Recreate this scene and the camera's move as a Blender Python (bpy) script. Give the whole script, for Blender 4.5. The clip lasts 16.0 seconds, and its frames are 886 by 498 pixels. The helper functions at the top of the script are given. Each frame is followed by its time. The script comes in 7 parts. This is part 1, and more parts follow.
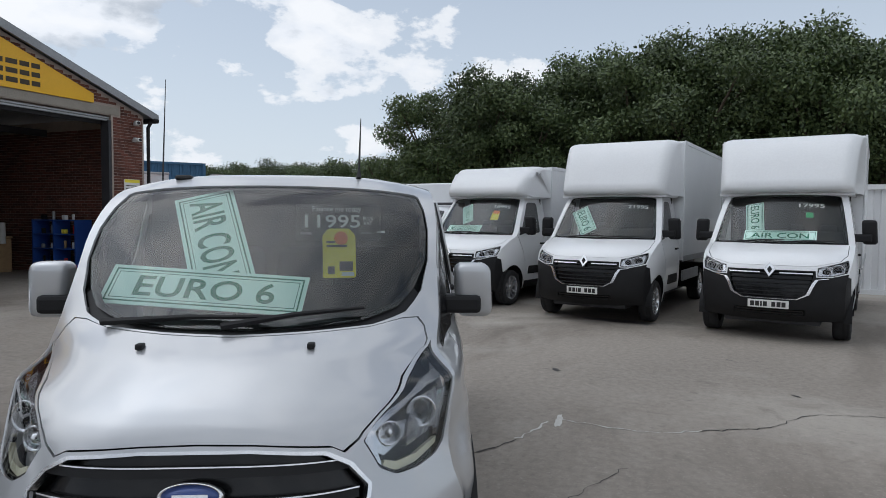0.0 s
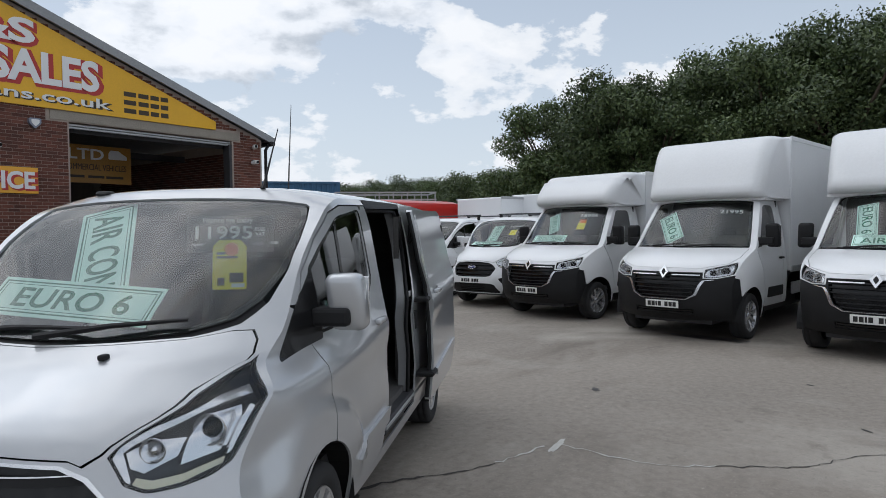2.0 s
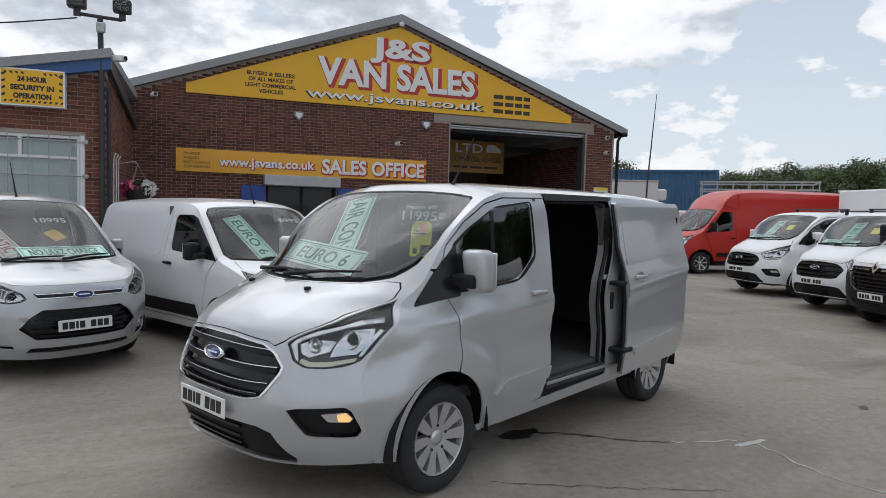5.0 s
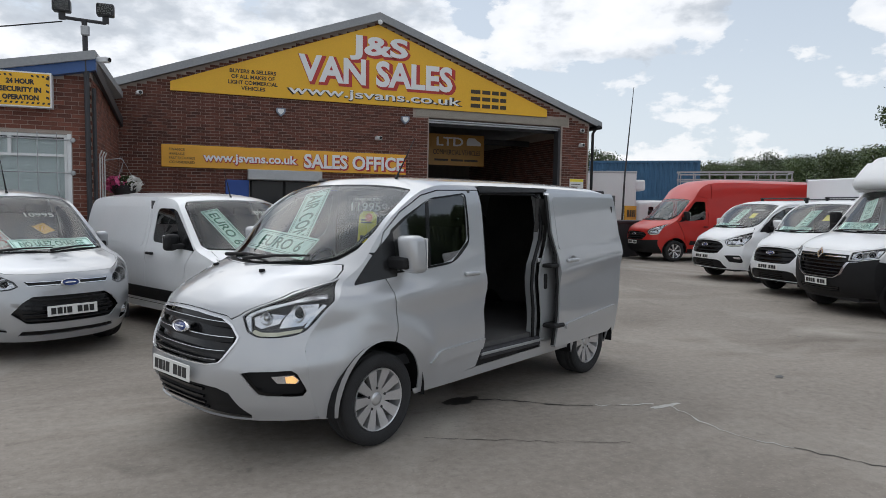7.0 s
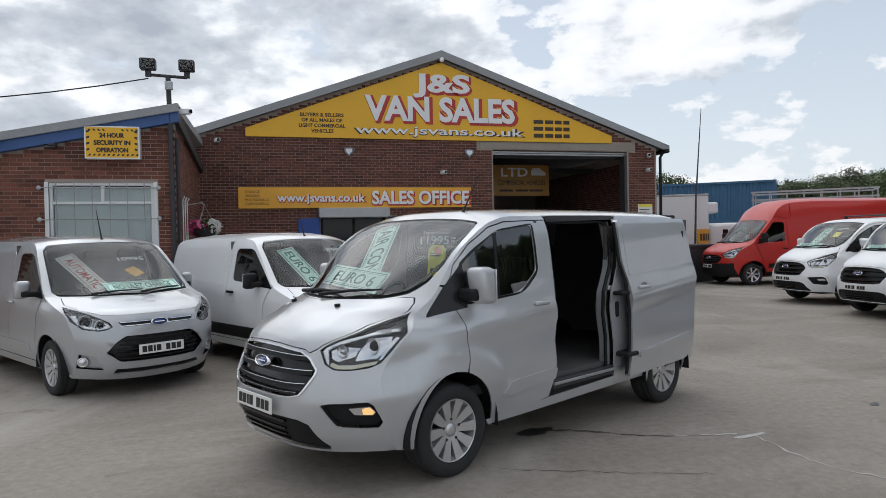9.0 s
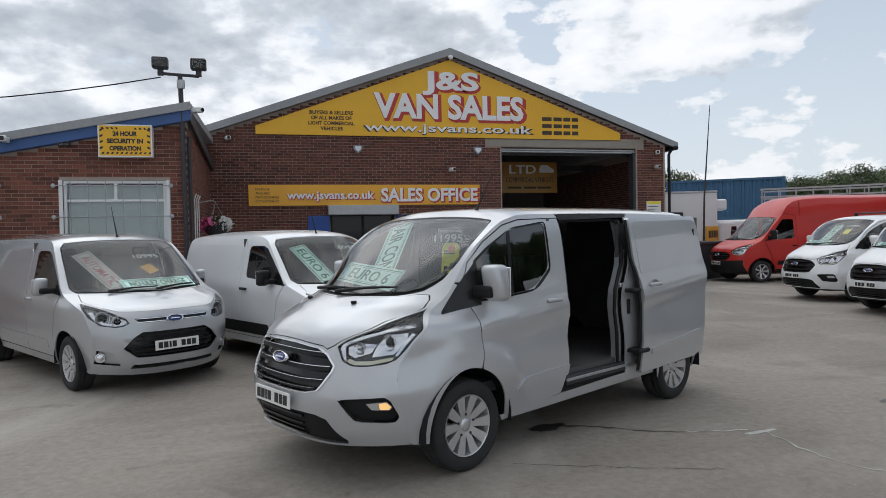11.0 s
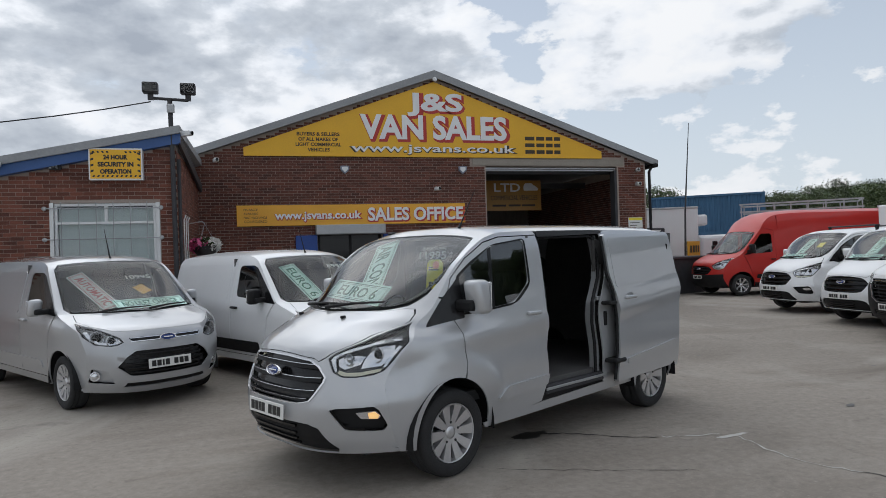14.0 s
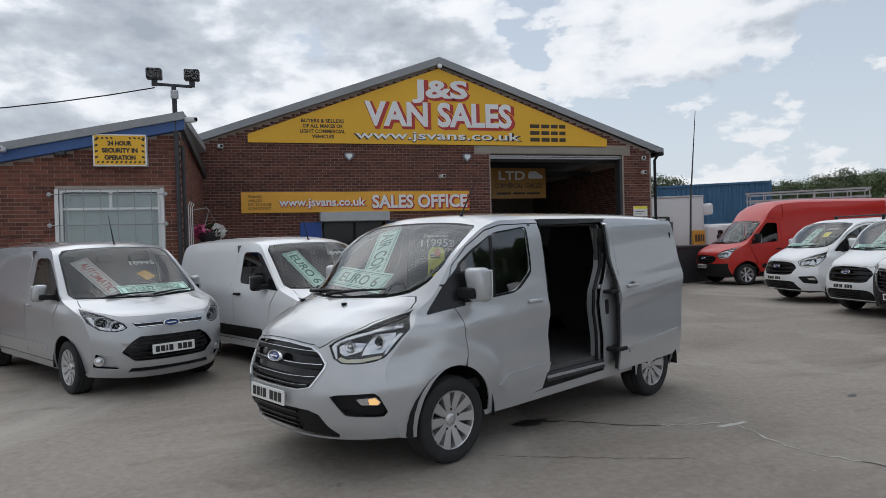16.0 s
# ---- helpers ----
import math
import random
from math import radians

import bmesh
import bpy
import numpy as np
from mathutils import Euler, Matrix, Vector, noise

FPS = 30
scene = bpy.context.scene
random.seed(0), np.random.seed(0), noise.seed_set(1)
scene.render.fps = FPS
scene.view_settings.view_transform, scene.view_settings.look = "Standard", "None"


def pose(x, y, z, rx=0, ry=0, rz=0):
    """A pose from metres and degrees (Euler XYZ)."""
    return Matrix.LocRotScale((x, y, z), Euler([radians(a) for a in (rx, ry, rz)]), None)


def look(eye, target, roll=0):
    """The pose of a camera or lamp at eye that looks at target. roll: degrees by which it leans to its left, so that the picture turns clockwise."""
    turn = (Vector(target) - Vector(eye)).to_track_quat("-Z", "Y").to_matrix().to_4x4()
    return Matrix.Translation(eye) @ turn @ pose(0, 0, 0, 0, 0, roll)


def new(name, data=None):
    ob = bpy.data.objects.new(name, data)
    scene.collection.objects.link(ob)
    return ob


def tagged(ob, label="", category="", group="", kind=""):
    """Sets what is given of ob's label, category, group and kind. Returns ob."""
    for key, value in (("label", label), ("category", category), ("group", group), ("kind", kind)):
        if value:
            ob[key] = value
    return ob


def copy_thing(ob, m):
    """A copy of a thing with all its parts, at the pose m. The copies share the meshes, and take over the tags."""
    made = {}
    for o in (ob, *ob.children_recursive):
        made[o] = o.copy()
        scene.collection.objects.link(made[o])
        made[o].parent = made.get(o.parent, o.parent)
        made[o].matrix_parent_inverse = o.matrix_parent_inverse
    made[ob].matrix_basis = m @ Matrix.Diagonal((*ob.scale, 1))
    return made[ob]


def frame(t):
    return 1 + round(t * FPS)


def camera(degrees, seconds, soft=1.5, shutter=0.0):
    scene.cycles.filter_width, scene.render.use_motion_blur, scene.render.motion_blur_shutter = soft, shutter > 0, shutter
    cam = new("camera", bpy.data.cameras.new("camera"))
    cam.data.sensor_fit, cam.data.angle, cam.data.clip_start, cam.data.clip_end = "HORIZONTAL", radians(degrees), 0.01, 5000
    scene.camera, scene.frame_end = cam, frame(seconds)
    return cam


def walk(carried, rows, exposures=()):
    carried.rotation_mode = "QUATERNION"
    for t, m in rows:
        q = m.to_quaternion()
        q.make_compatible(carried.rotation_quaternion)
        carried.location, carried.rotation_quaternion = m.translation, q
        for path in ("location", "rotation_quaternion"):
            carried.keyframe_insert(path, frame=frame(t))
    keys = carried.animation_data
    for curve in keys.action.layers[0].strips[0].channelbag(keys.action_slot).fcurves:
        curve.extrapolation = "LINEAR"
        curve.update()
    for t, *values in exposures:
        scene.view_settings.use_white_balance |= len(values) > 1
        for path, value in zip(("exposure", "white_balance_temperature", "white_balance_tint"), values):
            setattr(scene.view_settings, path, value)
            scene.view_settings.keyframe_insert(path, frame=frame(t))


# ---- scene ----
cam = camera(68.0, 16.0, soft=0.5)
PATH = [
    (0, (-6.296, -14.555, 1.727), (-4.465, -13.758, 1.628), 0.5),
    (0.5, (-6.063, -14.782, 1.712), (-4.29, -13.865, 1.595), 0.9),
    (1, (-5.851, -15.044, 1.728), (-4.068, -14.14, 1.669), 0.4),
    (1.5, (-5.68, -15.38, 1.719), (-4.014, -14.275, 1.659), 0.1),
    (2, (-5.456, -15.589, 1.7), (-3.848, -14.401, 1.64), -0.7),
    (2.5, (-5.182, -15.744, 1.732), (-3.631, -14.481, 1.687), -1.2),
    (3, (-4.928, -16.007, 1.693), (-3.717, -14.421, 1.558), 2.3),
    (3.5, (-4.862, -16.234, 1.698), (-3.906, -14.487, 1.52), 1.2),
    (4, (-4.897, -16.541, 1.719), (-4.133, -14.701, 1.54), -0.1),
    (6.5, (-4.708, -17.779, 1.711), (-4.046, -15.892, 1.663), 1.8),
    (7, (-4.681, -17.873, 1.712), (-3.981, -16.004, 1.582), 1.0),
    (7.5, (-4.691, -17.913, 1.711), (-4.048, -16.024, 1.571), 0.0),
    (8, (-4.706, -17.91, 1.709), (-4.163, -15.989, 1.595), -0.8),
    (8.5, (-4.716, -17.92, 1.711), (-4.213, -15.985, 1.649), -0.7),
    (9, (-4.717, -17.946, 1.716), (-4.21, -16.011, 1.682), -1.1),
    (9.5, (-4.711, -17.927, 1.709), (-4.205, -15.993, 1.676), -1.2),
    (10, (-4.71, -17.937, 1.715), (-4.224, -15.998, 1.67), -1.4),
    (12.5, (-4.941, -18.23, 1.732), (-4.445, -16.293, 1.695), -0.8),
    (13, (-4.843, -18.311, 1.728), (-4.341, -16.375, 1.706), -1.7),
    (13.5, (-4.842, -18.281, 1.716), (-4.301, -16.356, 1.723), -1.1),
    (14, (-4.838, -18.282, 1.718), (-4.312, -16.352, 1.729), -1.8),
    (14.5, (-4.819, -18.305, 1.72), (-4.305, -16.372, 1.7), -1.7),
    (15, (-4.817, -18.283, 1.718), (-4.335, -16.342, 1.681), -1.7),
    (15.5, (-4.814, -18.296, 1.716), (-4.337, -16.355, 1.676), -1.2),
    (16, (-4.808, -18.288, 1.717), (-4.298, -16.354, 1.691), -1.5),
]
walk(cam, [(t, look(eye, target, roll)) for t, eye, target, roll in PATH],
     [(0, -0.07, 6170, 10), (2.5, -0.05, 6220, 10), (4, -0.02, 6380, 10), (7, 0.03, 6370, 10), (10, 0.03, 6370, 10), (12.5, -0.13, 6300, 10), (16, -0.13, 6300, 10)])

# ---------------------------------------------------------------- world, sun, exposure
SUN_AZ, SUN_EL = radians(108), radians(60)
CLOUD_SHIFT = (2.3, 0.4, 1.1)
sun = new("sun", bpy.data.lights.new("sun", "SUN"))
sun.data.energy, sun.data.angle, sun.data.color = 0.42, radians(80.0), (1.0, 0.95, 0.88)
sun_way = Vector((math.cos(SUN_AZ) * math.cos(SUN_EL), math.sin(SUN_AZ) * math.cos(SUN_EL), math.sin(SUN_EL)))
sun.matrix_world = look(sun_way * 60, (0, 0, 0))
scene.view_settings.exposure = 0.0


def build_sky():
    world = bpy.data.worlds.new("sky")
    scene.world = world
    world.use_nodes = True
    nt = world.node_tree
    nt.nodes.clear()
    N, L = nt.nodes.new, nt.links.new
    out, bg = N("ShaderNodeOutputWorld"), N("ShaderNodeBackground")
    sky = N("ShaderNodeTexSky")
    sky.sky_type, sky.sun_disc = "NISHITA", False
    sky.sun_elevation, sky.sun_rotation = SUN_EL, radians(90) - SUN_AZ
    sky.dust_density, sky.air_density = 2.5, 1.0
    geo = N("ShaderNodeTexCoord")
    sep = N("ShaderNodeSeparateXYZ")
    L(geo.outputs["Generated"], sep.inputs[0])

    def math_node(op, a, b=None, clamp=False):
        m = N("ShaderNodeMath")
        m.operation, m.use_clamp = op, clamp
        for i, v in enumerate((a, b)):
            if v is None:
                continue
            if isinstance(v, (int, float)):
                m.inputs[i].default_value = v
            else:
                L(v, m.inputs[i])
        return m.outputs[0]

    # cumulus: heaped cells with bright rims and grey bodies, flatter towards the horizon
    flat = N("ShaderNodeMapping")
    flat.inputs["Scale"].default_value = (1.0, 1.0, 1.9)
    flat.inputs["Location"].default_value = CLOUD_SHIFT
    L(geo.outputs["Generated"], flat.inputs["Vector"])

    def noise(vec, scale, detail, rough, distort=0.0):
        n = N("ShaderNodeTexNoise")
        n.inputs["Scale"].default_value, n.inputs["Detail"].default_value = scale, detail
        n.inputs["Roughness"].default_value, n.inputs["Distortion"].default_value = rough, distort
        L(vec, n.inputs["Vector"])
        return n.outputs[0]

    def shifted(vec, d):
        v = N("ShaderNodeVectorMath")
        v.operation = "ADD"
        L(vec, v.inputs[0])
        v.inputs[1].default_value = d
        return v.outputs[0]

    def ramp(fac, *stops):
        r = N("ShaderNodeValToRGB")
        e = r.color_ramp.elements
        while len(e) < len(stops):
            e.new(0.5)
        for k, (p, c) in zip(e, stops):
            k.position, k.color = p, (*c, 1) if len(c) == 3 else (c[0], c[0], c[0], 1)
        L(fac, r.inputs[0])
        return r.outputs[0]

    here = flat.outputs[0]
    puff = noise(here, 4.6, 12.0, 0.56)
    bank = noise(shifted(here, (3.1, 1.7, 0.4)), 1.5, 3.0, 0.45)
    heap = math_node("ADD", math_node("MULTIPLY", puff, 0.85), math_node("MULTIPLY", bank, 0.40))
    # the cover grows towards the upper left of the shed
    lean = N("ShaderNodeVectorMath")
    lean.operation = "DOT_PRODUCT"
    L(geo.outputs["Generated"], lean.inputs[0])
    lean.inputs[1].default_value = (-0.12, 0.03, 0.03)
    heap = math_node("ADD", heap, lean.outputs["Value"])
    cover = ramp(heap, (0.560, (0.0,)), (0.582, (0.75,)), (0.64, (1.0,)))
    above = noise(shifted(here, (-0.02, 0.03, 0.09)), 4.6, 12.0, 0.56)
    relief = math_node("SUBTRACT", above, puff)
    knob = noise(here, 13.0, 8.0, 0.5)
    crest = math_node("SUBTRACT", noise(shifted(here, (-0.01, 0.01, 0.03)), 13.0, 8.0, 0.5), knob)
    body = math_node("ADD", heap, math_node("ADD", math_node("MULTIPLY", relief, 0.75), math_node("MULTIPLY", crest, 0.30)))
    tone = ramp(body, (0.57, (1.0, 1.0, 1.0)), (0.64, (0.92, 0.94, 0.97)), (0.72, (0.60, 0.64, 0.69)), (0.84, (0.40, 0.44, 0.50)))
    bright = N("ShaderNodeVectorMath")
    bright.operation = "SCALE"
    bright.inputs["Scale"].default_value = 10.5
    L(tone, bright.inputs[0])
    # thin cloud glows towards the sun
    near = N("ShaderNodeVectorMath")
    near.operation = "DOT_PRODUCT"
    L(geo.outputs["Generated"], near.inputs[0])
    near.inputs[1].default_value = sun_way
    glow = math_node("ADD", math_node("MULTIPLY", math_node("POWER", math_node("MAXIMUM", near.outputs["Value"], 0.0), 14.0), 16.0), math_node("MULTIPLY", math_node("POWER", math_node("MAXIMUM", near.outputs["Value"], 0.0), 3.0), 2.5))
    L(math_node("ADD", glow, 9.7), bright.inputs["Scale"])
    # haze whitens the sky towards the horizon
    haze = ramp(sep.outputs[2], (0.0, (0.88,)), (0.22, (0.62,)), (0.6, (0.25,)))
    pale = N("ShaderNodeMix")
    pale.data_type = "RGBA"
    L(haze, pale.inputs[0])
    L(sky.outputs[0], pale.inputs[6])
    pale.inputs[7].default_value = (8.0, 8.7, 9.3, 1)
    mix = N("ShaderNodeMix")
    mix.data_type = "RGBA"
    L(cover, mix.inputs[0])
    L(pale.outputs[2], mix.inputs[6])
    L(bright.outputs[0], mix.inputs[7])
    L(mix.outputs[2], bg.inputs[0])
    bg.inputs[1].default_value = 0.10
    L(bg.outputs[0], out.inputs[0])


build_sky()

# ---------------------------------------------------------------- materials


def material(name, color, rough=0.6, metal=0.0, coat=0.0, var=0.12, scale=6.0, fine=60.0, bump=0.0, spec=0.5, tint=None, rand=0.0, emit=None):
    """Principled surface with colour variation at two scales and a little relief."""
    m = bpy.data.materials.new(name)
    m.use_nodes = True
    nt = m.node_tree
    b = nt.nodes["Principled BSDF"]
    N, L = nt.nodes.new, nt.links.new
    b.inputs["Roughness"].default_value, b.inputs["Metallic"].default_value = rough, metal
    b.inputs["Coat Weight"].default_value, b.inputs["Coat Roughness"].default_value = coat, 0.04
    b.inputs["Specular IOR Level"].default_value = spec
    co = N("ShaderNodeTexCoord")
    a, c = N("ShaderNodeTexNoise"), N("ShaderNodeTexNoise")
    a.inputs["Scale"].default_value, a.inputs["Detail"].default_value = scale, 6.0
    c.inputs["Scale"].default_value, c.inputs["Detail"].default_value = fine, 3.0
    L(co.outputs["Object"], a.inputs["Vector"])
    L(co.outputs["Object"], c.inputs["Vector"])
    add = N("ShaderNodeMath")
    add.operation = "ADD"
    L(a.outputs[0], add.inputs[0])
    L(c.outputs[0], add.inputs[1])
    fac = add.outputs[0]
    if rand:
        info, geo, su, mr = N("ShaderNodeObjectInfo"), N("ShaderNodeNewGeometry"), N("ShaderNodeMath"), N("ShaderNodeMath")
        su.operation, mr.operation = "ADD", "MULTIPLY_ADD"
        L(info.outputs["Random"], su.inputs[0])
        L(geo.outputs["Random Per Island"], su.inputs[1])
        wrap = N("ShaderNodeMath")
        wrap.operation = "FRACT"
        L(su.outputs[0], wrap.inputs[0])
        L(wrap.outputs[0], mr.inputs[0])
        mr.inputs[1].default_value = rand
        L(fac, mr.inputs[2])
        fac = mr.outputs[0]
    ramp = N("ShaderNodeMapRange")
    ramp.inputs["From Min"].default_value, ramp.inputs["From Max"].default_value = 0.6, 1.4 + rand
    L(fac, ramp.inputs["Value"])
    mix = N("ShaderNodeMix")
    mix.data_type = "RGBA"
    hi = tint or [min(1, v * (1 + var)) for v in color]
    mix.inputs[6].default_value = (*[v * (1 - var) for v in color], 1)
    mix.inputs[7].default_value = (*hi, 1)
    L(ramp.outputs[0], mix.inputs[0])
    L(mix.outputs[2], b.inputs["Base Color"])
    if bump:
        bp = N("ShaderNodeBump")
        bp.inputs["Strength"].default_value, bp.inputs["Distance"].default_value = bump, 0.01
        L(c.outputs[0], bp.inputs["Height"])
        L(bp.outputs[0], b.inputs["Normal"])
    if emit:
        b.inputs["Emission Color"].default_value, b.inputs["Emission Strength"].default_value = (*emit[0], 1), emit[1]
    return m


def glass_material(name, tint, gloss=1.0, rough=0.0, ior=1.5):
    m = bpy.data.materials.new(name)
    m.use_nodes = True
    nt = m.node_tree
    nt.nodes.clear()
    N, L = nt.nodes.new, nt.links.new
    out, mix, tr, gl, fr = N("ShaderNodeOutputMaterial"), N("ShaderNodeMixShader"), N("ShaderNodeBsdfTransparent"), N("ShaderNodeBsdfGlossy"), N("ShaderNodeFresnel")
    tr.inputs[0].default_value = (*tint, 1)
    gl.inputs["Roughness"].default_value = rough
    gl.inputs["Color"].default_value = (gloss, gloss, gloss, 1)
    fr.inputs["IOR"].default_value = ior
    L(fr.outputs[0], mix.inputs[0])
    L(tr.outputs[0], mix.inputs[1])
    L(gl.outputs[0], mix.inputs[2])
    L(mix.outputs[0], out.inputs[0])
    return m


def concrete_material():
    m = material("yard_concrete", (0.26, 0.23, 0.197), 0.85, var=0.25, scale=0.35, fine=14.0, bump=0.4)
    nt = m.node_tree
    N, L = nt.nodes.new, nt.links.new
    b = nt.nodes["Principled BSDF"]
    base = b.inputs["Base Color"].links[0].from_socket
    co = N("ShaderNodeTexCoord")

    def layer(under, scale, lo, hi, color, weight, detail=8.0, distort=0.6, stretch=(1, 1, 1)):
        n, r, mx, mp = N("ShaderNodeTexNoise"), N("ShaderNodeMapRange"), N("ShaderNodeMix"), N("ShaderNodeMapping")
        mp.inputs["Scale"].default_value = stretch
        L(co.outputs["Object"], mp.inputs["Vector"])
        L(mp.outputs[0], n.inputs["Vector"])
        n.inputs["Scale"].default_value, n.inputs["Detail"].default_value, n.inputs["Distortion"].default_value = scale, detail, distort
        n.inputs["Roughness"].default_value = 0.62
        r.inputs["From Min"].default_value, r.inputs["From Max"].default_value, r.inputs["To Max"].default_value = lo, hi, weight
        L(n.outputs[0], r.inputs["Value"])
        mx.data_type = "RGBA"
        mx.inputs[7].default_value = (*color, 1)
        L(r.outputs[0], mx.inputs[0])
        L(under, mx.inputs[6])
        return mx.outputs[2]

    c = layer(base, 0.16, 0.50, 0.68, (0.145, 0.122, 0.10), 0.9, stretch=(1, 2.2, 1))
    c = layer(c, 0.22, 0.52, 0.70, (0.40, 0.37, 0.325), 0.9, stretch=(1.6, 1, 1))
    c = layer(c, 1.3, 0.60, 0.72, (0.13, 0.112, 0.095), 0.6)
    c = layer(c, 6.0, 0.62, 0.74, (0.10, 0.09, 0.08), 0.45)
    c = layer(c, 30.0, 0.55, 0.75, (0.12, 0.105, 0.09), 0.45)
    c = layer(c, 45.0, 0.56, 0.75, (0.40, 0.37, 0.33), 0.55)
    c = layer(c, 110.0, 0.55, 0.72, (0.10, 0.09, 0.08), 0.4)
    L(c, b.inputs["Base Color"])
    return m


def leaf_material(name, dark, light):
    m = bpy.data.materials.new(name)
    m.use_nodes = True
    nt = m.node_tree
    b = nt.nodes["Principled BSDF"]
    N, L = nt.nodes.new, nt.links.new
    geo, mix, info = N("ShaderNodeNewGeometry"), N("ShaderNodeMix"), N("ShaderNodeObjectInfo")
    mix.data_type = "RGBA"
    mix.inputs[6].default_value, mix.inputs[7].default_value = (*dark, 1), (*light, 1)
    L(geo.outputs["Random Per Island"], mix.inputs[0])
    hue = N("ShaderNodeHueSaturation")
    mr = N("ShaderNodeMapRange")
    mr.inputs["To Min"].default_value, mr.inputs["To Max"].default_value = 0.75, 1.2
    L(info.outputs["Random"], mr.inputs["Value"])
    L(mr.outputs[0], hue.inputs["Value"])
    L(mix.outputs[2], hue.inputs["Color"])
    L(hue.outputs[0], b.inputs["Base Color"])
    b.inputs["Roughness"].default_value = 0.55
    return m


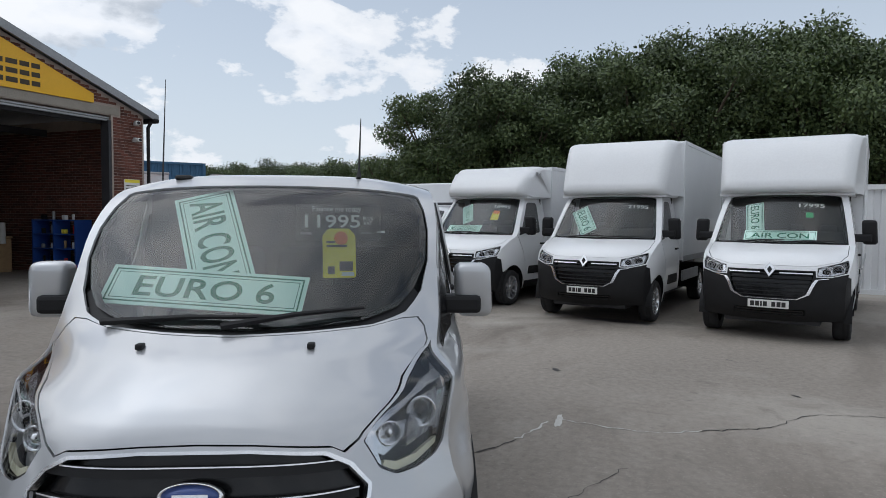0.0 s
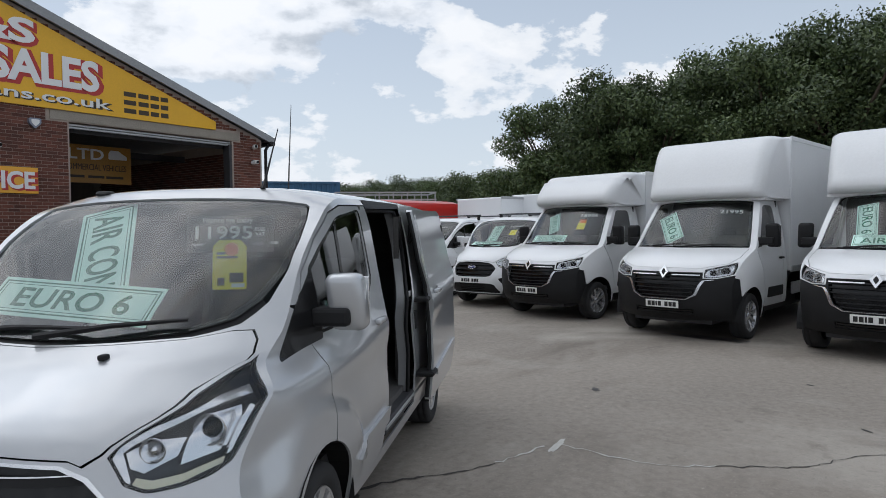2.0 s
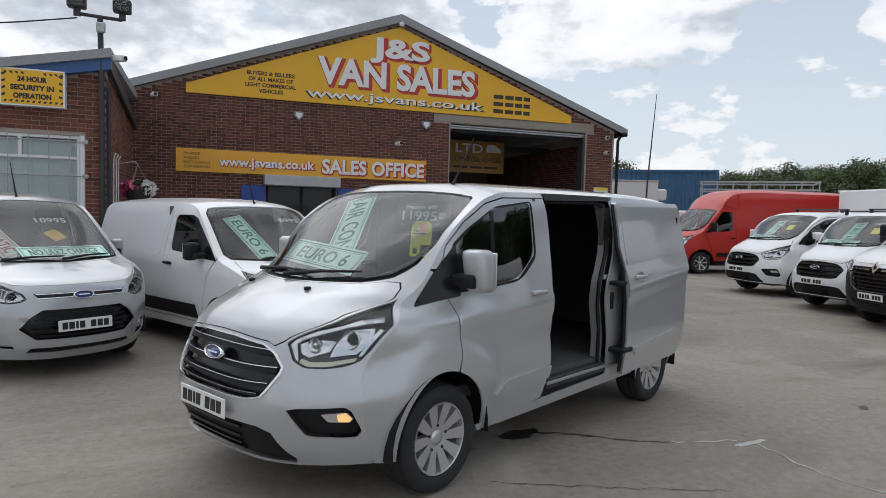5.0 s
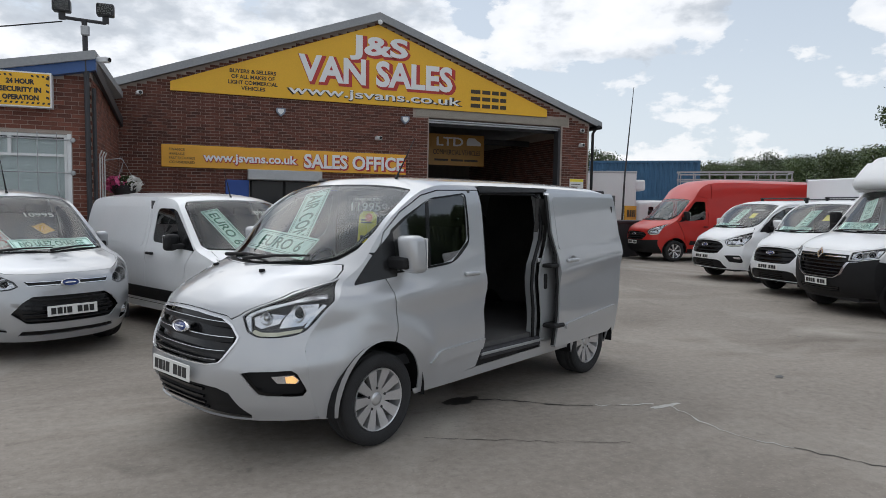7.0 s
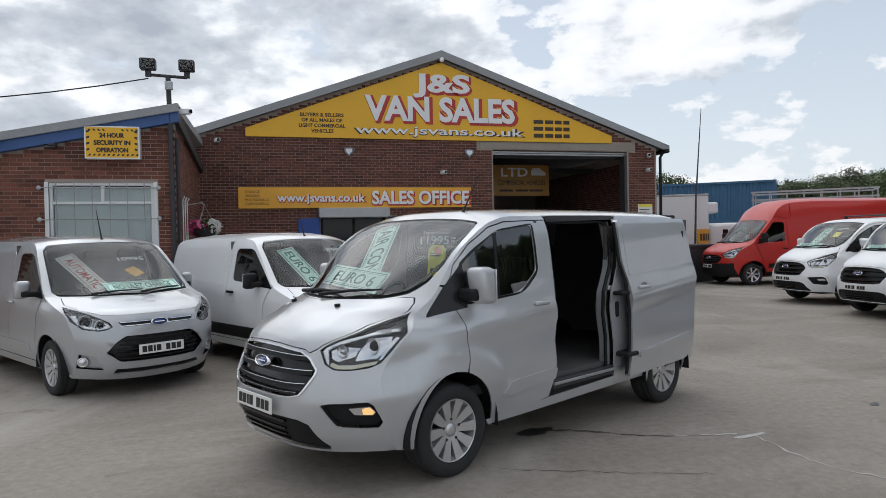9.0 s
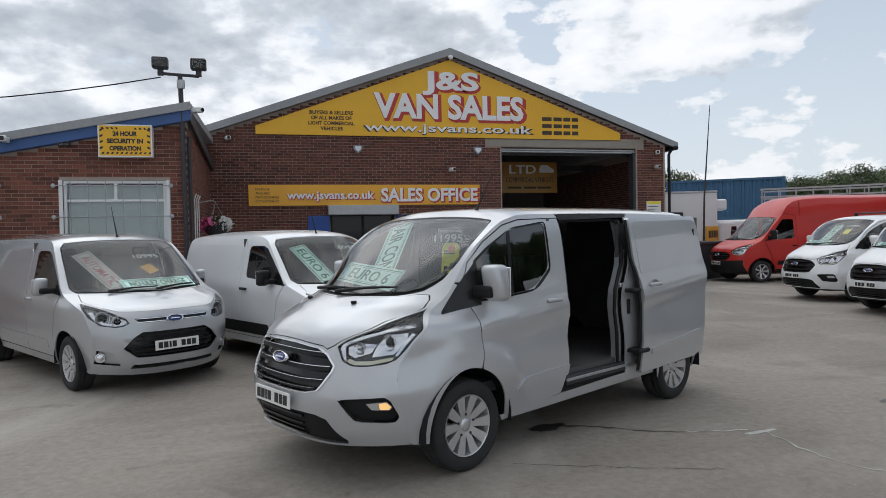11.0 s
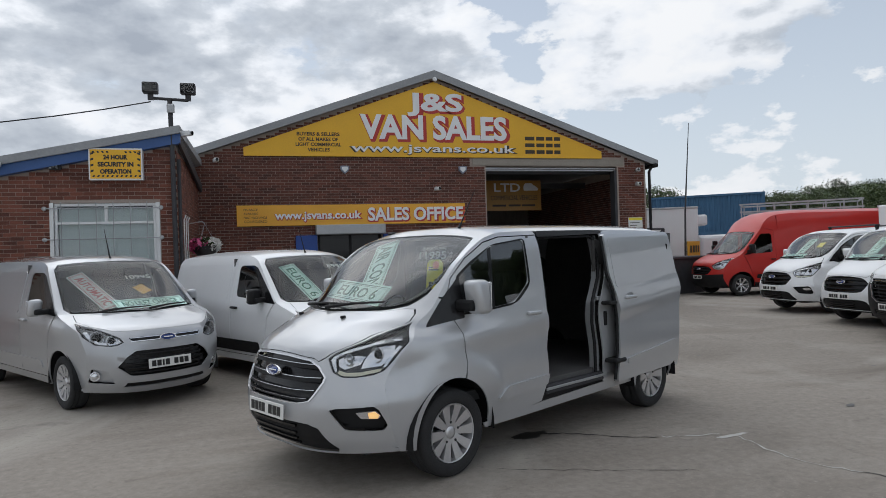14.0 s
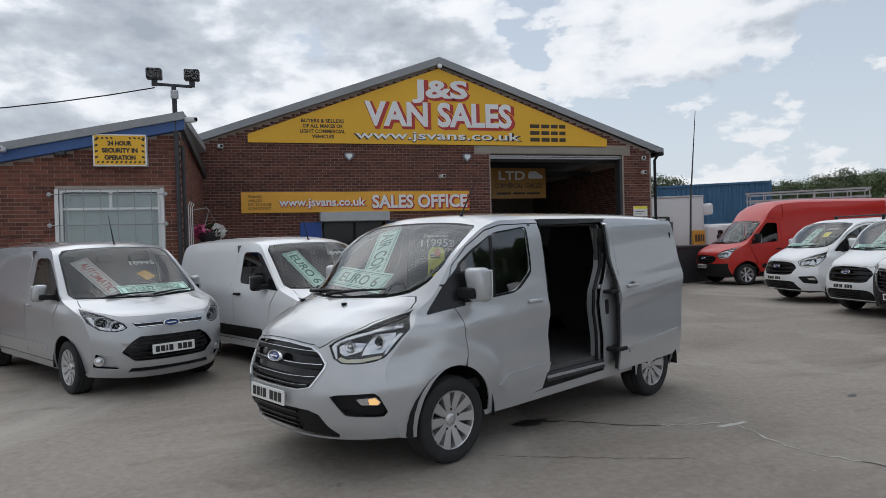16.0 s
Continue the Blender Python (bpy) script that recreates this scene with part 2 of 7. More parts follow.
M = dict(
    silver=material("silver_paint", (0.49, 0.50, 0.515), 0.30, 0.42, 1.0, 0.04, 3.0, 900.0),
    silver_dark=material("connect_silver_paint", (0.46, 0.47, 0.485), 0.30, 0.45, 1.0, 0.04, 3.0, 900.0),
    white=material("white_van_paint", (0.78, 0.79, 0.80), 0.35, 0.0, 0.8, 0.03, 2.0, 40.0),
    grp=material("white_box_panel", (0.74, 0.75, 0.76), 0.42, 0.0, 0.3, 0.04, 1.5, 30.0),
    red=material("red_van_paint", (0.50, 0.018, 0.012), 0.42, 0.0, 0.4, 0.06, 2.0, 40.0),
    black=material("black_plastic", (0.013, 0.013, 0.014), 0.55, 0.0, 0.0, 0.15, 8.0, 300.0, 0.15, spec=0.25),
    gloss_black=material("gloss_black_trim", (0.010, 0.010, 0.011), 0.25, 0.0, 0.2, 0.05, spec=0.3),
    interior=material("dark_interior", (0.045, 0.046, 0.049), 0.75, 0.0, 0.0, 0.2, 5.0, 80.0, 0.2),
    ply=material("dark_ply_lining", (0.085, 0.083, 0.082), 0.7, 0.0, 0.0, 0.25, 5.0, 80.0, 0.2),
    rubber=material("tyre_rubber", (0.022, 0.022, 0.023), 0.85, 0.0, 0.0, 0.25, 9.0, 160.0, 0.3),
    alarm=material("alarm_case", (0.22, 0.25, 0.32), 0.5, 0.0, 0.2, 0.05),
    green_spot=material("green_sticker", (0.05, 0.55, 0.22), 0.6, 0.0, 0.0, 0.05),
    tag_orange=material("amber_tag", (0.85, 0.45, 0.04), 0.6, 0.0, 0.0, 0.05),
    alloy=material("alloy_wheel", (0.62, 0.62, 0.63), 0.32, 0.7, 0.3, 0.06),
    chrome=material("chrome", (0.85, 0.85, 0.86), 0.26, 1.0, 0.0, 0.03),
    lens=glass_material("clear_lens", (0.93, 0.94, 0.95), 1.0, 0.02),
    glass=glass_material("van_glass", (0.74, 0.82, 0.80), ior=1.52),
    dark_glass=glass_material("dark_window_glass", (0.30, 0.33, 0.34), ior=2.0),
    price_film=glass_material("price_film", (0.72, 0.73, 0.74), .5, .25),
    amber=material("amber_lamp", (0.75, 0.50, 0.24), 0.3, 0.0, 0.4, 0.05, emit=((1.0, 0.55, 0.18), 0.7)),
    lamp_dark=material("lamp_bowl", (0.36, 0.365, 0.37), 0.3, 0.6, 0.0, 0.1),
    lamp_smoke=material("smoked_lamp_housing", (0.05, 0.052, 0.056), 0.3, 0.3, 0.0, 0.1),
    lamp_warm=material("warm_day_light", (0.82, 0.80, 0.62), 0.25, 0.2, 0.0, 0.05),
    lamp_white=material("lamp_reflector", (0.75, 0.76, 0.78), 0.15, 0.8, 0.0, 0.05),
    plate=material("white_plate", (0.80, 0.80, 0.77), 0.4, 0.0, 0.2, 0.03),
    bar=material("plate_bars", (0.02, 0.02, 0.02), 0.5, 0.0, 0.0, 0.05),
    badge=material("blue_badge", (0.02, 0.05, 0.20), 0.25, 0.3, 0.8, 0.05),
    mint=material("mint_card", (0.68, 0.91, 0.83), 0.6, 0.0, 0.0, 0.05),
    green=material("green_print", (0.012, 0.17, 0.10), 0.6, 0.0, 0.0, 0.05),
    redprint=material("red_print", (0.50, 0.03, 0.03), 0.6, 0.0, 0.0, 0.05),
    white_card=material("white_card", (0.75, 0.75, 0.73), 0.6, 0.0, 0.0, 0.04),
    yellow_tag=material("yellow_tag", (0.85, 0.72, 0.06), 0.6, 0.0, 0.0, 0.05),
    orange=material("orange_sticker", (0.85, 0.22, 0.04), 0.6, 0.0, 0.0, 0.05),
    sign=material("yellow_sign", (0.80, 0.44, 0.015), 0.5, 0.0, 0.1, 0.06, 1.2, 30.0),
    # darker copy of the amber sign: the bay's shade is put into its colour
    shaded_sign=material("shaded_inner_sign", (0.42, 0.21, 0.035), 0.5, 0.0, 0.1, 0.15, 1.2, 30.0),
    sign_pale=material("amber_sign", (0.80, 0.40, 0.03), 0.5, 0.0, 0.1, 0.06, 1.2, 30.0),
    letter_white=material("white_letter", (0.80, 0.80, 0.80), 0.5, 0.0, 0.0, 0.03),
    letter_red=material("red_letter_edge", (0.45, 0.035, 0.03), 0.5, 0.0, 0.0, 0.05),
    letter_dark=material("dark_letter", (0.05, 0.035, 0.02), 0.6, 0.0, 0.0, 0.05),
    mortar=material("mortar", (0.36, 0.30, 0.26), 0.95, 0.0, 0.0, 0.2, 3.0, 60.0, 0.3),
    brick=material("red_brick", (0.085, 0.032, 0.024), 0.9, 0.0, 0.0, 0.5, 2.0, 45.0, 0.35, rand=1.1, tint=(0.27, 0.095, 0.062)),
    brick_dark=material("sooty_brick", (0.062, 0.027, 0.022), 0.9, 0.0, 0.0, 0.6, 0.5, 45.0, 0.35, rand=0.8, tint=(0.215, 0.078, 0.054)),
    stone=material("concrete_lintel", (0.30, 0.27, 0.23), 0.9, 0.0, 0.0, 0.2, 2.0, 40.0, 0.3),
    roofing=material("grey_roof_sheet", (0.30, 0.31, 0.32), 0.7, 0.0, 0.0, 0.15, 1.0, 20.0),
    blue_board=material("blue_fascia", (0.03, 0.09, 0.26), 0.5, 0.0, 0.1, 0.12, 2.0, 40.0),
    steel=material("galvanised_steel", (0.42, 0.43, 0.44), 0.5, 0.6, 0.0, 0.15, 4.0, 40.0),
    dark_steel=material("dark_steel", (0.05, 0.05, 0.055), 0.6, 0.3, 0.0, 0.2),
    container=material("blue_container", (0.045, 0.13, 0.24), 0.6, 0.0, 0.0, 0.25, 1.0, 20.0),
    upvc=material("white_window_frame", (0.76, 0.77, 0.77), 0.4, 0.0, 0.0, 0.03),
    blind=material("pale_blind", (0.70, 0.78, 0.74), 0.7, 0.0, 0.0, 0.05),
    bark=material("bark", (0.09, 0.07, 0.05), 0.95, 0.0, 0.0, 0.3, 6.0, 60.0, 0.5),
    leaf=leaf_material("green_leaves", (0.03, 0.055, 0.016), (0.11, 0.15, 0.05)),
    leaf_dark=leaf_material("dark_leaves", (0.018, 0.036, 0.012), (0.06, 0.095, 0.03)),
    ground=concrete_material(),
    crack=material("crack_tar", (0.05, 0.045, 0.04), 0.8, 0.0, 0.0, 0.3, 6.0, 80.0),
    chalk=material("pale_filler", (0.50, 0.49, 0.46), 0.9, 0.0, 0.0, 0.2, 6.0, 80.0),
    wet=material("oil_stain", (0.035, 0.031, 0.028), 0.45, 0.0, 0.0, 0.3, 3.0, 30.0),
    pink=material("pink_petals", (0.62, 0.10, 0.25), 0.7, 0.0, 0.0, 0.2),
    blue_box=material("blue_plastic", (0.02, 0.07, 0.30), 0.5, 0.0, 0.0, 0.1),
    seat=material("seat_cloth", (0.05, 0.052, 0.056), 0.85, 0.0, 0.0, 0.2, 20.0, 200.0, 0.2),
    timber=material("bare_timber", (0.36, 0.24, 0.13), 0.8, 0.0, 0.0, 0.25, 6.0, 60.0, 0.2),
)

# ---------------------------------------------------------------- building blocks


def link(name, mesh, mat, parent=None, label="", smooth=False):
    if smooth:
        mesh.polygons.foreach_set("use_smooth", [True] * len(mesh.polygons))
    if mat and not mesh.materials:
        mesh.materials.append(mat)
    ob = new(name, mesh)
    ob.parent = parent
    if label:
        ob["label"] = label
    return ob


def part(name, bm, mat, parent=None, label="", smooth=False):
    me = bpy.data.meshes.new(name)
    bm.normal_update()
    bm.to_mesh(me)
    bm.free()
    return link(name, me, mat, parent, label, smooth)


def empty(name, m, label, category, group="", kind=""):
    ob = new(name)
    ob.matrix_world = m
    ob.empty_display_size = 0.2
    return tagged(ob, label, category, group, kind)


def box_bm(x0, x1, y0, y1, z0, z1, bevel=0.0, bm=None, seg=1):
    bm = bm or bmesh.new()
    r = bmesh.ops.create_cube(bm, size=1)
    for v in r["verts"]:
        v.co = Vector(((x0 + x1) / 2 + v.co.x * (x1 - x0), (y0 + y1) / 2 + v.co.y * (y1 - y0), (z0 + z1) / 2 + v.co.z * (z1 - z0)))
    if bevel:
        es = list({e for v in r["verts"] for e in v.link_edges})
        bmesh.ops.bevel(bm, geom=es, offset=bevel, segments=seg, affect="EDGES", profile=0.5)
    return bm


def tube_bm(points, radius, sides=8, bm=None, closed_ends=True):
    """A round bar along points; radius is a number or one for each point."""
    bm = bm or bmesh.new()
    rings = []
    pts = [Vector(p) for p in points]
    for i, p in enumerate(pts):
        d = (pts[min(i + 1, len(pts) - 1)] - pts[max(i - 1, 0)]).normalized()
        a = d.orthogonal().normalized() if not rings else (rings[-1][1] - d * rings[-1][1].dot(d)).normalized()
        b = d.cross(a)
        r = radius[i] if isinstance(radius, (list, tuple)) else radius
        rings.append(([bm.verts.new(p + (a * math.cos(k * math.tau / sides) + b * math.sin(k * math.tau / sides)) * r) for k in range(sides)], a))
    for (r0, _), (r1, _) in zip(rings, rings[1:]):
        for k in range(sides):
            bm.faces.new((r0[k], r0[(k + 1) % sides], r1[(k + 1) % sides], r1[k]))
    if closed_ends:
        bm.faces.new(rings[0][0][::-1])
        bm.faces.new(rings[-1][0])
    return bm


def lathe_bm(profile, sides=32, bm=None, axis="x"):
    """Turn (radius, along) pairs round an axis."""
    bm = bm or bmesh.new()
    rings = []
    for r, a in profile:
        ring = []
        for k in range(sides):
            c, s = math.cos(k * math.tau / sides) * r, math.sin(k * math.tau / sides) * r
            ring.append(bm.verts.new((a, c, s) if axis == "x" else (c, s, a)))
        rings.append(ring)
    for r0, r1 in zip(rings, rings[1:]):
        for k in range(sides):
            bm.faces.new((r0[k], r0[(k + 1) % sides], r1[(k + 1) % sides], r1[k]))
    bmesh.ops.recalc_face_normals(bm, faces=bm.faces)
    return bm


def prism_bm(poly, depth, bm=None, to=None):
    """An outline (2D) pushed back by depth; to() places (x, y, depth)."""
    bm = bm or bmesh.new()
    to = to or (lambda a, b, d: Vector((a, d, b)))
    f0 = [bm.verts.new(to(a, b, 0.0)) for a, b in poly]
    f1 = [bm.verts.new(to(a, b, depth)) for a, b in poly]
    bm.faces.new(f0)
    bm.faces.new(f1[::-1])
    for i in range(len(poly)):
        j = (i + 1) % len(poly)
        bm.faces.new((f0[i], f1[i], f1[j], f0[j]))
    bmesh.ops.recalc_face_normals(bm, faces=bm.faces)
    return bm


def lettering(body, mat, parent, m, width, height, thick=0.004, name="lettering", offset=0.0):
    """Words in the built-in font, fitted to a width and height; m maps x right, y up, z out of the face."""
    cu = bpy.data.curves.new(name, "FONT")
    cu.body, cu.align_x, cu.align_y = body, "CENTER", "CENTER"
    cu.extrude, cu.offset, cu.resolution_u, cu.space_line = 0.01, offset, 3, 0.92
    tmp = bpy.data.objects.new("tmp", cu)
    me = bpy.data.meshes.new_from_object(tmp)
    bpy.data.objects.remove(tmp)
    bpy.data.curves.remove(cu)
    me.name = name
    co = np.empty(len(me.vertices) * 3)
    me.vertices.foreach_get("co", co)
    co = co.reshape(-1, 3)
    lo, hi = co.min(0), co.max(0)
    co = (co - (lo + hi) / 2) / (hi - lo) * np.array((width, height, thick))
    me.vertices.foreach_set("co", co.ravel())
    me.materials.clear()
    ob = link(name, me, mat, parent)
    ob.matrix_local = m
    return ob


def bars(mat, parent, m, spans, height, thick=0.003, name="bar"):
    """Plain bars in place of writing: spans are (x0, x1) along the face."""
    for a, b in spans:
        ob = part(name, box_bm(a, b, -height / 2, height / 2, 0, thick), mat, parent)
        ob.matrix_local = m


class Curve:
    """A smooth curve through keys that does not overshoot."""

    def __init__(self, xs, ys):
        x, y = [float(v) for v in xs], [float(v) for v in ys]
        d = [(y[i + 1] - y[i]) / (x[i + 1] - x[i]) for i in range(len(x) - 1)]
        m = [d[0]] + [0.0 if d[i - 1] * d[i] <= 0 else 2 * d[i - 1] * d[i] / (d[i - 1] + d[i]) for i in range(1, len(d))] + [d[-1]]
        self.x, self.y, self.m = x, y, m

    def __call__(self, v):
        x = self.x
        i = 0
        while i < len(x) - 2 and v > x[i + 1]:
            i += 1
        h = x[i + 1] - x[i]
        t = (v - x[i]) / h
        if t < 0 or t > 1:
            k = 0 if t < 0 else 1
            return self.y[i + k] + self.m[i + k] * (v - x[i + k])
        a, b, u = self.y[i], self.y[i + 1], 1 - t
        return (1 + 2 * t) * u * u * a + t * u * u * h * self.m[i] + t * t * (3 - 2 * t) * b - t * t * u * h * self.m[i + 1]


def inside(px, py, poly):
    r = np.zeros(len(px), bool)
    n = len(poly)
    for i in range(n):
        (x0, y0), (x1, y1) = poly[i], poly[(i + 1) % n]
        if y0 == y1:
            continue
        c = (y0 > py) != (y1 > py)
        r ^= c & (px < (x1 - x0) * (py - y0) / (y1 - y0) + x0)
    return r


def dense(poly, step, closed=True):
    out = []
    n = len(poly)
    for i in range(n if closed else n - 1):
        a, b = Vector(poly[i]), Vector(poly[(i + 1) % n])
        k = max(1, int((b - a).length / step))
        out += [tuple(a.lerp(b, j / k)) for j in range(k)]
    if not closed:
        out.append(tuple(poly[-1]))
    return out


def rounded(poly, r, n=4):
    """An outline with its corners rounded by r (or one r for each corner)."""
    out = []
    m = len(poly)
    for i in range(m):
        p, a, b = Vector(poly[i]), Vector(poly[i - 1]), Vector(poly[(i + 1) % m])
        rr = r[i] if isinstance(r, (list, tuple)) else r
        if rr <= 0:
            out.append(tuple(p))
            continue
        ea, eb = (a - p), (b - p)
        k = min(rr, ea.length * 0.48, eb.length * 0.48)
        p0, p1 = p + ea.normalized() * k, p + eb.normalized() * k
        for j in range(n + 1):
            t = j / n
            out.append(tuple(p0 * (1 - t) ** 2 + p * 2 * t * (1 - t) + p1 * t * t))
    return out


from mathutils.geometry import delaunay_2d_cdt


def panel_bm(outer, holes, lift, step, rim=0.012, back=0.0):
    """A curved sheet: an outline with holes in a flat chart, lifted to the surface, its edges turned in by rim."""
    outer = dense(outer, step)
    holes = [dense(h, step) for h in holes]
    pts, edges = [], []
    for loop in (outer, *holes):
        s = len(pts)
        pts += loop
        edges += [(s + i, s + (i + 1) % len(loop)) for i in range(len(loop))]
    ox, oy = [p[0] for p in outer], [p[1] for p in outer]
    gx, gy = np.meshgrid(np.arange(min(ox) + step / 2, max(ox), step), np.arange(min(oy) + step / 2, max(oy), step))
    gx, gy = gx.ravel(), gy.ravel()
    ok = inside(gx, gy, outer)
    for h in holes:
        ok &= ~inside(gx, gy, h)
    border = np.array(pts)
    gx, gy = gx[ok], gy[ok]
    if len(gx):
        near = np.min((gx[:, None] - border[None, :, 0]) ** 2 + (gy[:, None] - border[None, :, 1]) ** 2, axis=1) > (0.45 * step) ** 2
        pts += list(zip(gx[near], gy[near]))
    v, _, f, _, _, _ = delaunay_2d_cdt([Vector(p) for p in pts], edges, [], 0, 1e-6)
    cen = np.array([[sum(v[i][k] for i in t) / len(t) for k in (0, 1)] for t in f])
    keep = inside(cen[:, 0], cen[:, 1], outer)
    for h in holes:
        keep &= ~inside(cen[:, 0], cen[:, 1], h)
    bm = bmesh.new()
    vs = [bm.verts.new(lift(p[0], p[1], back)) for p in v]
    flip = None
    for t, k, c in zip(f, keep, cen):
        if not k:
            continue
        face = bm.faces.new([vs[i] for i in (t if not flip else t[::-1])])
        if flip is None:
            face.normal_update()
            flip = face.normal.dot(lift(*c, back + 0.02) - lift(*c, back)) < 0
            if flip:
                face.normal_flip()
    for e in [x for x in bm.verts if not x.link_faces]:
        bm.verts.remove(e)
    if rim:
        flat = {vs[i]: v[i] for i in range(len(v)) if vs[i].is_valid}
        rim_edges = [e for e in bm.edges if len(e.link_faces) == 1]
        inner = {}
        for e in rim_edges:
            e.smooth = False
            for x in e.verts:
                if x not in inner:
                    inner[x] = bm.verts.new(lift(*flat[x], back - rim))
        for e in rim_edges:
            a, b = e.verts
            lp = e.link_faces[0]
            vl = list(lp.verts)
            i = vl.index(a)
            if vl[(i + 1) % len(vl)] is b:
                bm.faces.new((b, a, inner[a], inner[b]))
            else:
                bm.faces.new((a, b, inner[b], inner[a]))
    for fc in bm.faces:
        fc.smooth = True
    return bm


def strip_poly(points, w):
    """A ribbon of width w about a line, as an outline."""
    p = [Vector(q) for q in points]
    a, b = [], []
    for i, q in enumerate(p):
        d = (p[min(i + 1, len(p) - 1)] - p[max(i - 1, 0)]).normalized()
        n = Vector((-d.y, d.x)) * (w[i] if isinstance(w, (list, tuple)) else w) / 2
        a.append(tuple(q + n))
        b.append(tuple(q - n))
    return a + b[::-1]


def arc(cx, cz, r, a0, a1, n=18):
    return [(cx + r * math.cos(radians(a0 + (a1 - a0) * i / n)), cz + r * math.sin(radians(a0 + (a1 - a0) * i / n))) for i in range(n + 1)]

# ---------------------------------------------------------------- vans


class Shell:
    """A van's outer surface: a sheet over nose, screen, roof and tail (t across, s along), and two sides (y, z)."""
    A, B = 0.95, 0.25

    def __init__(self, keys, width, nose, p, q, low=None, brow=None):
        n = range(len(keys))
        self.cy, self.cz, self.ey, self.ez = (Curve(n, [k[i] for k in keys]) for i in range(4))
        self.wz, self.wy = Curve(*zip(*width)), Curve(*zip(*nose))
        self.wl, self.wh = (Curve(*zip(*k)) if k else None for k in (low, brow))
        self.p, self.q = Curve(*zip(*p)), Curve(*zip(*q))
        self.n = len(keys) - 1
        self.flares = []
        self.belt = None

    def width(self, y, z):
        w = self.wy(y)
        if self.wl and y < 1:
            # the bumper stands out below and the wing rolls in above
            k = min(1, max(0, (.88 - z) / .26))
            w += (self.wl(y) - w) * k * k * (3 - 2 * k)
            k = min(1, max(0, (z - 1.06) / .12))
            w += (self.wh(y) - w) * k * k * (3 - 2 * k)
        w *= self.wz(z)
        for fy, fz, r, h in self.flares:
            d = math.hypot(y - fy, z - fz) - r
            if -0.2 < d < 0.3:
                w += h * min(1, max(0, (y - fy + 0.47) / 0.14)) * (1 if d < 0 else math.exp(-(d / 0.065) ** 2)) * (1 - min(1, max(0, (y - fy - 0.2) / 0.2)) * (1 - min(1, max(0, (z - 0.38) / 0.25))))
        if self.belt:
            # a crease that climbs towards the tail, with a shoulder above it
            z0, rise, h = self.belt
            d = z - z0 - rise * y
            if -.13 < d < .19:
                w += h * (1 + d / .13 if d < 0 else 1 - d / .19) * min(1, max(0, (y + .42) / .25))
        return w

    def at(self, t, s):
        a = abs(t)
        ey, ez, cy, cz = self.ey(s), self.ez(s), self.cy(s), self.cz(s)
        return Vector((t * self.width(ey, ez), cy + (ey - cy) * a ** self.p(s), cz + (ez - cz) * a ** self.q(s)))

    def normal(self, t, s):
        d = 0.01
        n = (self.at(t + d, s) - self.at(t - d, s)).cross(self.at(t, s + d) - self.at(t, s - d))
        return n.normalized()

    def top(self, a, b, off):
        t, s = a / self.A, b / self.B
        p = self.at(t, s)
        return p + self.normal(t, s) * off if off else p

    def side(self, sgn, shift=0.0, out=0.0):
        return lambda y, z, off: Vector((sgn * (self.width(y, z) + off + out), y + shift, z))

    def chart(self, poly, flip=1):
        return [(t * self.A * flip, s * self.B) for t, s in poly]

    def edge(self, s0, s1, n=24):
        return [(self.ey(s0 + (s1 - s0) * i / n), self.ez(s0 + (s1 - s0) * i / n)) for i in range(n + 1)]


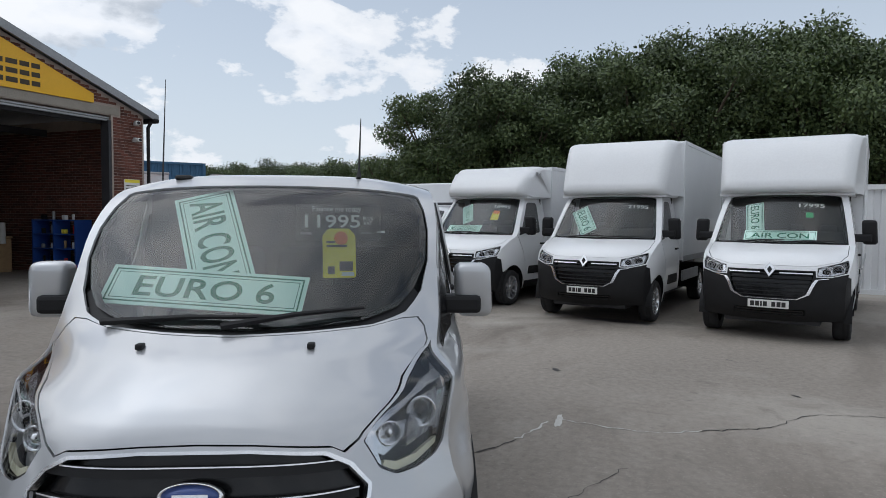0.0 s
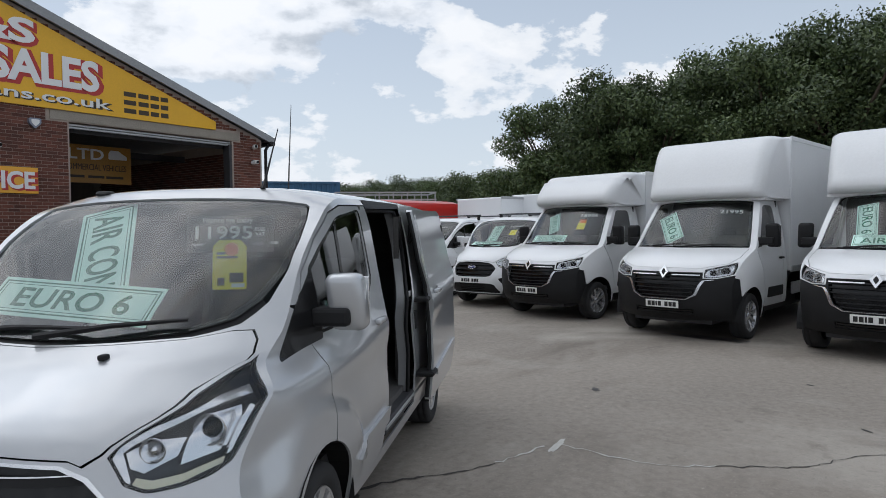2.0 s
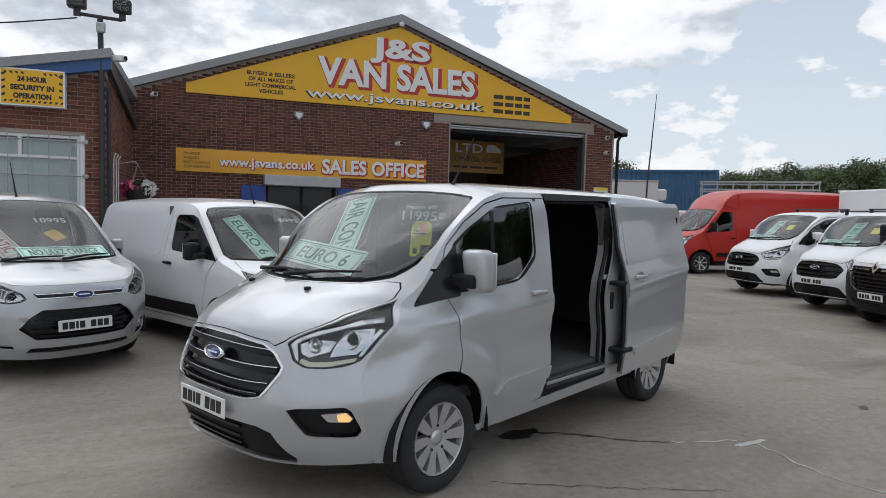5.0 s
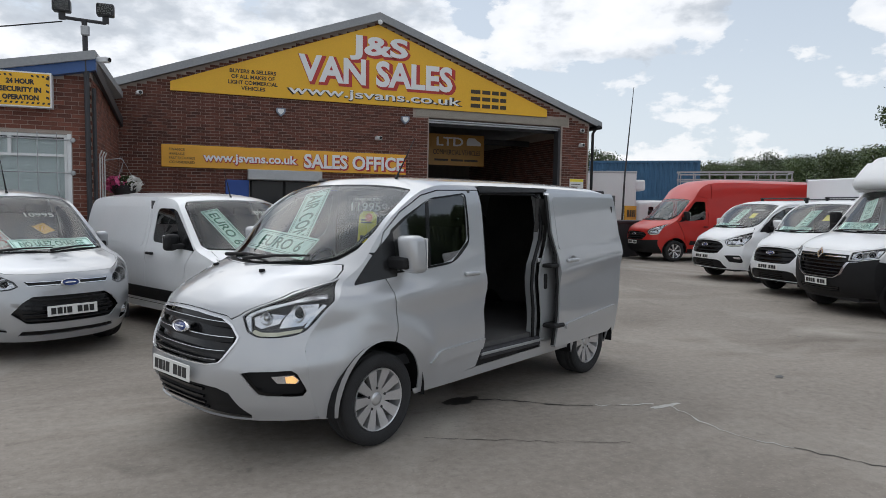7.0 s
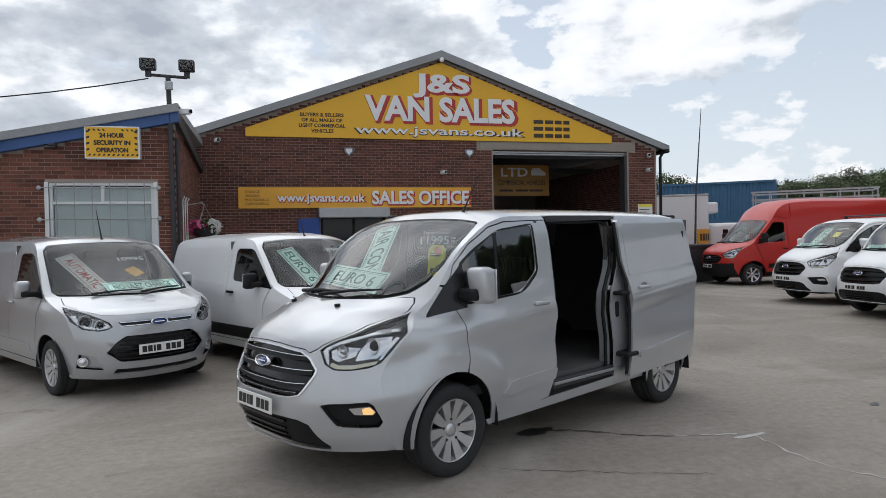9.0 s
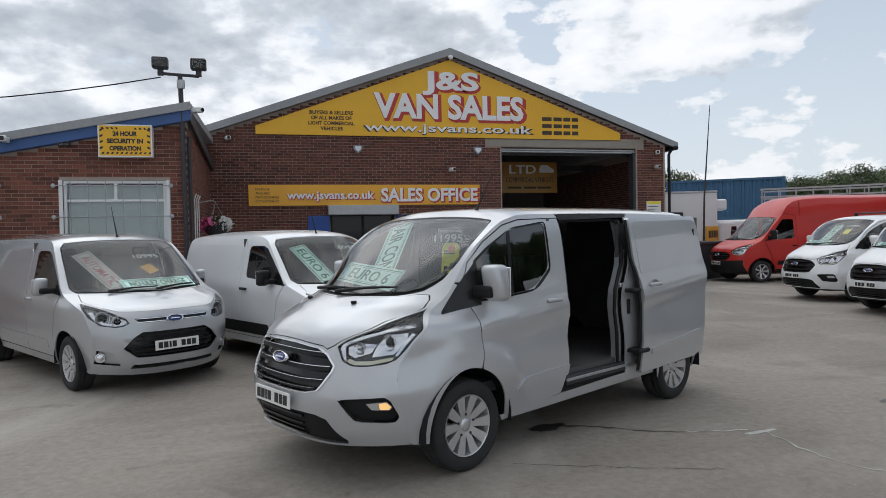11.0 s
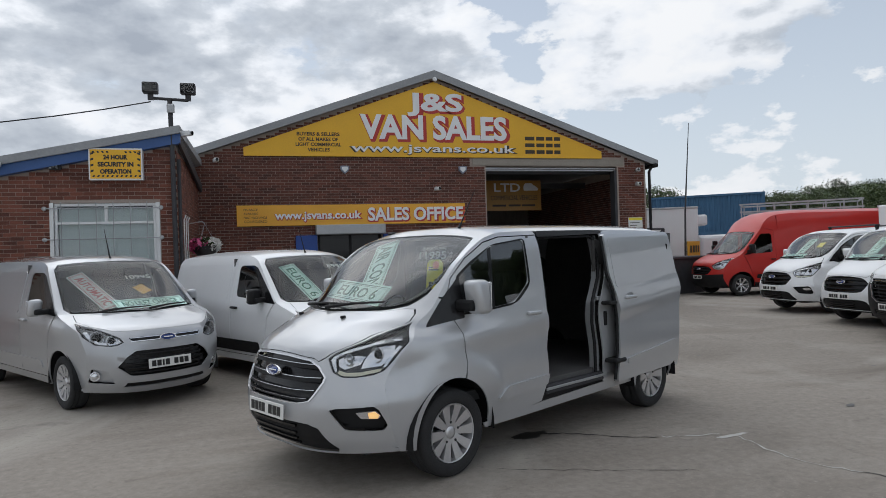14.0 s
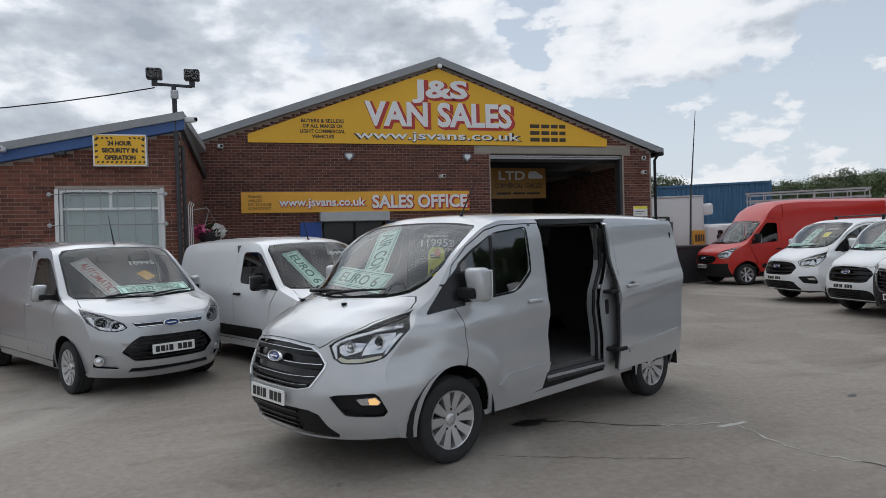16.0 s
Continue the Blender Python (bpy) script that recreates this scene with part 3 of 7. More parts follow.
def add_wheel(parent, x, y, r, width, mat_rim, spokes, sgn, cache):
    """Tyre with rim and hub cap; the outer face looks along sgn * x."""
    key = (r, width, spokes, mat_rim.name)
    if key not in cache:
        w, k = width / 2, r
        tyre = lathe_bm([(k * 0.66, w * 0.78), (k * 0.70, w * 0.96), (k * 0.80, w * 1.04), (k * 0.90, w * 1.02), (k * 0.965, w * 0.90), (k * 0.992, w * 0.7), (k * 0.975, w * 0.66), (k * 0.975, w * 0.6), (k, w * 0.56),
                         (k, w * 0.24), (k * 0.978, w * 0.2), (k * 0.978, w * 0.14), (k, w * 0.1), (k, -w * 0.6), (k * 0.97, -w * 0.88), (k * 0.85, -w), (k * 0.64, -w * 0.8)], 48)
        rim = lathe_bm([(k * 0.68, w * 0.80), (k * 0.665, w * 0.93), (k * 0.64, w * 0.90), (k * 0.615, w * 0.55), (k * 0.60, -w * 0.2)], 48)
        back = lathe_bm([(k * 0.61, w * 0.05), (k * 0.45, -w * 0.02), (0.02, -w * 0.05)], 32)
        hub = k * 0.15
        for i in range(spokes):
            a = math.tau * i / spokes
            s = bmesh.ops.create_cube(rim, size=1)
            for v in s["verts"]:
                out = v.co.z > 0
                rad = k * 0.655 if out else hub * 0.7
                wid = k * ((0.150 if out else 0.072) if spokes == 10 else (0.088 if out else 0.066)) * 2 * (7 / spokes) ** 0.6
                ax = (w * (0.88 if out else 0.62)) if v.co.x > 0 else (w * 0.45 if out else w * 0.2)
                v.co = Vector((ax, v.co.y * wid, rad))
            bmesh.ops.rotate(rim, verts=s["verts"], cent=(0, 0, 0), matrix=Matrix.Rotation(a, 3, "X"))
        cap = lathe_bm([(0.0, w * 0.74), (hub * 0.5, w * 0.74), (hub * 0.95, w * 0.68), (hub * 1.0, w * 0.4)], 20)
        meshes = []
        for nm, bm, mt in (("wheel", tyre, M["rubber"]), ("rim", rim, mat_rim), ("hub_cap", cap, mat_rim), ("brake_shield", back, M["dark_steel"])):
            me = bpy.data.meshes.new(nm)
            bmesh.ops.recalc_face_normals(bm, faces=bm.faces)
            bm.to_mesh(me)
            bm.free()
            me.materials.append(mt)
            if nm != "rim":
                me.polygons.foreach_set("use_smooth", [True] * len(me.polygons))
            meshes.append(me)
        nut = bmesh.new()
        cone = bmesh.ops.create_cone(nut, cap_ends=True, segments=8, radius1=0.012, radius2=0.010, depth=0.022)
        bmesh.ops.transform(nut, verts=cone["verts"], matrix=Matrix.Rotation(radians(90), 4, "Y"))
        me = bpy.data.meshes.new("wheel_nut")
        nut.to_mesh(me)
        nut.free()
        me.materials.append(M["dark_steel"])
        meshes.append(me)
        cache[key] = meshes
    tyre, rim, cap, back, nuts = cache[key]
    ob = link("wheel", tyre, None, parent)
    ob.matrix_local = Matrix.Translation((x, y, r)) @ (Matrix.Rotation(math.pi, 4, "Z") if sgn < 0 else Matrix.Rotation(0.3, 4, "X"))
    link("rim", rim, None, ob)
    link("hub_cap", cap, None, ob)
    link("brake_shield", back, None, ob)
    for i in range(5):
        a = math.tau * i / 5
        link("wheel_nut", nuts, None, ob).matrix_local = Matrix.Translation((width * 0.31, math.cos(a) * r * 0.235, math.sin(a) * r * 0.235))
    return ob


WHEELS = {}


def number_plate(parent, shell, s, w=0.52, h=0.111, y_off=0.03):
    n = shell.normal(0, s)
    p = shell.at(0, s) + Vector((0, -y_off, 0))
    tilt = math.atan2(n.z, -n.y)
    m = Matrix.Translation(p) @ Matrix.Rotation(radians(90) - tilt * 0.6, 4, "X")
    pl = part("number_plate", box_bm(-w / 2, w / 2, -h / 2, h / 2, 0, 0.008, 0.003), M["plate"], parent, "white plate with plain dark bars")
    pl.matrix_local = m
    k = w / 0.52
    bars(M["bar"], pl, Matrix.Translation((0, 0, 0.008)), [(-0.225 * k, -0.175 * k), (-0.162 * k, -0.112 * k), (-0.098 * k, -0.075 * k), (-0.062 * k, -0.012 * k), (0.045 * k, 0.095 * k), (0.11 * k, 0.16 * k), (0.172 * k, 0.222 * k)], 0.068)
    return pl


def card(parent, m, w, h, text, col, size, base="mint", edge="green", name="window_card", label=""):
    """A printed card; m maps x right, y up, z out of the face."""
    c = part(name, box_bm(-w / 2, w / 2, -h / 2, h / 2, -0.004, 0, 0.0), M[base], parent, label)
    c.matrix_local = m
    if edge:
        bm = bmesh.new()
        for k, lw in ((0.018, 0.007), (0.036, 0.003)):
            for x0, x1, y0, y1 in ((-w / 2 + k, w / 2 - k, h / 2 - k - lw, h / 2 - k), (-w / 2 + k, w / 2 - k, -h / 2 + k, -h / 2 + k + lw), (-w / 2 + k, -w / 2 + k + lw, -h / 2 + k + lw, h / 2 - k - lw), (w / 2 - k - lw, w / 2 - k, -h / 2 + k + lw, h / 2 - k - lw)):
                box_bm(x0, x1, y0, y1, 0.0, 0.001, bm=bm)
        part("printed_border", bm, M[edge], c)
    lettering(text, M[col], c, Matrix.Translation((0, 0, 0.001)), size[0], size[1], 0.002, offset=0.012)
    return c


def face_matrix(p, right, up):
    """Maps x right, y up, z out."""
    r = Vector(right).normalized()
    u = Vector(up)
    u = (u - r * u.dot(r)).normalized()
    n = r.cross(u)
    m = Matrix((r, u, n)).transposed().to_4x4()
    m.translation = p
    return m


def mirror(parent, shell, sgn, y, z, paint, h=0.27, w=0.17, gap=0.10):
    """Door mirror: shell, dark arm and glass."""
    x = shell.width(y, z - 0.05)
    arm = part("mirror_arm", box_bm(x - 0.03, x + gap + w * 0.62, y - 0.085, y + 0.05, z - h * 0.40, z - h * 0.08, 0.02, seg=2), M["black"], parent, "black plastic mirror arm")
    bm = box_bm(x + gap, x + gap + w, y - 0.07, y + 0.09, z - h / 2, z + h / 2, 0.045, seg=3)
    for v in bm.verts:
        k = (v.co.z - (z - h / 2)) / h
        v.co.x -= 0.02 * k
        v.co.y += 0.03 * (1 - k) * (1 if v.co.y < y else 0.3)
    hs = part("mirror_housing", bm, paint, parent, smooth=True)
    gl = part("mirror_glass", box_bm(x + gap + 0.015, x + gap - 0.015 + w, y + 0.088, y + 0.094, z - h * 0.42, z + h * 0.42, 0.004), M["chrome"], parent)
    if sgn < 0:
        for o in (arm, hs, gl):
            o.data.transform(Matrix.Diagonal((-1, 1, 1, 1)))
            o.data.flip_normals()
    return hs


def seats(parent, ys, xs, z0, head):
    for x, w in xs:
        bm = box_bm(x - w / 2, x + w / 2, ys, ys + 0.5, z0, z0 + 0.16, 0.05, seg=2)
        st = part("seat", bm, M["seat"], parent, smooth=True)
        b2 = box_bm(-w / 2, w / 2, -0.07, 0.07, 0, 0.62, 0.05, seg=2)
        bk = part("backrest", b2, M["seat"], parent, smooth=True)
        bk.matrix_local = pose(x, ys + 0.47, z0 + 0.08, -14)
        for hx in ((0,) if w < 0.7 else (-w / 4, w / 4)):
            hd = part("headrest", box_bm(-0.13, 0.13, -0.05, 0.05, 0, 0.19, 0.045, seg=2), M["seat"], parent, smooth=True)
            hd.matrix_local = pose(x + hx, ys + 0.47 + 0.18, z0 + head, -10)


def both(half):
    """A full outline from its half with t >= 0, listed from front to back."""
    return half + [(-t, s) for t, s in half[::-1]]


def shrink(half, dt, ds):
    s0, s1 = min(q[1] for q in half), max(q[1] for q in half)
    mid = (s0 + s1) / 2
    return [(t - dt if t > 0.02 else t, s + ds if s < mid else s - ds) for t, s in half]


def build_van(name, m, shell, paint, sp, label, group=""):
    """A van from a shell and a specification sp; returns its empty."""
    v = empty(name, m, label, "van", group)
    P = M[paint]
    low = M["black"] if sp.get("black_bumper") else P
    step = sp.get("step", 0.07)
    top, ch = shell.top, shell.chart
    # nose
    cut = [ch(sp["grille"]), *[ch(sp["lamp"], f) for f in (1, -1)]]
    for extra in ("fog", "lower"):
        if extra in sp:
            cut += [ch(sp[extra], f) for f in ((1, -1) if extra == "fog" else (1,))]
    s_b, s_c = sp["s_bump"], sp["s_cowl"]
    seam = sp.get("seam", [(0, s_c), (1, s_c)])
    back = [(-t, s) for t, s in seam[::-1]] + seam[1:]
    bon = ch(both(sp["bonnet"]))
    if sp.get("black_bumper"):
        lip = sp.get("bump_top", [(0, s_b), (1, s_b)])
        rim = [(-t, s) for t, s in lip[::-1]] + lip[1:]
        lamps = [ch(sp["lamp"], f) for f in (1, -1)] if "bump_top" in sp else []
        below = [c for c in cut if max(q[1] for q in c) < s_b * shell.B and c not in lamps]
        part("bumper", panel_bm(ch([(-1, 0), (1, 0)] + rim[::-1]), below, top, step), low, v, "unpainted black bumper")
        up = [c for c in cut if c not in below]
        part("nose", panel_bm(ch([(t, s + 0.03) for t, s in rim] + back[::-1]), [*up, bon], top, step), P, v)
    else:
        part("front_panel", panel_bm(ch([(-1, 0), (1, 0)] + back[::-1]), [*cut, bon], top, step), P, v)
    part("bonnet", panel_bm(ch(both(shrink(sp["bonnet"], 0.008, 0.022))), [], top, step), P, v)
    # grille: dark pocket, bars, frame
    g = sp["grille"]
    gr = part("grille", panel_bm(ch(g), [], top, step, 0.0, -0.05), M["gloss_black"], v, "black grille")
    s0, s1 = min(q[1] for q in g), max(q[1] for q in g)
    for i in range(sp.get("grille_bars", 4)):
        k = (i + 0.6) / (sp.get("grille_bars", 4) + 0.2)
        s = s0 + (s1 - s0) * k
        tw = sp["grille_w"](k)
        mt = M["chrome"] if sp.get("chrome_bars") else M["black"]
        part("grille_bar", panel_bm(ch([(-tw, s - 0.045), (tw, s - 0.045), (tw, s + 0.045), (-tw, s + 0.045)]), [], top, 0.06, 0.035, -0.008), M["black"], gr)
        if sp.get("chrome_bars"):
            part("bar_trim", panel_bm(ch([(-tw, s + 0.03), (tw, s + 0.03), (tw, s + 0.042), (-tw, s + 0.042)]), [], top, 0.06, 0.004, -0.003), mt, gr)
    if sp.get("frame"):
        g2 = sp["frame"]
        part("grille_frame", panel_bm(ch(g2), [ch(g)], top, 0.04, 0.03, 0.008), M["chrome"], gr, "bright chrome grille frame")
    # lamps
    for f in (1, -1):
        lp = sp["lamp"]
        hl = part("headlamp", panel_bm(ch(lp, f), [], top, 0.05, 0.0, -0.085), M["lamp_smoke" if "lamp_parts" in sp else "lamp_dark"], v)
        cx = sum(q[0] for q in lp) / len(lp)
        cs = sum(q[1] for q in lp) / len(lp)

        def ring(k):
            return [(cx + (t - cx) * k, cs + (s - cs) * k) for t, s in lp]
        part("lamp_rim", panel_bm(ch(ring(0.985), f), [ch(ring(0.965 if "lamp_parts" in sp else 0.93), f)], top, 0.04, 0.03, -0.010), M["gloss_black"], hl)
        if "lamp_parts" not in sp:
            part("reflector", panel_bm(ch(ring(0.86), f), [ch(ring(0.62), f)], top, 0.04, 0.05, -0.040), M["lamp_white"], hl)
        for nm, poly, mt, lie, rim in sp.get("lamp_parts", ()):
            part(nm, panel_bm(ch(poly, f), [], top, 0.03, rim, lie), M[mt], hl)
        for t, s, r in sp["bulbs"]:
            p, n = shell.at(f * t, s), shell.normal(t, s)
            n = Vector((n.x * f, n.y, n.z))
            way = Matrix.Translation(p - n * 0.055) @ Vector((n.x * 0.4, -1, n.z * 0.2)).normalized().to_track_quat("Z", "Y").to_matrix().to_4x4()
            bowl = part("projector", lathe_bm([(r * 1.5, 0.02), (r * 1.35, 0.026), (r * 1.2, 0.004), (r * 1.02, -0.02)], 24, axis="z"), M["lamp_white"], hl, smooth=True)
            bowl.matrix_local = way
            eye = part("projector_lens", lathe_bm([(0.001, 0.030), (r * 0.45, 0.025), (r * 0.8, 0.010), (r, -0.015)], 20, axis="z"), M["chrome"] if r < .04 else M["gloss_black"], hl, smooth=True)
            eye.matrix_local = way
        if "drl" in sp:
            part("day_light", panel_bm(ch(strip_poly(sp["drl"], sp.get("drl_w", 0.03)), f), [], top, 0.04, 0.018, -0.022), M["lamp_white"], hl)
        part("lens", panel_bm(ch(lp, f), [], top, 0.05, 0.0, -0.004), M["lens"], hl).visible_shadow = False
        if "fog" in sp:
            fg = part("fog_surround", panel_bm(ch(sp["fog"], f), [], top, 0.05, 0.0, -0.05), M["black"] if not sp.get("fog_paint") else P, v, "" if sp.get("fog_paint") else "black fog lamp surround")
            if "fog_lamp" in sp:
                part("fog_lamp", panel_bm(ch(sp["fog_lamp"], f), [], top, 0.03, 0.02, -0.03), M["lamp_white"], fg)
                if f == 1 and sp.get("amber"):
                    part("fog_bulb", panel_bm(ch([(.908, 2.08), (.940, 2.11), (.960, 1.92), (.950, 1.80), (.912, 1.84)]), [], top, 0.03, 0.015, -0.022), M["amber"], fg, "lit amber lamp")
            elif "fog_round" in sp:
                t, s, r = sp["fog_round"]
                p, n = shell.at(f * t, s), shell.normal(t, s)
                o = part("fog_lamp", lathe_bm([(0.001, 0.012), (r * 0.7, 0.006), (r, -0.006), (r * 1.15, 0.003), (r * 1.25, -0.02)], 18, axis="z"), M["lamp_white"], fg, smooth=True)
                o.matrix_local = Matrix.Translation(p - n * 0.03) @ Vector((n.x * f * 0.4, -1, 0)).normalized().to_track_quat("Z", "Y").to_matrix().to_4x4()
    if "lower" in sp:
        lw = part("lower_grille", panel_bm(ch(sp["lower"]), [], top, step, 0.0, -0.03), M["black"], v, "black lower grille")
        ls = [q[1] for q in sp["lower"]]
        for i in range(sp.get("lower_bars", 3)):
            k = (i + 0.7) / (sp.get("lower_bars", 3) + 0.4)
            s = min(ls) + (max(ls) - min(ls)) * k
            tw = min(abs(q[0]) for q in sp["lower"]) * 0.95
            part("lower_bar", panel_bm(ch([(-tw, s - 0.06), (tw, s - 0.06), (tw, s + 0.06), (-tw, s + 0.06)]), [], top, 0.06, 0.02, -0.012), M["gloss_black"], lw)
    number_plate(v, shell, sp["s_plate"], y_off=sp.get("plate_off", 0.03))
    # badge
    s = sp["s_badge"]
    p, n = shell.at(0, s), shell.normal(0, s)
    bmx = Matrix.Translation(p + n * 0.012) @ n.to_track_quat("Z", "Y").to_matrix().to_4x4()
    if sp["badge"] == "oval":
        o = part("badge", lathe_bm([(0.001, 0.012), (0.085, 0.009), (0.092, 0.0)], 28, axis="z"), M["badge"], v, "plain blue oval badge", smooth=True)
        o.matrix_local = bmx @ Matrix.Diagonal((0.98, 0.40, 1, 1)) if abs(n.z) < 2 else bmx
        r = part("badge_ring", lathe_bm([(0.088, 0.0), (0.091, 0.016), (0.100, 0.014), (0.103, -0.01)], 28, axis="z"), M["chrome"], o, smooth=True)
        lo = part("badge_mark", box_bm(-0.055, 0.055, -0.012, 0.012, 0.0105, 0.0135, 0.0), M["chrome"], o)
    else:
        dm = prism_bm([(0, 0.105), (0.072, 0), (0, -0.105), (-0.072, 0)], 0.02, to=lambda a, b, d: Vector((a, b, d)))
        o = part("badge", dm, M["chrome"], v, "plain chrome diamond badge")
        o.matrix_local = bmx
        part("badge_mark", prism_bm([(0, 0.055), (0.034, 0), (0, -0.055), (-0.034, 0)], 0.004, to=lambda a, b, d: Vector((a, b, d + 0.02))), M["gloss_black"], o)
    # cowl, screen, roof, tail
    s_t = sp["s_tail"]
    scr, hole = both(sp["screen"]), both(sp["hole"])
    part("cowl", panel_bm(ch(both(sp["cowl"])), [], top, 0.06, 0.01, -0.022), M["black"], v, "black plastic scuttle")
    part("roof", panel_bm(ch(back + [(1, s_t), (-1, s_t)]), [ch(hole)], top, step * 1.1), P, v)
    band = both([(t - 0.035 if t > 0.1 else t, s + (0.05 if s < sp["screen"][-1][1] - 0.3 else -0.06)) for t, s in sp["screen"]])
    part("screen_band", panel_bm(ch(scr), [ch(band)], top, 0.06, 0.0, -0.014), M["gloss_black"], v, "black band round the windscreen")
    ws = part("windscreen", panel_bm(ch(scr), [], top, 0.06, 0.0, -0.008), M["glass"], v)
    ws.visible_shadow = False
    if sp.get("tail", True):
        part("tail", panel_bm(ch([(-1, s_t), (1, s_t), (1, shell.n), (-1, shell.n)]), [], top, 0.12), P, v)
    for k, (t0, t1, s) in enumerate(sp["wipers"]):
        a, b = shell.at(t0, s_c + 0.02), shell.at(t1, s)
        nn = shell.normal((t0 + t1) / 2, s) * 0.025
        bm = tube_bm([a + nn, a.lerp(b, 0.5) + nn * 1.5, b + nn], [0.016, 0.011, 0.007], 6)
        part("wiper", bm, M["black"], v)
    # sides
    for sgn in (1, -1):
        sd = shell.side(sgn)
        for nm, poly, holes, mt in sp["sides"](shell, sgn, paint):
            part(nm, panel_bm(poly, holes, sd, step), M[mt], v)
        for nm, poly, mt, lie, rim, *holes in sp["side_trim"](shell, sgn):
            o = part(nm, panel_bm(poly, holes, sd, 0.06, rim, lie), M[mt], v)
            if mt in ("dark_glass", "glass"):
                o.visible_shadow = False
        for y, z in sp.get("handles", ()):
            x = shell.width(y, z)
            o = part("door_handle", box_bm(-0.012, 0.028, -0.085, 0.085, -0.017, 0.017, 0.012, seg=2), M[sp.get("handle_mat", paint)], v, smooth=True)
            o.matrix_local = Matrix.Translation((sgn * (x + 0.008), y, z)) @ Matrix.Diagonal((sgn, 1, 1, 1))
        if "mirror" in sp:
            y, z, h, w = sp["mirror"]
            mirror(v, shell, sgn, y, z, M[sp.get("mirror_mat", paint)], h, w, sp.get("mirror_gap", .10))
        for y in (sp.get("axle", 0), sp.get("axle", 0) + sp["wb"]):
            rr = sp["tyre"]
            add_wheel(v, sgn * (sp["track"]), y, rr, sp.get("tyre_w", 0.22), M[sp.get("rim", "alloy")], sp.get("spokes", 10), sgn, WHEELS)
            # dark liner over the wheel
            bm = bmesh.new()
            ring = arc(y, rr, sp["arch"] + 0.02, -6, 186, 16)
            x0, x1 = sgn * (shell.width(y, 0.7) - 0.012), sgn * 0.45
            for (a0, b0), (a1, b1) in zip(ring, ring[1:]):
                bm.faces.new([bm.verts.new(q) for q in ((x0, a0, b0), (x0, a1, b1), (x1, a1, b1), (x1, a0, b0))])
            part("arch_liner", bm, M["black"], v)
    # inside: floor, dash, seats
    yb = sp["bulkhead"]
    xi = shell.width(0.5, 1.0) - 0.12
    part("underbody", box_bm(-0.62, 0.62, -0.55, sp["y_rear"] - 0.1, 0.24, 0.50), M["dark_steel"], v)
    part("cab_floor", box_bm(-xi, xi, -0.2, yb, 0.52, 0.60), M["interior"], v)
    zd = sp["z_dash"]
    dash = part("dashboard", box_bm(-sp.get("dash_w", xi), sp.get("dash_w", xi), sp["y_dash"][0], sp["y_dash"][1], zd - 0.35, zd, 0.04, seg=2), M["interior"], v)
    sw = tube_bm([(math.cos(a * math.tau / 20) * 0.19, 0, math.sin(a * math.tau / 20) * 0.19) for a in range(21)], 0.016, 6, closed_ends=False)
    st = part("steering_wheel", sw, M["black"], v)
    st.matrix_local = pose(-0.40, sp["y_dash"][1] + 0.12, zd - 0.06, -28)
    seats(v, sp["y_seat"], [(-0.42, 0.52), (0.36, 0.9)], 0.85, sp.get("headrest", 0.72))
    bz = sp["z_bulk"]
    part("bulkhead", box_bm(-xi + 0.02, xi - 0.02, yb, yb + 0.03, 0.55, bz, 0.0), M["ply"], v)
    return v


def rot(x, y, a, up=0.0):
    return pose(x, y, up, 0, 0, a)


# ---- the mid-size van (short wheelbase), used for the open van and two white ones
MID = Shell(
    [(-.91, .31, -.42, .29), (-.97, .42, -.48, .42), (-.98, .56, -.52, .58), (-.965, .70, -.53, .74), (-.872, 1.02, -.37, .98), (-.82, 1.08, -.27, 1.075), (-.62, 1.205, -.16, 1.19),
     (-.38, 1.295, -.03, 1.285), (.09, 1.595, .26, 1.635), (.53, 1.885, .60, 1.838), (.69, 1.94, .81, 1.878), (1.2, 1.965, 1.3, 1.89), (2.5, 1.975, 2.5, 1.90), (3.50, 1.96, 3.46, 1.88),
     (3.62, 1.90, 3.55, 1.84), (3.67, 1.70, 3.60, 1.65), (3.70, .55, 3.62, .55), (3.67, .38, 3.60, .38)],
    [(.2, .92), (.4, .958), (.55, .972), (.72, .984), (.9, .976), (1.0, .971), (1.1, .966), (1.2, .957), (1.28, .948), (1.5, .905), (1.75, .855), (1.85, .825), (1.9, .79)],
    [(-.62, .815), (-.5, .84), (-.376, .87), (-.27, .898), (-.1, .93), (.2, .965), (.5, .988), (.9, 1.0), (2.8, 1.0), (3.3, .985), (3.65, .955)],
    [(0, 3.4), (3, 3.4), (4.5, 2.8), (7, 2.2), (9, 2.4), (11, 3), (17, 4)],
    [(0, 2), (3, 2.2), (6, 2.6), (7, 2.2), (9, 3), (10, 3.5), (17, 3)],
    [(-.62, .87), (-.53, .905), (-.4, .925), (-.2, .945), (.2, .97), (.5, .99), (.9, 1.0), (1.1, 1.0)],
    [(-.62, .72), (-.5, .755), (-.35, .79), (-.2, .828), (-.08, .853), (.1, .893), (.3, .945), (.5, .975), (.9, 1.0), (1.1, 1.0)])


MID.flares = [(.05, .335, .55, .038), (2.99, .335, .50, .015)]
MID.belt = (1.0, .104, .026)


AXLES = (.05, 2.99)


def bow(cx, a0, a1, n=14):
    """The rim of a wheel arch, a little taller than wide."""
    k = radians(1)
    return [(cx + (.385 if math.cos(k * (a0 + (a1 - a0) * i / n)) > 0 else .352) * math.cos(radians(a0 + (a1 - a0) * i / n)), .335 + .425 * math.sin(radians(a0 + (a1 - a0) * i / n))) for i in range(n + 1)]


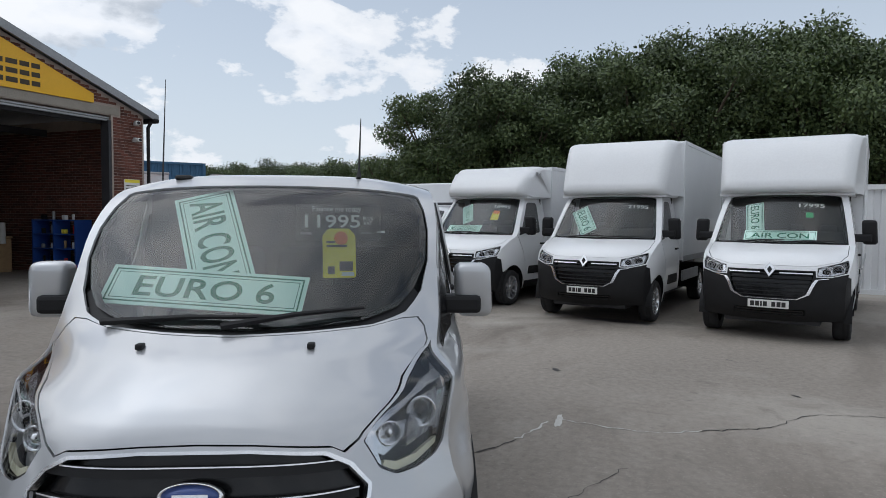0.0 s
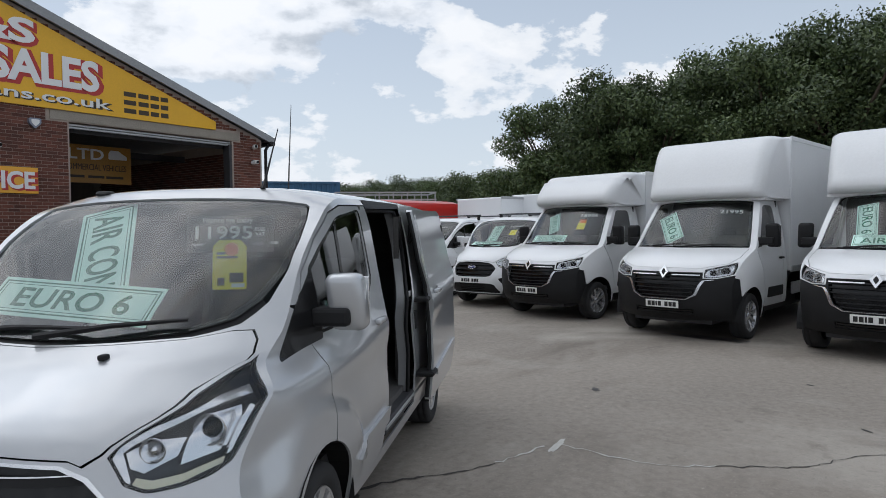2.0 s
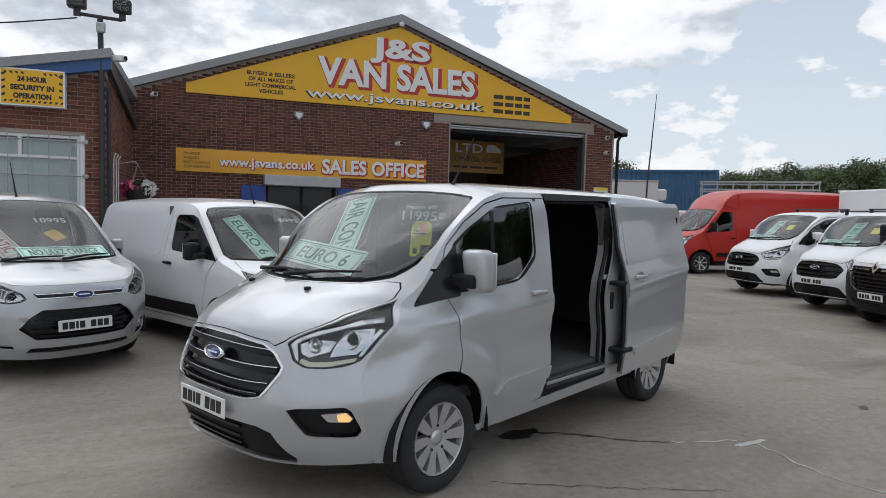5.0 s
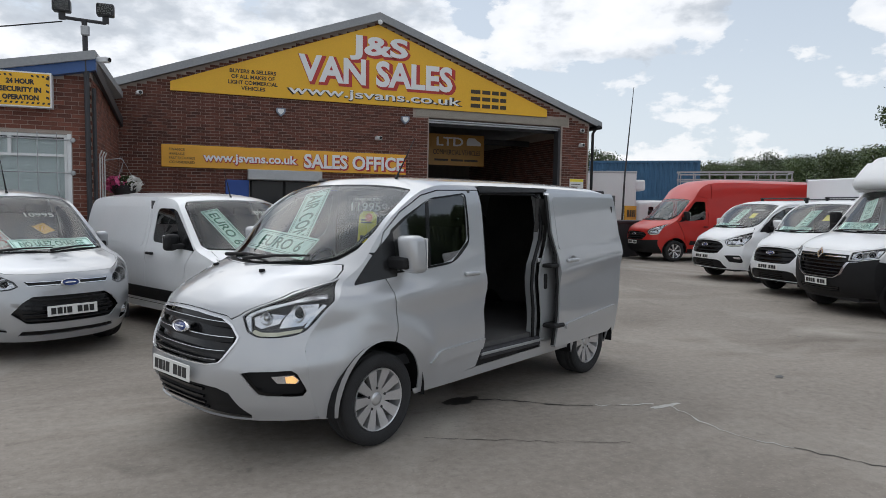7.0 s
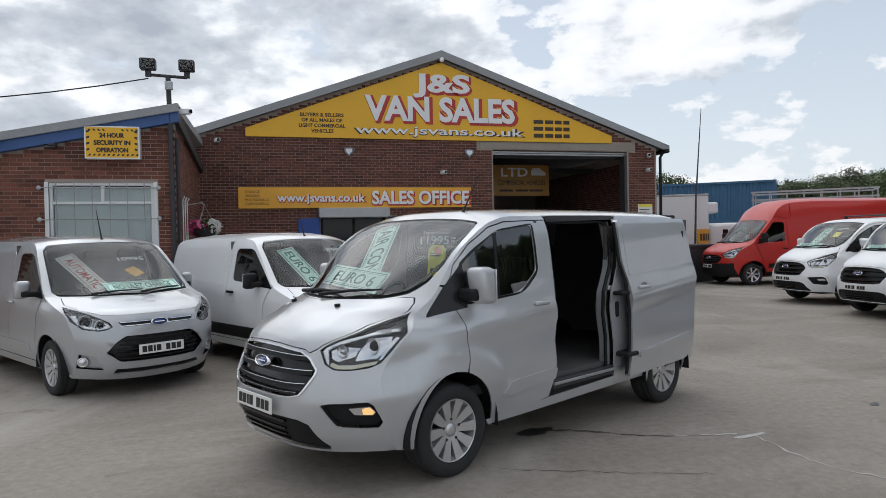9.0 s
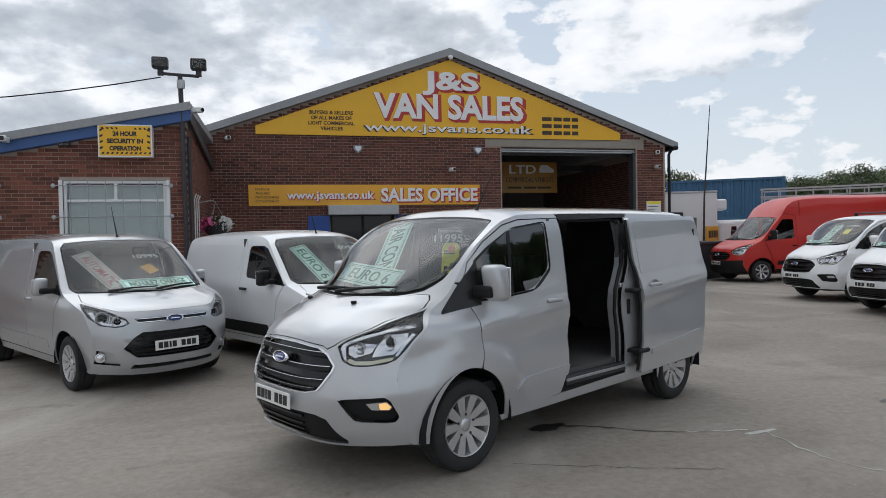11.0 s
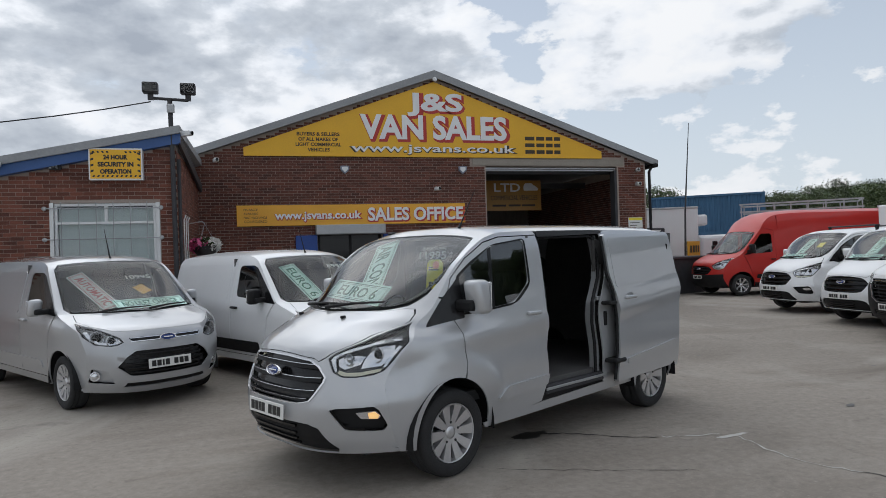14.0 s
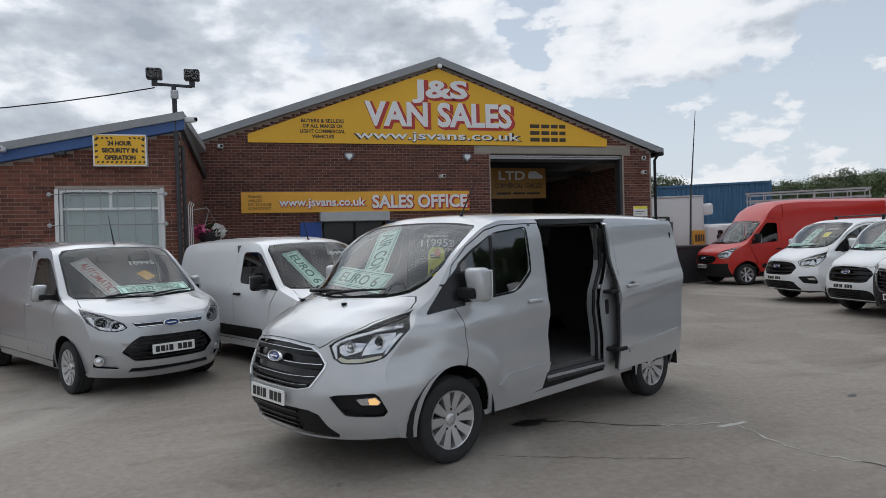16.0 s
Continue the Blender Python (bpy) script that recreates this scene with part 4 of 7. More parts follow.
def mid_sides(open_side):
    def f(sh, sgn, paint):
        arch_r = bow(AXLES[1], 188, -8, 20)
        seam = [(.08, 1.35), (.160, 1.17), (.176, 1.083), (.181, 1.0), (.182, .914), (.178, .82), (.155, .750)]
        wing = sh.edge(0, 7.3, 30) + seam + bow(AXLES[0], 75, 188) + [(-.40, .285)]
        win = rounded(MID_WIN, MID_R)
        upper = [(.102, 1.365), (.150, 1.435), (.178, 1.51), (.333, 1.660), (.556, 1.788), (.743, 1.832), (1.24, 1.847)]
        rear_f = [(1.252, 1.742), (1.244, 1.555), (1.218, 1.334), (1.19, 1.19), (1.215, 1.035), (1.172, .856), (1.19, .625), (1.156, .517), (1.10, .40)]
        fd = bow(AXLES[0], -2, 72) + [(p + .008, q) for p, q in seam[::-1][1:]] + upper + rear_f
        roof_side = sh.edge(7.32, 10.9, 26) + [(1.25, 1.853)] + [(p - .006, q + .008) for p, q in upper[::-1]]
        sill = [(.39, .345), (1.10, .392), (2.07, .42), (2.55, .42), (2.55, .345), (.41, .305)]
        rear_e = sh.edge(9.95, 17, 40)
        rail = [(1.262, 1.862)] + [q for q in rear_e if 1.28 < q[0] < 2.28] + [(2.30, 1.893), (2.30, 1.862), (1.262, 1.832)]
        q0 = [(2.05, .42), (2.02, .80), (2.0, 1.0), (2.0, 1.2), (2.19, 1.42), (2.25, 1.57), (2.26, 1.862)]
        quarter = q0 + [(2.305, 1.866)] + [q for q in rear_e if q[0] > 2.31] + [(3.42, .36)] + arch_r[::-1] + [(2.56, .42)]
        out = [("wing", wing, [], paint), ("front_door", fd, [win], paint), ("roof_side", roof_side, [], paint), ("sill", sill, [], paint)]
        if sgn > 0 and open_side:
            out += [("roof_rail", rail, [], "black"), ("rear_quarter", quarter, [], paint)]
        else:
            mid = [(p + .012, q) for p, q in rear_f[::-1]] + [(1.262, 1.86)] + [q for q in rear_e if q[0] > 1.28] + [(3.42, .36)] + arch_r[::-1] + [(2.56, .42)]
            out += [("rear_side", mid, [], paint)]
        return out
    return f


MID_WIN = [(.235, 1.51), (.24, 1.235), (.536, 1.256), (.80, 1.283), (1.02, 1.44), (1.035, 1.565), (1.05, 1.810), (.62, 1.760), (.375, 1.615)]
MID_R = [.02, .02, .03, .10, .06, .09, .05, .07, .05]


def mid_trim(sh, sgn):
    win = rounded([(y + (.008 if y > .6 else -.006), z + (.006 if z > 1.5 else -.006)) for y, z in MID_WIN], MID_R)
    tri = rounded([(-.105, 1.150), (.25, 1.198), (.248, 1.53), (.144, 1.425), (.054, 1.342)], [.015, .01, .01, .06, .05])
    div = strip_poly([(.555, 1.250), (.612, 1.765)], .034)
    seal = rounded([(y + (.022 if y > .6 else -.010), z + (.016 if z > 1.5 else -.016)) for y, z in MID_WIN], MID_R)
    return [("window_seal", seal, "gloss_black", .003, 0.003, MID_WIN), ("side_window", win, "dark_glass", -.006, 0.0), ("window_divider", div, "gloss_black", -.003, 0.004), ("mirror_trim", tri, "gloss_black", .004, .006),
            ("rubbing_strip", rounded([(.514, .523), (.60, .588), (.68, .606), (1.183, .630), (1.158, .54), (.62, .50)], .015), MID.strip, .020, .024)]


MID.strip = "silver"


def mirrored(half):
    """A closed outline from its half with t > 0, listed from below upwards."""
    return half + [(-t, s) for t, s in half[::-1]]


def mid_spec(**kw):
    d = dict(
        grille=rounded(mirrored([(.416, 2.75), (.524, 2.85), (.637, 3.335), (.643, 3.427), (.568, 3.61), (.474, 3.725), (.2, 3.78)]), .012),
        frame=rounded(mirrored([(.42, 2.70), (.535, 2.82), (.652, 3.33), (.658, 3.43), (.580, 3.635), (.48, 3.76), (.2, 3.815)]), .012),
        grille_w=lambda k: 0.615 - .36 * abs(k - .62) ** 1.5, grille_bars=4, chrome_bars=True,
        lamp=rounded([(.615, 3.81), (.69, 3.53), (.762, 3.425), (.855, 3.41), (.935, 3.44), (.975, 3.53), (.987, 3.75), (.987, 4.9), (.975, 5.4), (.966, 6.10), (.950, 5.90), (.870, 5.60), (.790, 5.30), (.725, 4.88), (.678, 4.38), (.650, 4.08), (.628, 3.90)], [.01, .02, .03, .02, .03, .03, .04, .05, .05, 0, .02, .02, .02, .02, .02, .01, .01]),
        bulbs=[(.752, 3.86, .030), (.888, 4.12, .040)],
        lamp_parts=[("bowl", [(.668, 3.86), (.70, 3.68), (.75, 3.61), (.835, 3.72), (.832, 4.02), (.735, 4.12)], "lamp_white", -.060, .02),
                    ("bowl", [(.84, 4.68), (.925, 4.76), (.948, 4.30), (.952, 3.68), (.85, 3.62), (.838, 4.0)], "lamp_white", -.055, .03),
                    ("bowl_rim", [(.835, 4.72), (.93, 4.82), (.955, 4.30), (.957, 3.72), (.945, 3.72), (.940, 4.28), (.918, 4.66), (.845, 4.60)], "lamp_white", -.034, .02),
                    ("light_guide", [(.640, 3.93), (.71, 4.55), (.80, 5.03), (.85, 5.25), (.945, 5.40), (.95, 5.16), (.872, 5.06), (.82, 4.86), (.76, 4.42), (.658, 3.85), (.712, 3.55), (.700, 3.52), (.632, 3.80)], "lamp_white", -.020, .02),
                    ("day_light", [(.715, 3.51), (.772, 3.455), (.859, 3.455), (.958, 3.53), (.958, 3.60), (.86, 3.53), (.775, 3.53), (.725, 3.58)], "lamp_warm", -.022, .02),
                    ("light_guide", [(.960, 3.62), (.972, 3.64), (.974, 4.05), (.972, 4.62), (.952, 4.74), (.955, 4.05)], "lamp_white", -.022, .02)],
        fog=rounded([(.685, 2.39), (.735, 2.465), (.875, 2.44), (.934, 2.44), (.958, 2.25), (.982, 1.70), (.986, 1.5), (.968, 1.29), (.932, 1.28), (.82, 1.37), (.78, 1.44)], .02), fog_lamp=rounded([(.845, 2.13), (.944, 2.15), (.966, 1.90), (.955, 1.77), (.873, 1.83)], .02),
        lower=mirrored([(.70, .06), (.715, .35), (.603, 1.49), (.512, 1.68), (.372, 1.73)]), lower_bars=4,
        bonnet=[(0, 3.87), (.21, 3.855), (.50, 3.79), (.55, 3.725), (.60, 3.84), (.614, 3.94), (.638, 4.12), (.665, 4.42), (.712, 4.93), (.777, 5.36), (.858, 5.66), (.938, 5.97), (.948, 6.17), (.925, 6.74), (.885, 7.02), (.80, 7.03), (.64, 6.885), (.33, 6.80), (0, 6.745)],
        seam=[(0, 6.775), (.33, 6.83), (.65, 6.915), (.80, 7.08), (.90, 7.27), (1, 7.30)],
        hole=[(0, 6.79), (.33, 6.845), (.65, 6.93), (.815, 7.13), (.905, 7.38), (.95, 7.69), (.948, 8.12), (.93, 8.5), (.905, 8.80), (.88, 8.87), (.716, 8.915), (.29, 8.94), (0, 8.955)],
        cowl=[(0, 6.78), (.33, 6.835), (.65, 6.92), (.815, 7.12), (.90, 7.37), (.87, 7.44), (.78, 7.26), (.60, 7.10), (.33, 7.02), (0, 7.0)],
        screen=[(0, 6.97), (.33, 6.99), (.60, 7.07), (.78, 7.23), (.87, 7.42), (.937, 7.70), (.938, 8.12), (.920, 8.5), (.895, 8.78), (.87, 8.85), (.71, 8.90), (.29, 8.925), (0, 8.94)],
        s_bump=3.9, s_cowl=6.85, s_roof=9.3, s_tail=14, s_plate=2.19, s_badge=3.47, badge="oval", wipers=[(-.66, .22, 7.06), (-.05, .60, 7.16)],
        sides=mid_sides(False), side_trim=mid_trim, handles=[(1.0, 1.178)], mirror=(.27, 1.365, .27, .18), mirror_gap=.045, axle=AXLES[0], wb=AXLES[1] - AXLES[0], tyre=.335, track=.835, arch=.41, bulkhead=1.10,
        y_rear=3.6, z_dash=1.20, dash_w=.70, y_dash=(-.16, .42), y_seat=.50, z_bulk=1.85)
    d.update(kw)
    return d


hero = build_van("silver_van", rot(-3.960, -12.627, -62.3), MID, "silver", mid_spec(sides=mid_sides(True), amber=True, step=0.04), "silver panel van with open sliding side door on concrete")


def open_side_door(v):
    sh = MID
    dr = rounded([(1.17, .415), (1.185, .56), (1.19, .72), (1.213, 1.02), (1.20, 1.28), (1.15, 1.47), (1.165, 1.62), (1.19, 1.848), (2.452, 1.872), (2.455, 1.50), (2.453, 1.32), (2.395, .99), (2.335, .58), (2.29, .50), (2.20, .445)],
                 [.03, .03, .1, .1, .06, .06, .1, .03, .04, .1, .06, .1, .08, .05, .08])
    door = part("sliding_door", panel_bm(dr, [], sh.side(1, 0.96, 0.115), 0.04, 0.045), M["silver"], v, "silver sliding door slid open")
    part("inner_panel", panel_bm(dr, [], sh.side(1, 0.96, 0.065), 0.1, 0.0), M["black"], door)
    part("door_strip", panel_bm(rounded([(1.32, .632), (2.25, .722), (2.25, .66), (1.325, .575)], .012), [], sh.side(1, 0.96, 0.115), 0.08, 0.024, 0.018), M["silver"], door)
    part("pressing", panel_bm(rounded([(1.22, 1.325), (2.42, 1.42), (2.42, 1.835), (1.235, 1.815)], .05), [], sh.side(1, 0.96, 0.115), 0.06, 0.006, 0.004), M["silver"], door)
    x = sh.width(1.41, 1.23) + 0.118
    o = part("handle_cup", lathe_bm([(.001, .001), (.045, .002), (.055, .004), (.06, 0)], 18, axis="z"), M["lamp_dark"], door, smooth=True)
    o.matrix_local = Matrix.Translation((x, 2.385, 1.228)) @ Matrix.Rotation(radians(90), 4, "Y") @ Matrix.Diagonal((.75, 1.0, 1, 1))
    o = part("door_handle", box_bm(-0.005, 0.032, -0.095, 0.095, -0.017, 0.017, 0.012, seg=2), M["silver"], door, smooth=True)
    o.matrix_local = Matrix.Translation((x, 2.37, 1.225))
    part("lock_plug", box_bm(sh.width(2.35, 1.7) + .10, sh.width(2.35, 1.7) + .125, 3.30, 3.325, 1.66, 1.74, .008), M["black"], door)
    part("roller_arm", box_bm(.96, 1.115, 2.06, 2.24, .605, .645, .012), M["black"], door)
    part("roller_arm", box_bm(.86, 1.08, 2.03, 2.16, 1.165, 1.20, .01), M["black"], door)
    part("hinge_plate", box_bm(.93, .955, 2.0, 2.15, 1.21, 1.25, .006), M["silver"], door)
    part("edge_seal", tube_bm([(sh.width(1.2, z) + .085, y + .96, z) for y, z in ((1.165, .44), (1.19, .72), (1.208, 1.02), (1.195, 1.28), (1.145, 1.47), (1.16, 1.62), (1.185, 1.83))], .016, 6), M["black"], door)
    part("lock_case", box_bm(.955, .985, 2.075, 2.12, .96, 1.10, .008), M["black"], door)
    part("lock_case", box_bm(.90, .93, 2.20, 2.25, 1.60, 1.74, .008), M["black"], door)
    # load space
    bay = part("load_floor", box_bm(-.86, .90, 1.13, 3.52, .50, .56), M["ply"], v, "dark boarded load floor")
    part("floor_edge", box_bm(.86, .965, 1.17, 2.06, .44, .52, .01), M["dark_steel"], v)
    part("door_track", box_bm(.93, .972, 1.17, 2.5, .475, .50, .004), M["steel"], v)
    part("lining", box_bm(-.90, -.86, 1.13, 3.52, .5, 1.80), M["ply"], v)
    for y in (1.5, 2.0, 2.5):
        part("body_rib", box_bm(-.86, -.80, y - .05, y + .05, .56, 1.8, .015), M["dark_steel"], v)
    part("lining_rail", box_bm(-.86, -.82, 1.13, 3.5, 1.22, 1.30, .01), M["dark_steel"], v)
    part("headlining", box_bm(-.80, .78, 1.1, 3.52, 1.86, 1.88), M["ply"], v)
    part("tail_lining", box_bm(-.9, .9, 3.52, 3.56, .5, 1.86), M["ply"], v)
    jamb = [(2.06, .45), (2.03, .80), (2.01, 1.0), (2.01, 1.2), (2.20, 1.42), (2.26, 1.57), (2.27, 1.84)]
    part("pillar", panel_bm(jamb[::-1] + [(y - .075, z) for y, z in jamb], [], lambda y, z, o: Vector((sh.width(y, z) - .055 + o, y, z)), 0.06, .06), M["silver"], v)
    part("pillar_seal", tube_bm([(sh.width(y, z) - .035, y - .085, z) for y, z in jamb], .016, 6), M["black"], v)
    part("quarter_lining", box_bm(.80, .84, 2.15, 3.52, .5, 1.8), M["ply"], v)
    part("opening_seal", tube_bm([(sh.width(2, z) - .03, y, z) for y, z in ((1.20, .48), (1.215, .63), (1.19, .86), (1.235, 1.04), (1.21, 1.19), (1.24, 1.34), (1.26, 1.56), (1.27, 1.80), (1.32, 1.825), (2.10, 1.835), (2.17, 1.80), (2.16, 1.57))], .012, 6), M["black"], v)
    for y in (1.42, 1.72):
        part("cab_rib", box_bm(-.80, -.77, y - .03, y + .03, .60, 1.75, .02), M["steel"], v)


def bonnet_bits(v, sh):
    for sg in (1, -1):
        p = sh.at(.385 * sg, 6.33)
        o = part("washer_jet", box_bm(-.014, .014, -.02, .02, -.006, .016, .006, seg=2), M["black"], v, smooth=True)
        o.matrix_local = Matrix.Translation(p + Vector((0, 0, .004)))
    p = sh.at(.52, 9.9)
    part("aerial", tube_bm([p, p + Vector((0, .03, .05)), p + Vector((0, .22, .36))], [.016, .007, .0025], 6), M["black"], v)
    p = sh.at(-.63, 9.72)
    o = part("roof_plug", box_bm(-.045, .045, -.03, .03, -.01, .018, .014, seg=2), M["black"], v, smooth=True)
    o.matrix_local = Matrix.Translation(p)


bonnet_bits(hero, MID)
open_side_door(hero)


def hero_cards(v):
    def quad(a, b, c, text, size, **kw):
        a, b, c = Vector(a), Vector(b), Vector(c)
        w, h = (b - a).length, (c - a).length
        m = face_matrix((b + c) / 2, b - a, a - c)
        return card(v, m @ Matrix.Translation((0, 0, -.015)), w, h, text, "green", (w * size[0], h * size[1]), **kw)
    quad((-.641, .12, 1.506), (.246, .046, 1.453), (-.686, -.03, 1.353), "EURO 6", (.70, .52), label="mint card lettered in green")
    top, low = Vector((-.362, .50, 1.836)), Vector((-.16, .10, 1.41))
    m = face_matrix((top + low) / 2, low - top, (1, 0, 0))
    card(v, m @ Matrix.Translation((0, 0, -.01)), (low - top).length, .29, "AIR CON", "green", ((low - top).length * .84, .16), label="mint card lettered in green")
    sh = MID

    def hang(x, z, out=0.0):
        return face_matrix(Vector((x, .435 + .24 * (x - .157) - out, z)), (1, .24, 0), (0, .12, 1))

    def on(t, s, off=-.012):
        p, n = sh.at(t, s), sh.normal(t, s)
        r = sh.at(t + .02, s) - sh.at(t - .02, s)
        return face_matrix(p + n * off, r, n.cross(r))
    lettering("11995", M["white_card"], v, hang(.299, 1.697), .285, .068, .002, "price", .01)
    lettering("PLUS\nVAT", M["white_card"], v, hang(.478, 1.70), .05, .045, .002, "price_note")
    lettering("Finance me today", M["white_card"], v, hang(.32, 1.757), .25, .036, .002, "price_note")
    for s0, a, b in ((1.635, .13, .20), (1.638, .43, .50), (1.642, .52, .57)):
        bars(M["white_card"], v, hang((a + b) / 2, s0), [(-(b - a) * .42, (b - a) * .42)], .012, .002, "price_note")
    bars(M["price_film"], v, hang(.33, 1.69, -.004), [(-.22, .22)], .19, .001, "price_sticker")
    tg = part("price_tag", prism_bm(rounded([(-.085, -.13), (.085, -.13), (.085, .09), (.055, .125), (-.055, .125), (-.085, .09)], .012), .003, to=lambda a, b, d: Vector((a, b, d))), M["yellow_tag"], v, "yellow paper tag with orange sticker")
    tg.matrix_local = hang(.333, 1.535, .02)
    o = part("sticker", lathe_bm([(.001, .006), (.033, .0055), (.036, .003)], 14, axis="z"), M["orange"], tg)
    o.matrix_local = Matrix.Translation((.01, .075, 0))
    for x0, x1, y, h, mt in ((-.065, -.02, .055, .012, "letter_dark"), (-.065, .04, .035, .012, "letter_dark"), (-.06, -.025, -.09, .04, "letter_dark"), (.0, .07, -.07, .05, "bar"), (.01, .075, -.11, .02, "white_card")):
        bars(M[mt], tg, Matrix.Translation((0, y, .003)), [(x0, x1)], h, .001, "tag_print")


hero_cards(hero)


def glass_cards(v, sh, items):
    """Cards behind the windscreen: (t, s, turn, width, height, words, ink, card)."""
    for t, s, turn, w, h, words, ink, base in items:
        p, n = sh.at(t, s), sh.normal(t, s)
        r = sh.at(t + .02, s) - sh.at(t - .02, s)
        m = face_matrix(p - n * (.03 + .02 * (turn != 0)), r, n.cross(r)) @ Matrix.Rotation(radians(turn), 4, "Z")
        if base:
            card(v, m, w, h, words, ink, (w * .80, h * .50), base, ink, label="printed sales card behind the glass")
        elif words:
            lettering(words, M[ink], v, m @ Matrix.Translation((0, 0, .015)), w, h, .002, "price", .01)
        else:
            part("price_tag", box_bm(-w / 2, w / 2, -h / 2, h / 2, 0, .003), M[ink], v).matrix_local = m @ Matrix.Translation((0, 0, .012))


# ---- the compact van, in silver and white
COMPACT_NOSE = [(-.80, .20, -.42, .24), (-.87, .33, -.50, .36), (-.885, .48, -.54, .52), (-.87, .62, -.55, .66), (-.84, .80, -.50, .80), (-.78, .92, -.42, .93), (-.55, 1.03, -.20, 1.03), (-.28, 1.12, .10, 1.12),
     (.20, 1.42, .42, 1.40), (.62, 1.74, .80, 1.70), (.80, 1.80, .98, 1.745), (1.3, 1.835, 1.4, 1.77)]
COMPACT_TAIL = [(2.5, 1.84, 2.5, 1.775), (3.55, 1.82, 3.55, 1.75), (3.75, 1.76, 3.70, 1.70), (3.82, 1.5, 3.76, 1.5), (3.85, .5, 3.8, .5), (3.83, .35, 3.78, .35)]
COMPACT_BODY = (
    [(.2, .84), (.4, .89), (.7, .915), (1.0, .905), (1.12, .885), (1.4, .825), (1.65, .765), (1.72, .735), (1.78, .70)],
    [(-.58, .87), (-.45, .93), (-.3, .965), (-.1, .99), (.2, 1.0), (2.8, 1.0), (3.85, .97)],
    [(0, 3.2), (4, 3.2), (5, 2.6), (7, 2.2), (11, 3), (17, 4)],
    [(0, 2), (3, 2.2), (6, 2.6), (7, 2.2), (9, 3), (17, 3)])
COMPACT = Shell(COMPACT_NOSE + COMPACT_TAIL, *COMPACT_BODY)
# the short body is cut by 0.4 m behind the cab
COMPACT_SHORT = Shell(COMPACT_NOSE + [(a - .4, b, c - .4, d) for a, b, c, d in COMPACT_TAIL], *COMPACT_BODY)
COMPACT.strip_end, COMPACT_SHORT.strip_end = 2.6, 2.2
COMPACT.paint, COMPACT_SHORT.paint = "silver_dark", "white"
COMPACT.belt = COMPACT_SHORT.belt = (.93, .06, .015)
COMPACT.dark_strip, COMPACT_SHORT.dark_strip = False, True


def compact_sides(wb):
    def f(sh, sgn, paint):
        A, ra = .32, .385
        af, ar = arc(0, A, ra, 188, -8), arc(wb, A, ra, 188, -8)
        wing = sh.edge(0, 7.05, 30) + [(.16, 1.08), (.30, .90), (.38, .62), (.40, .36)] + [(.40, .30)] + af[::-1] + [(-.40, .25)]
        win = rounded([(.36, 1.135), (1.22, 1.175), (1.24, 1.62), (.80, 1.62)], [.03, .07, .09, .06])
        fd = [(.41, .36), (.39, .62), (.31, .905), (.17, 1.095), (.125, 1.15)] + sh.edge(7.15, 10.84, 24) + [(1.345, 1.765), (1.346, 1.70), (1.35, 1.1), (1.36, .36)]
        sill = [(.41, .35), (wb - .42, .35), (wb - .42, .26), (.40, .26)]
        rear = [(1.37, .36), (1.36, 1.1), (1.355, 1.70), (1.352, 1.766)] + [q for q in sh.edge(10.6, 17, 60) if q[0] > 1.355] + [(wb + .42, .30)] + ar[::-1] + [(wb - .41, .36)]
        return [("wing", wing, [], paint), ("front_door", fd, [win], paint), ("sill", sill, [], paint if paint != "white" else "white"), ("rear_side", rear, [], paint)]
    return f


def compact_trim(sh, sgn):
    win = rounded([(.355, 1.13), (1.225, 1.17), (1.245, 1.625), (.80, 1.625)], [.03, .07, .09, .06])
    tri = rounded([(.13, 1.10), (.40, 1.115), (.44, 1.14), (.83, 1.62), (.72, 1.585), (.50, 1.41), (.30, 1.25)], .02)
    side = rounded([(1.45, 1.10), (sh.strip_end + .85, 1.16), (sh.strip_end + .80, 1.63), (1.43, 1.64)], .08)
    return [("pressing", side, sh.paint, .005, .007), ("side_window", win, "dark_glass", -.006, 0.0), ("mirror_trim", tri, "gloss_black", .004, .006), ("rubbing_strip", rounded([(.50, .40), (sh.strip_end, .40), (sh.strip_end, .56), (.56, .56)] if sh.dark_strip else [(.55, .46), (2.5, .46), (2.5, .55), (.60, .55)], .02), "black" if sh.dark_strip else "silver_dark", .012, .01)]


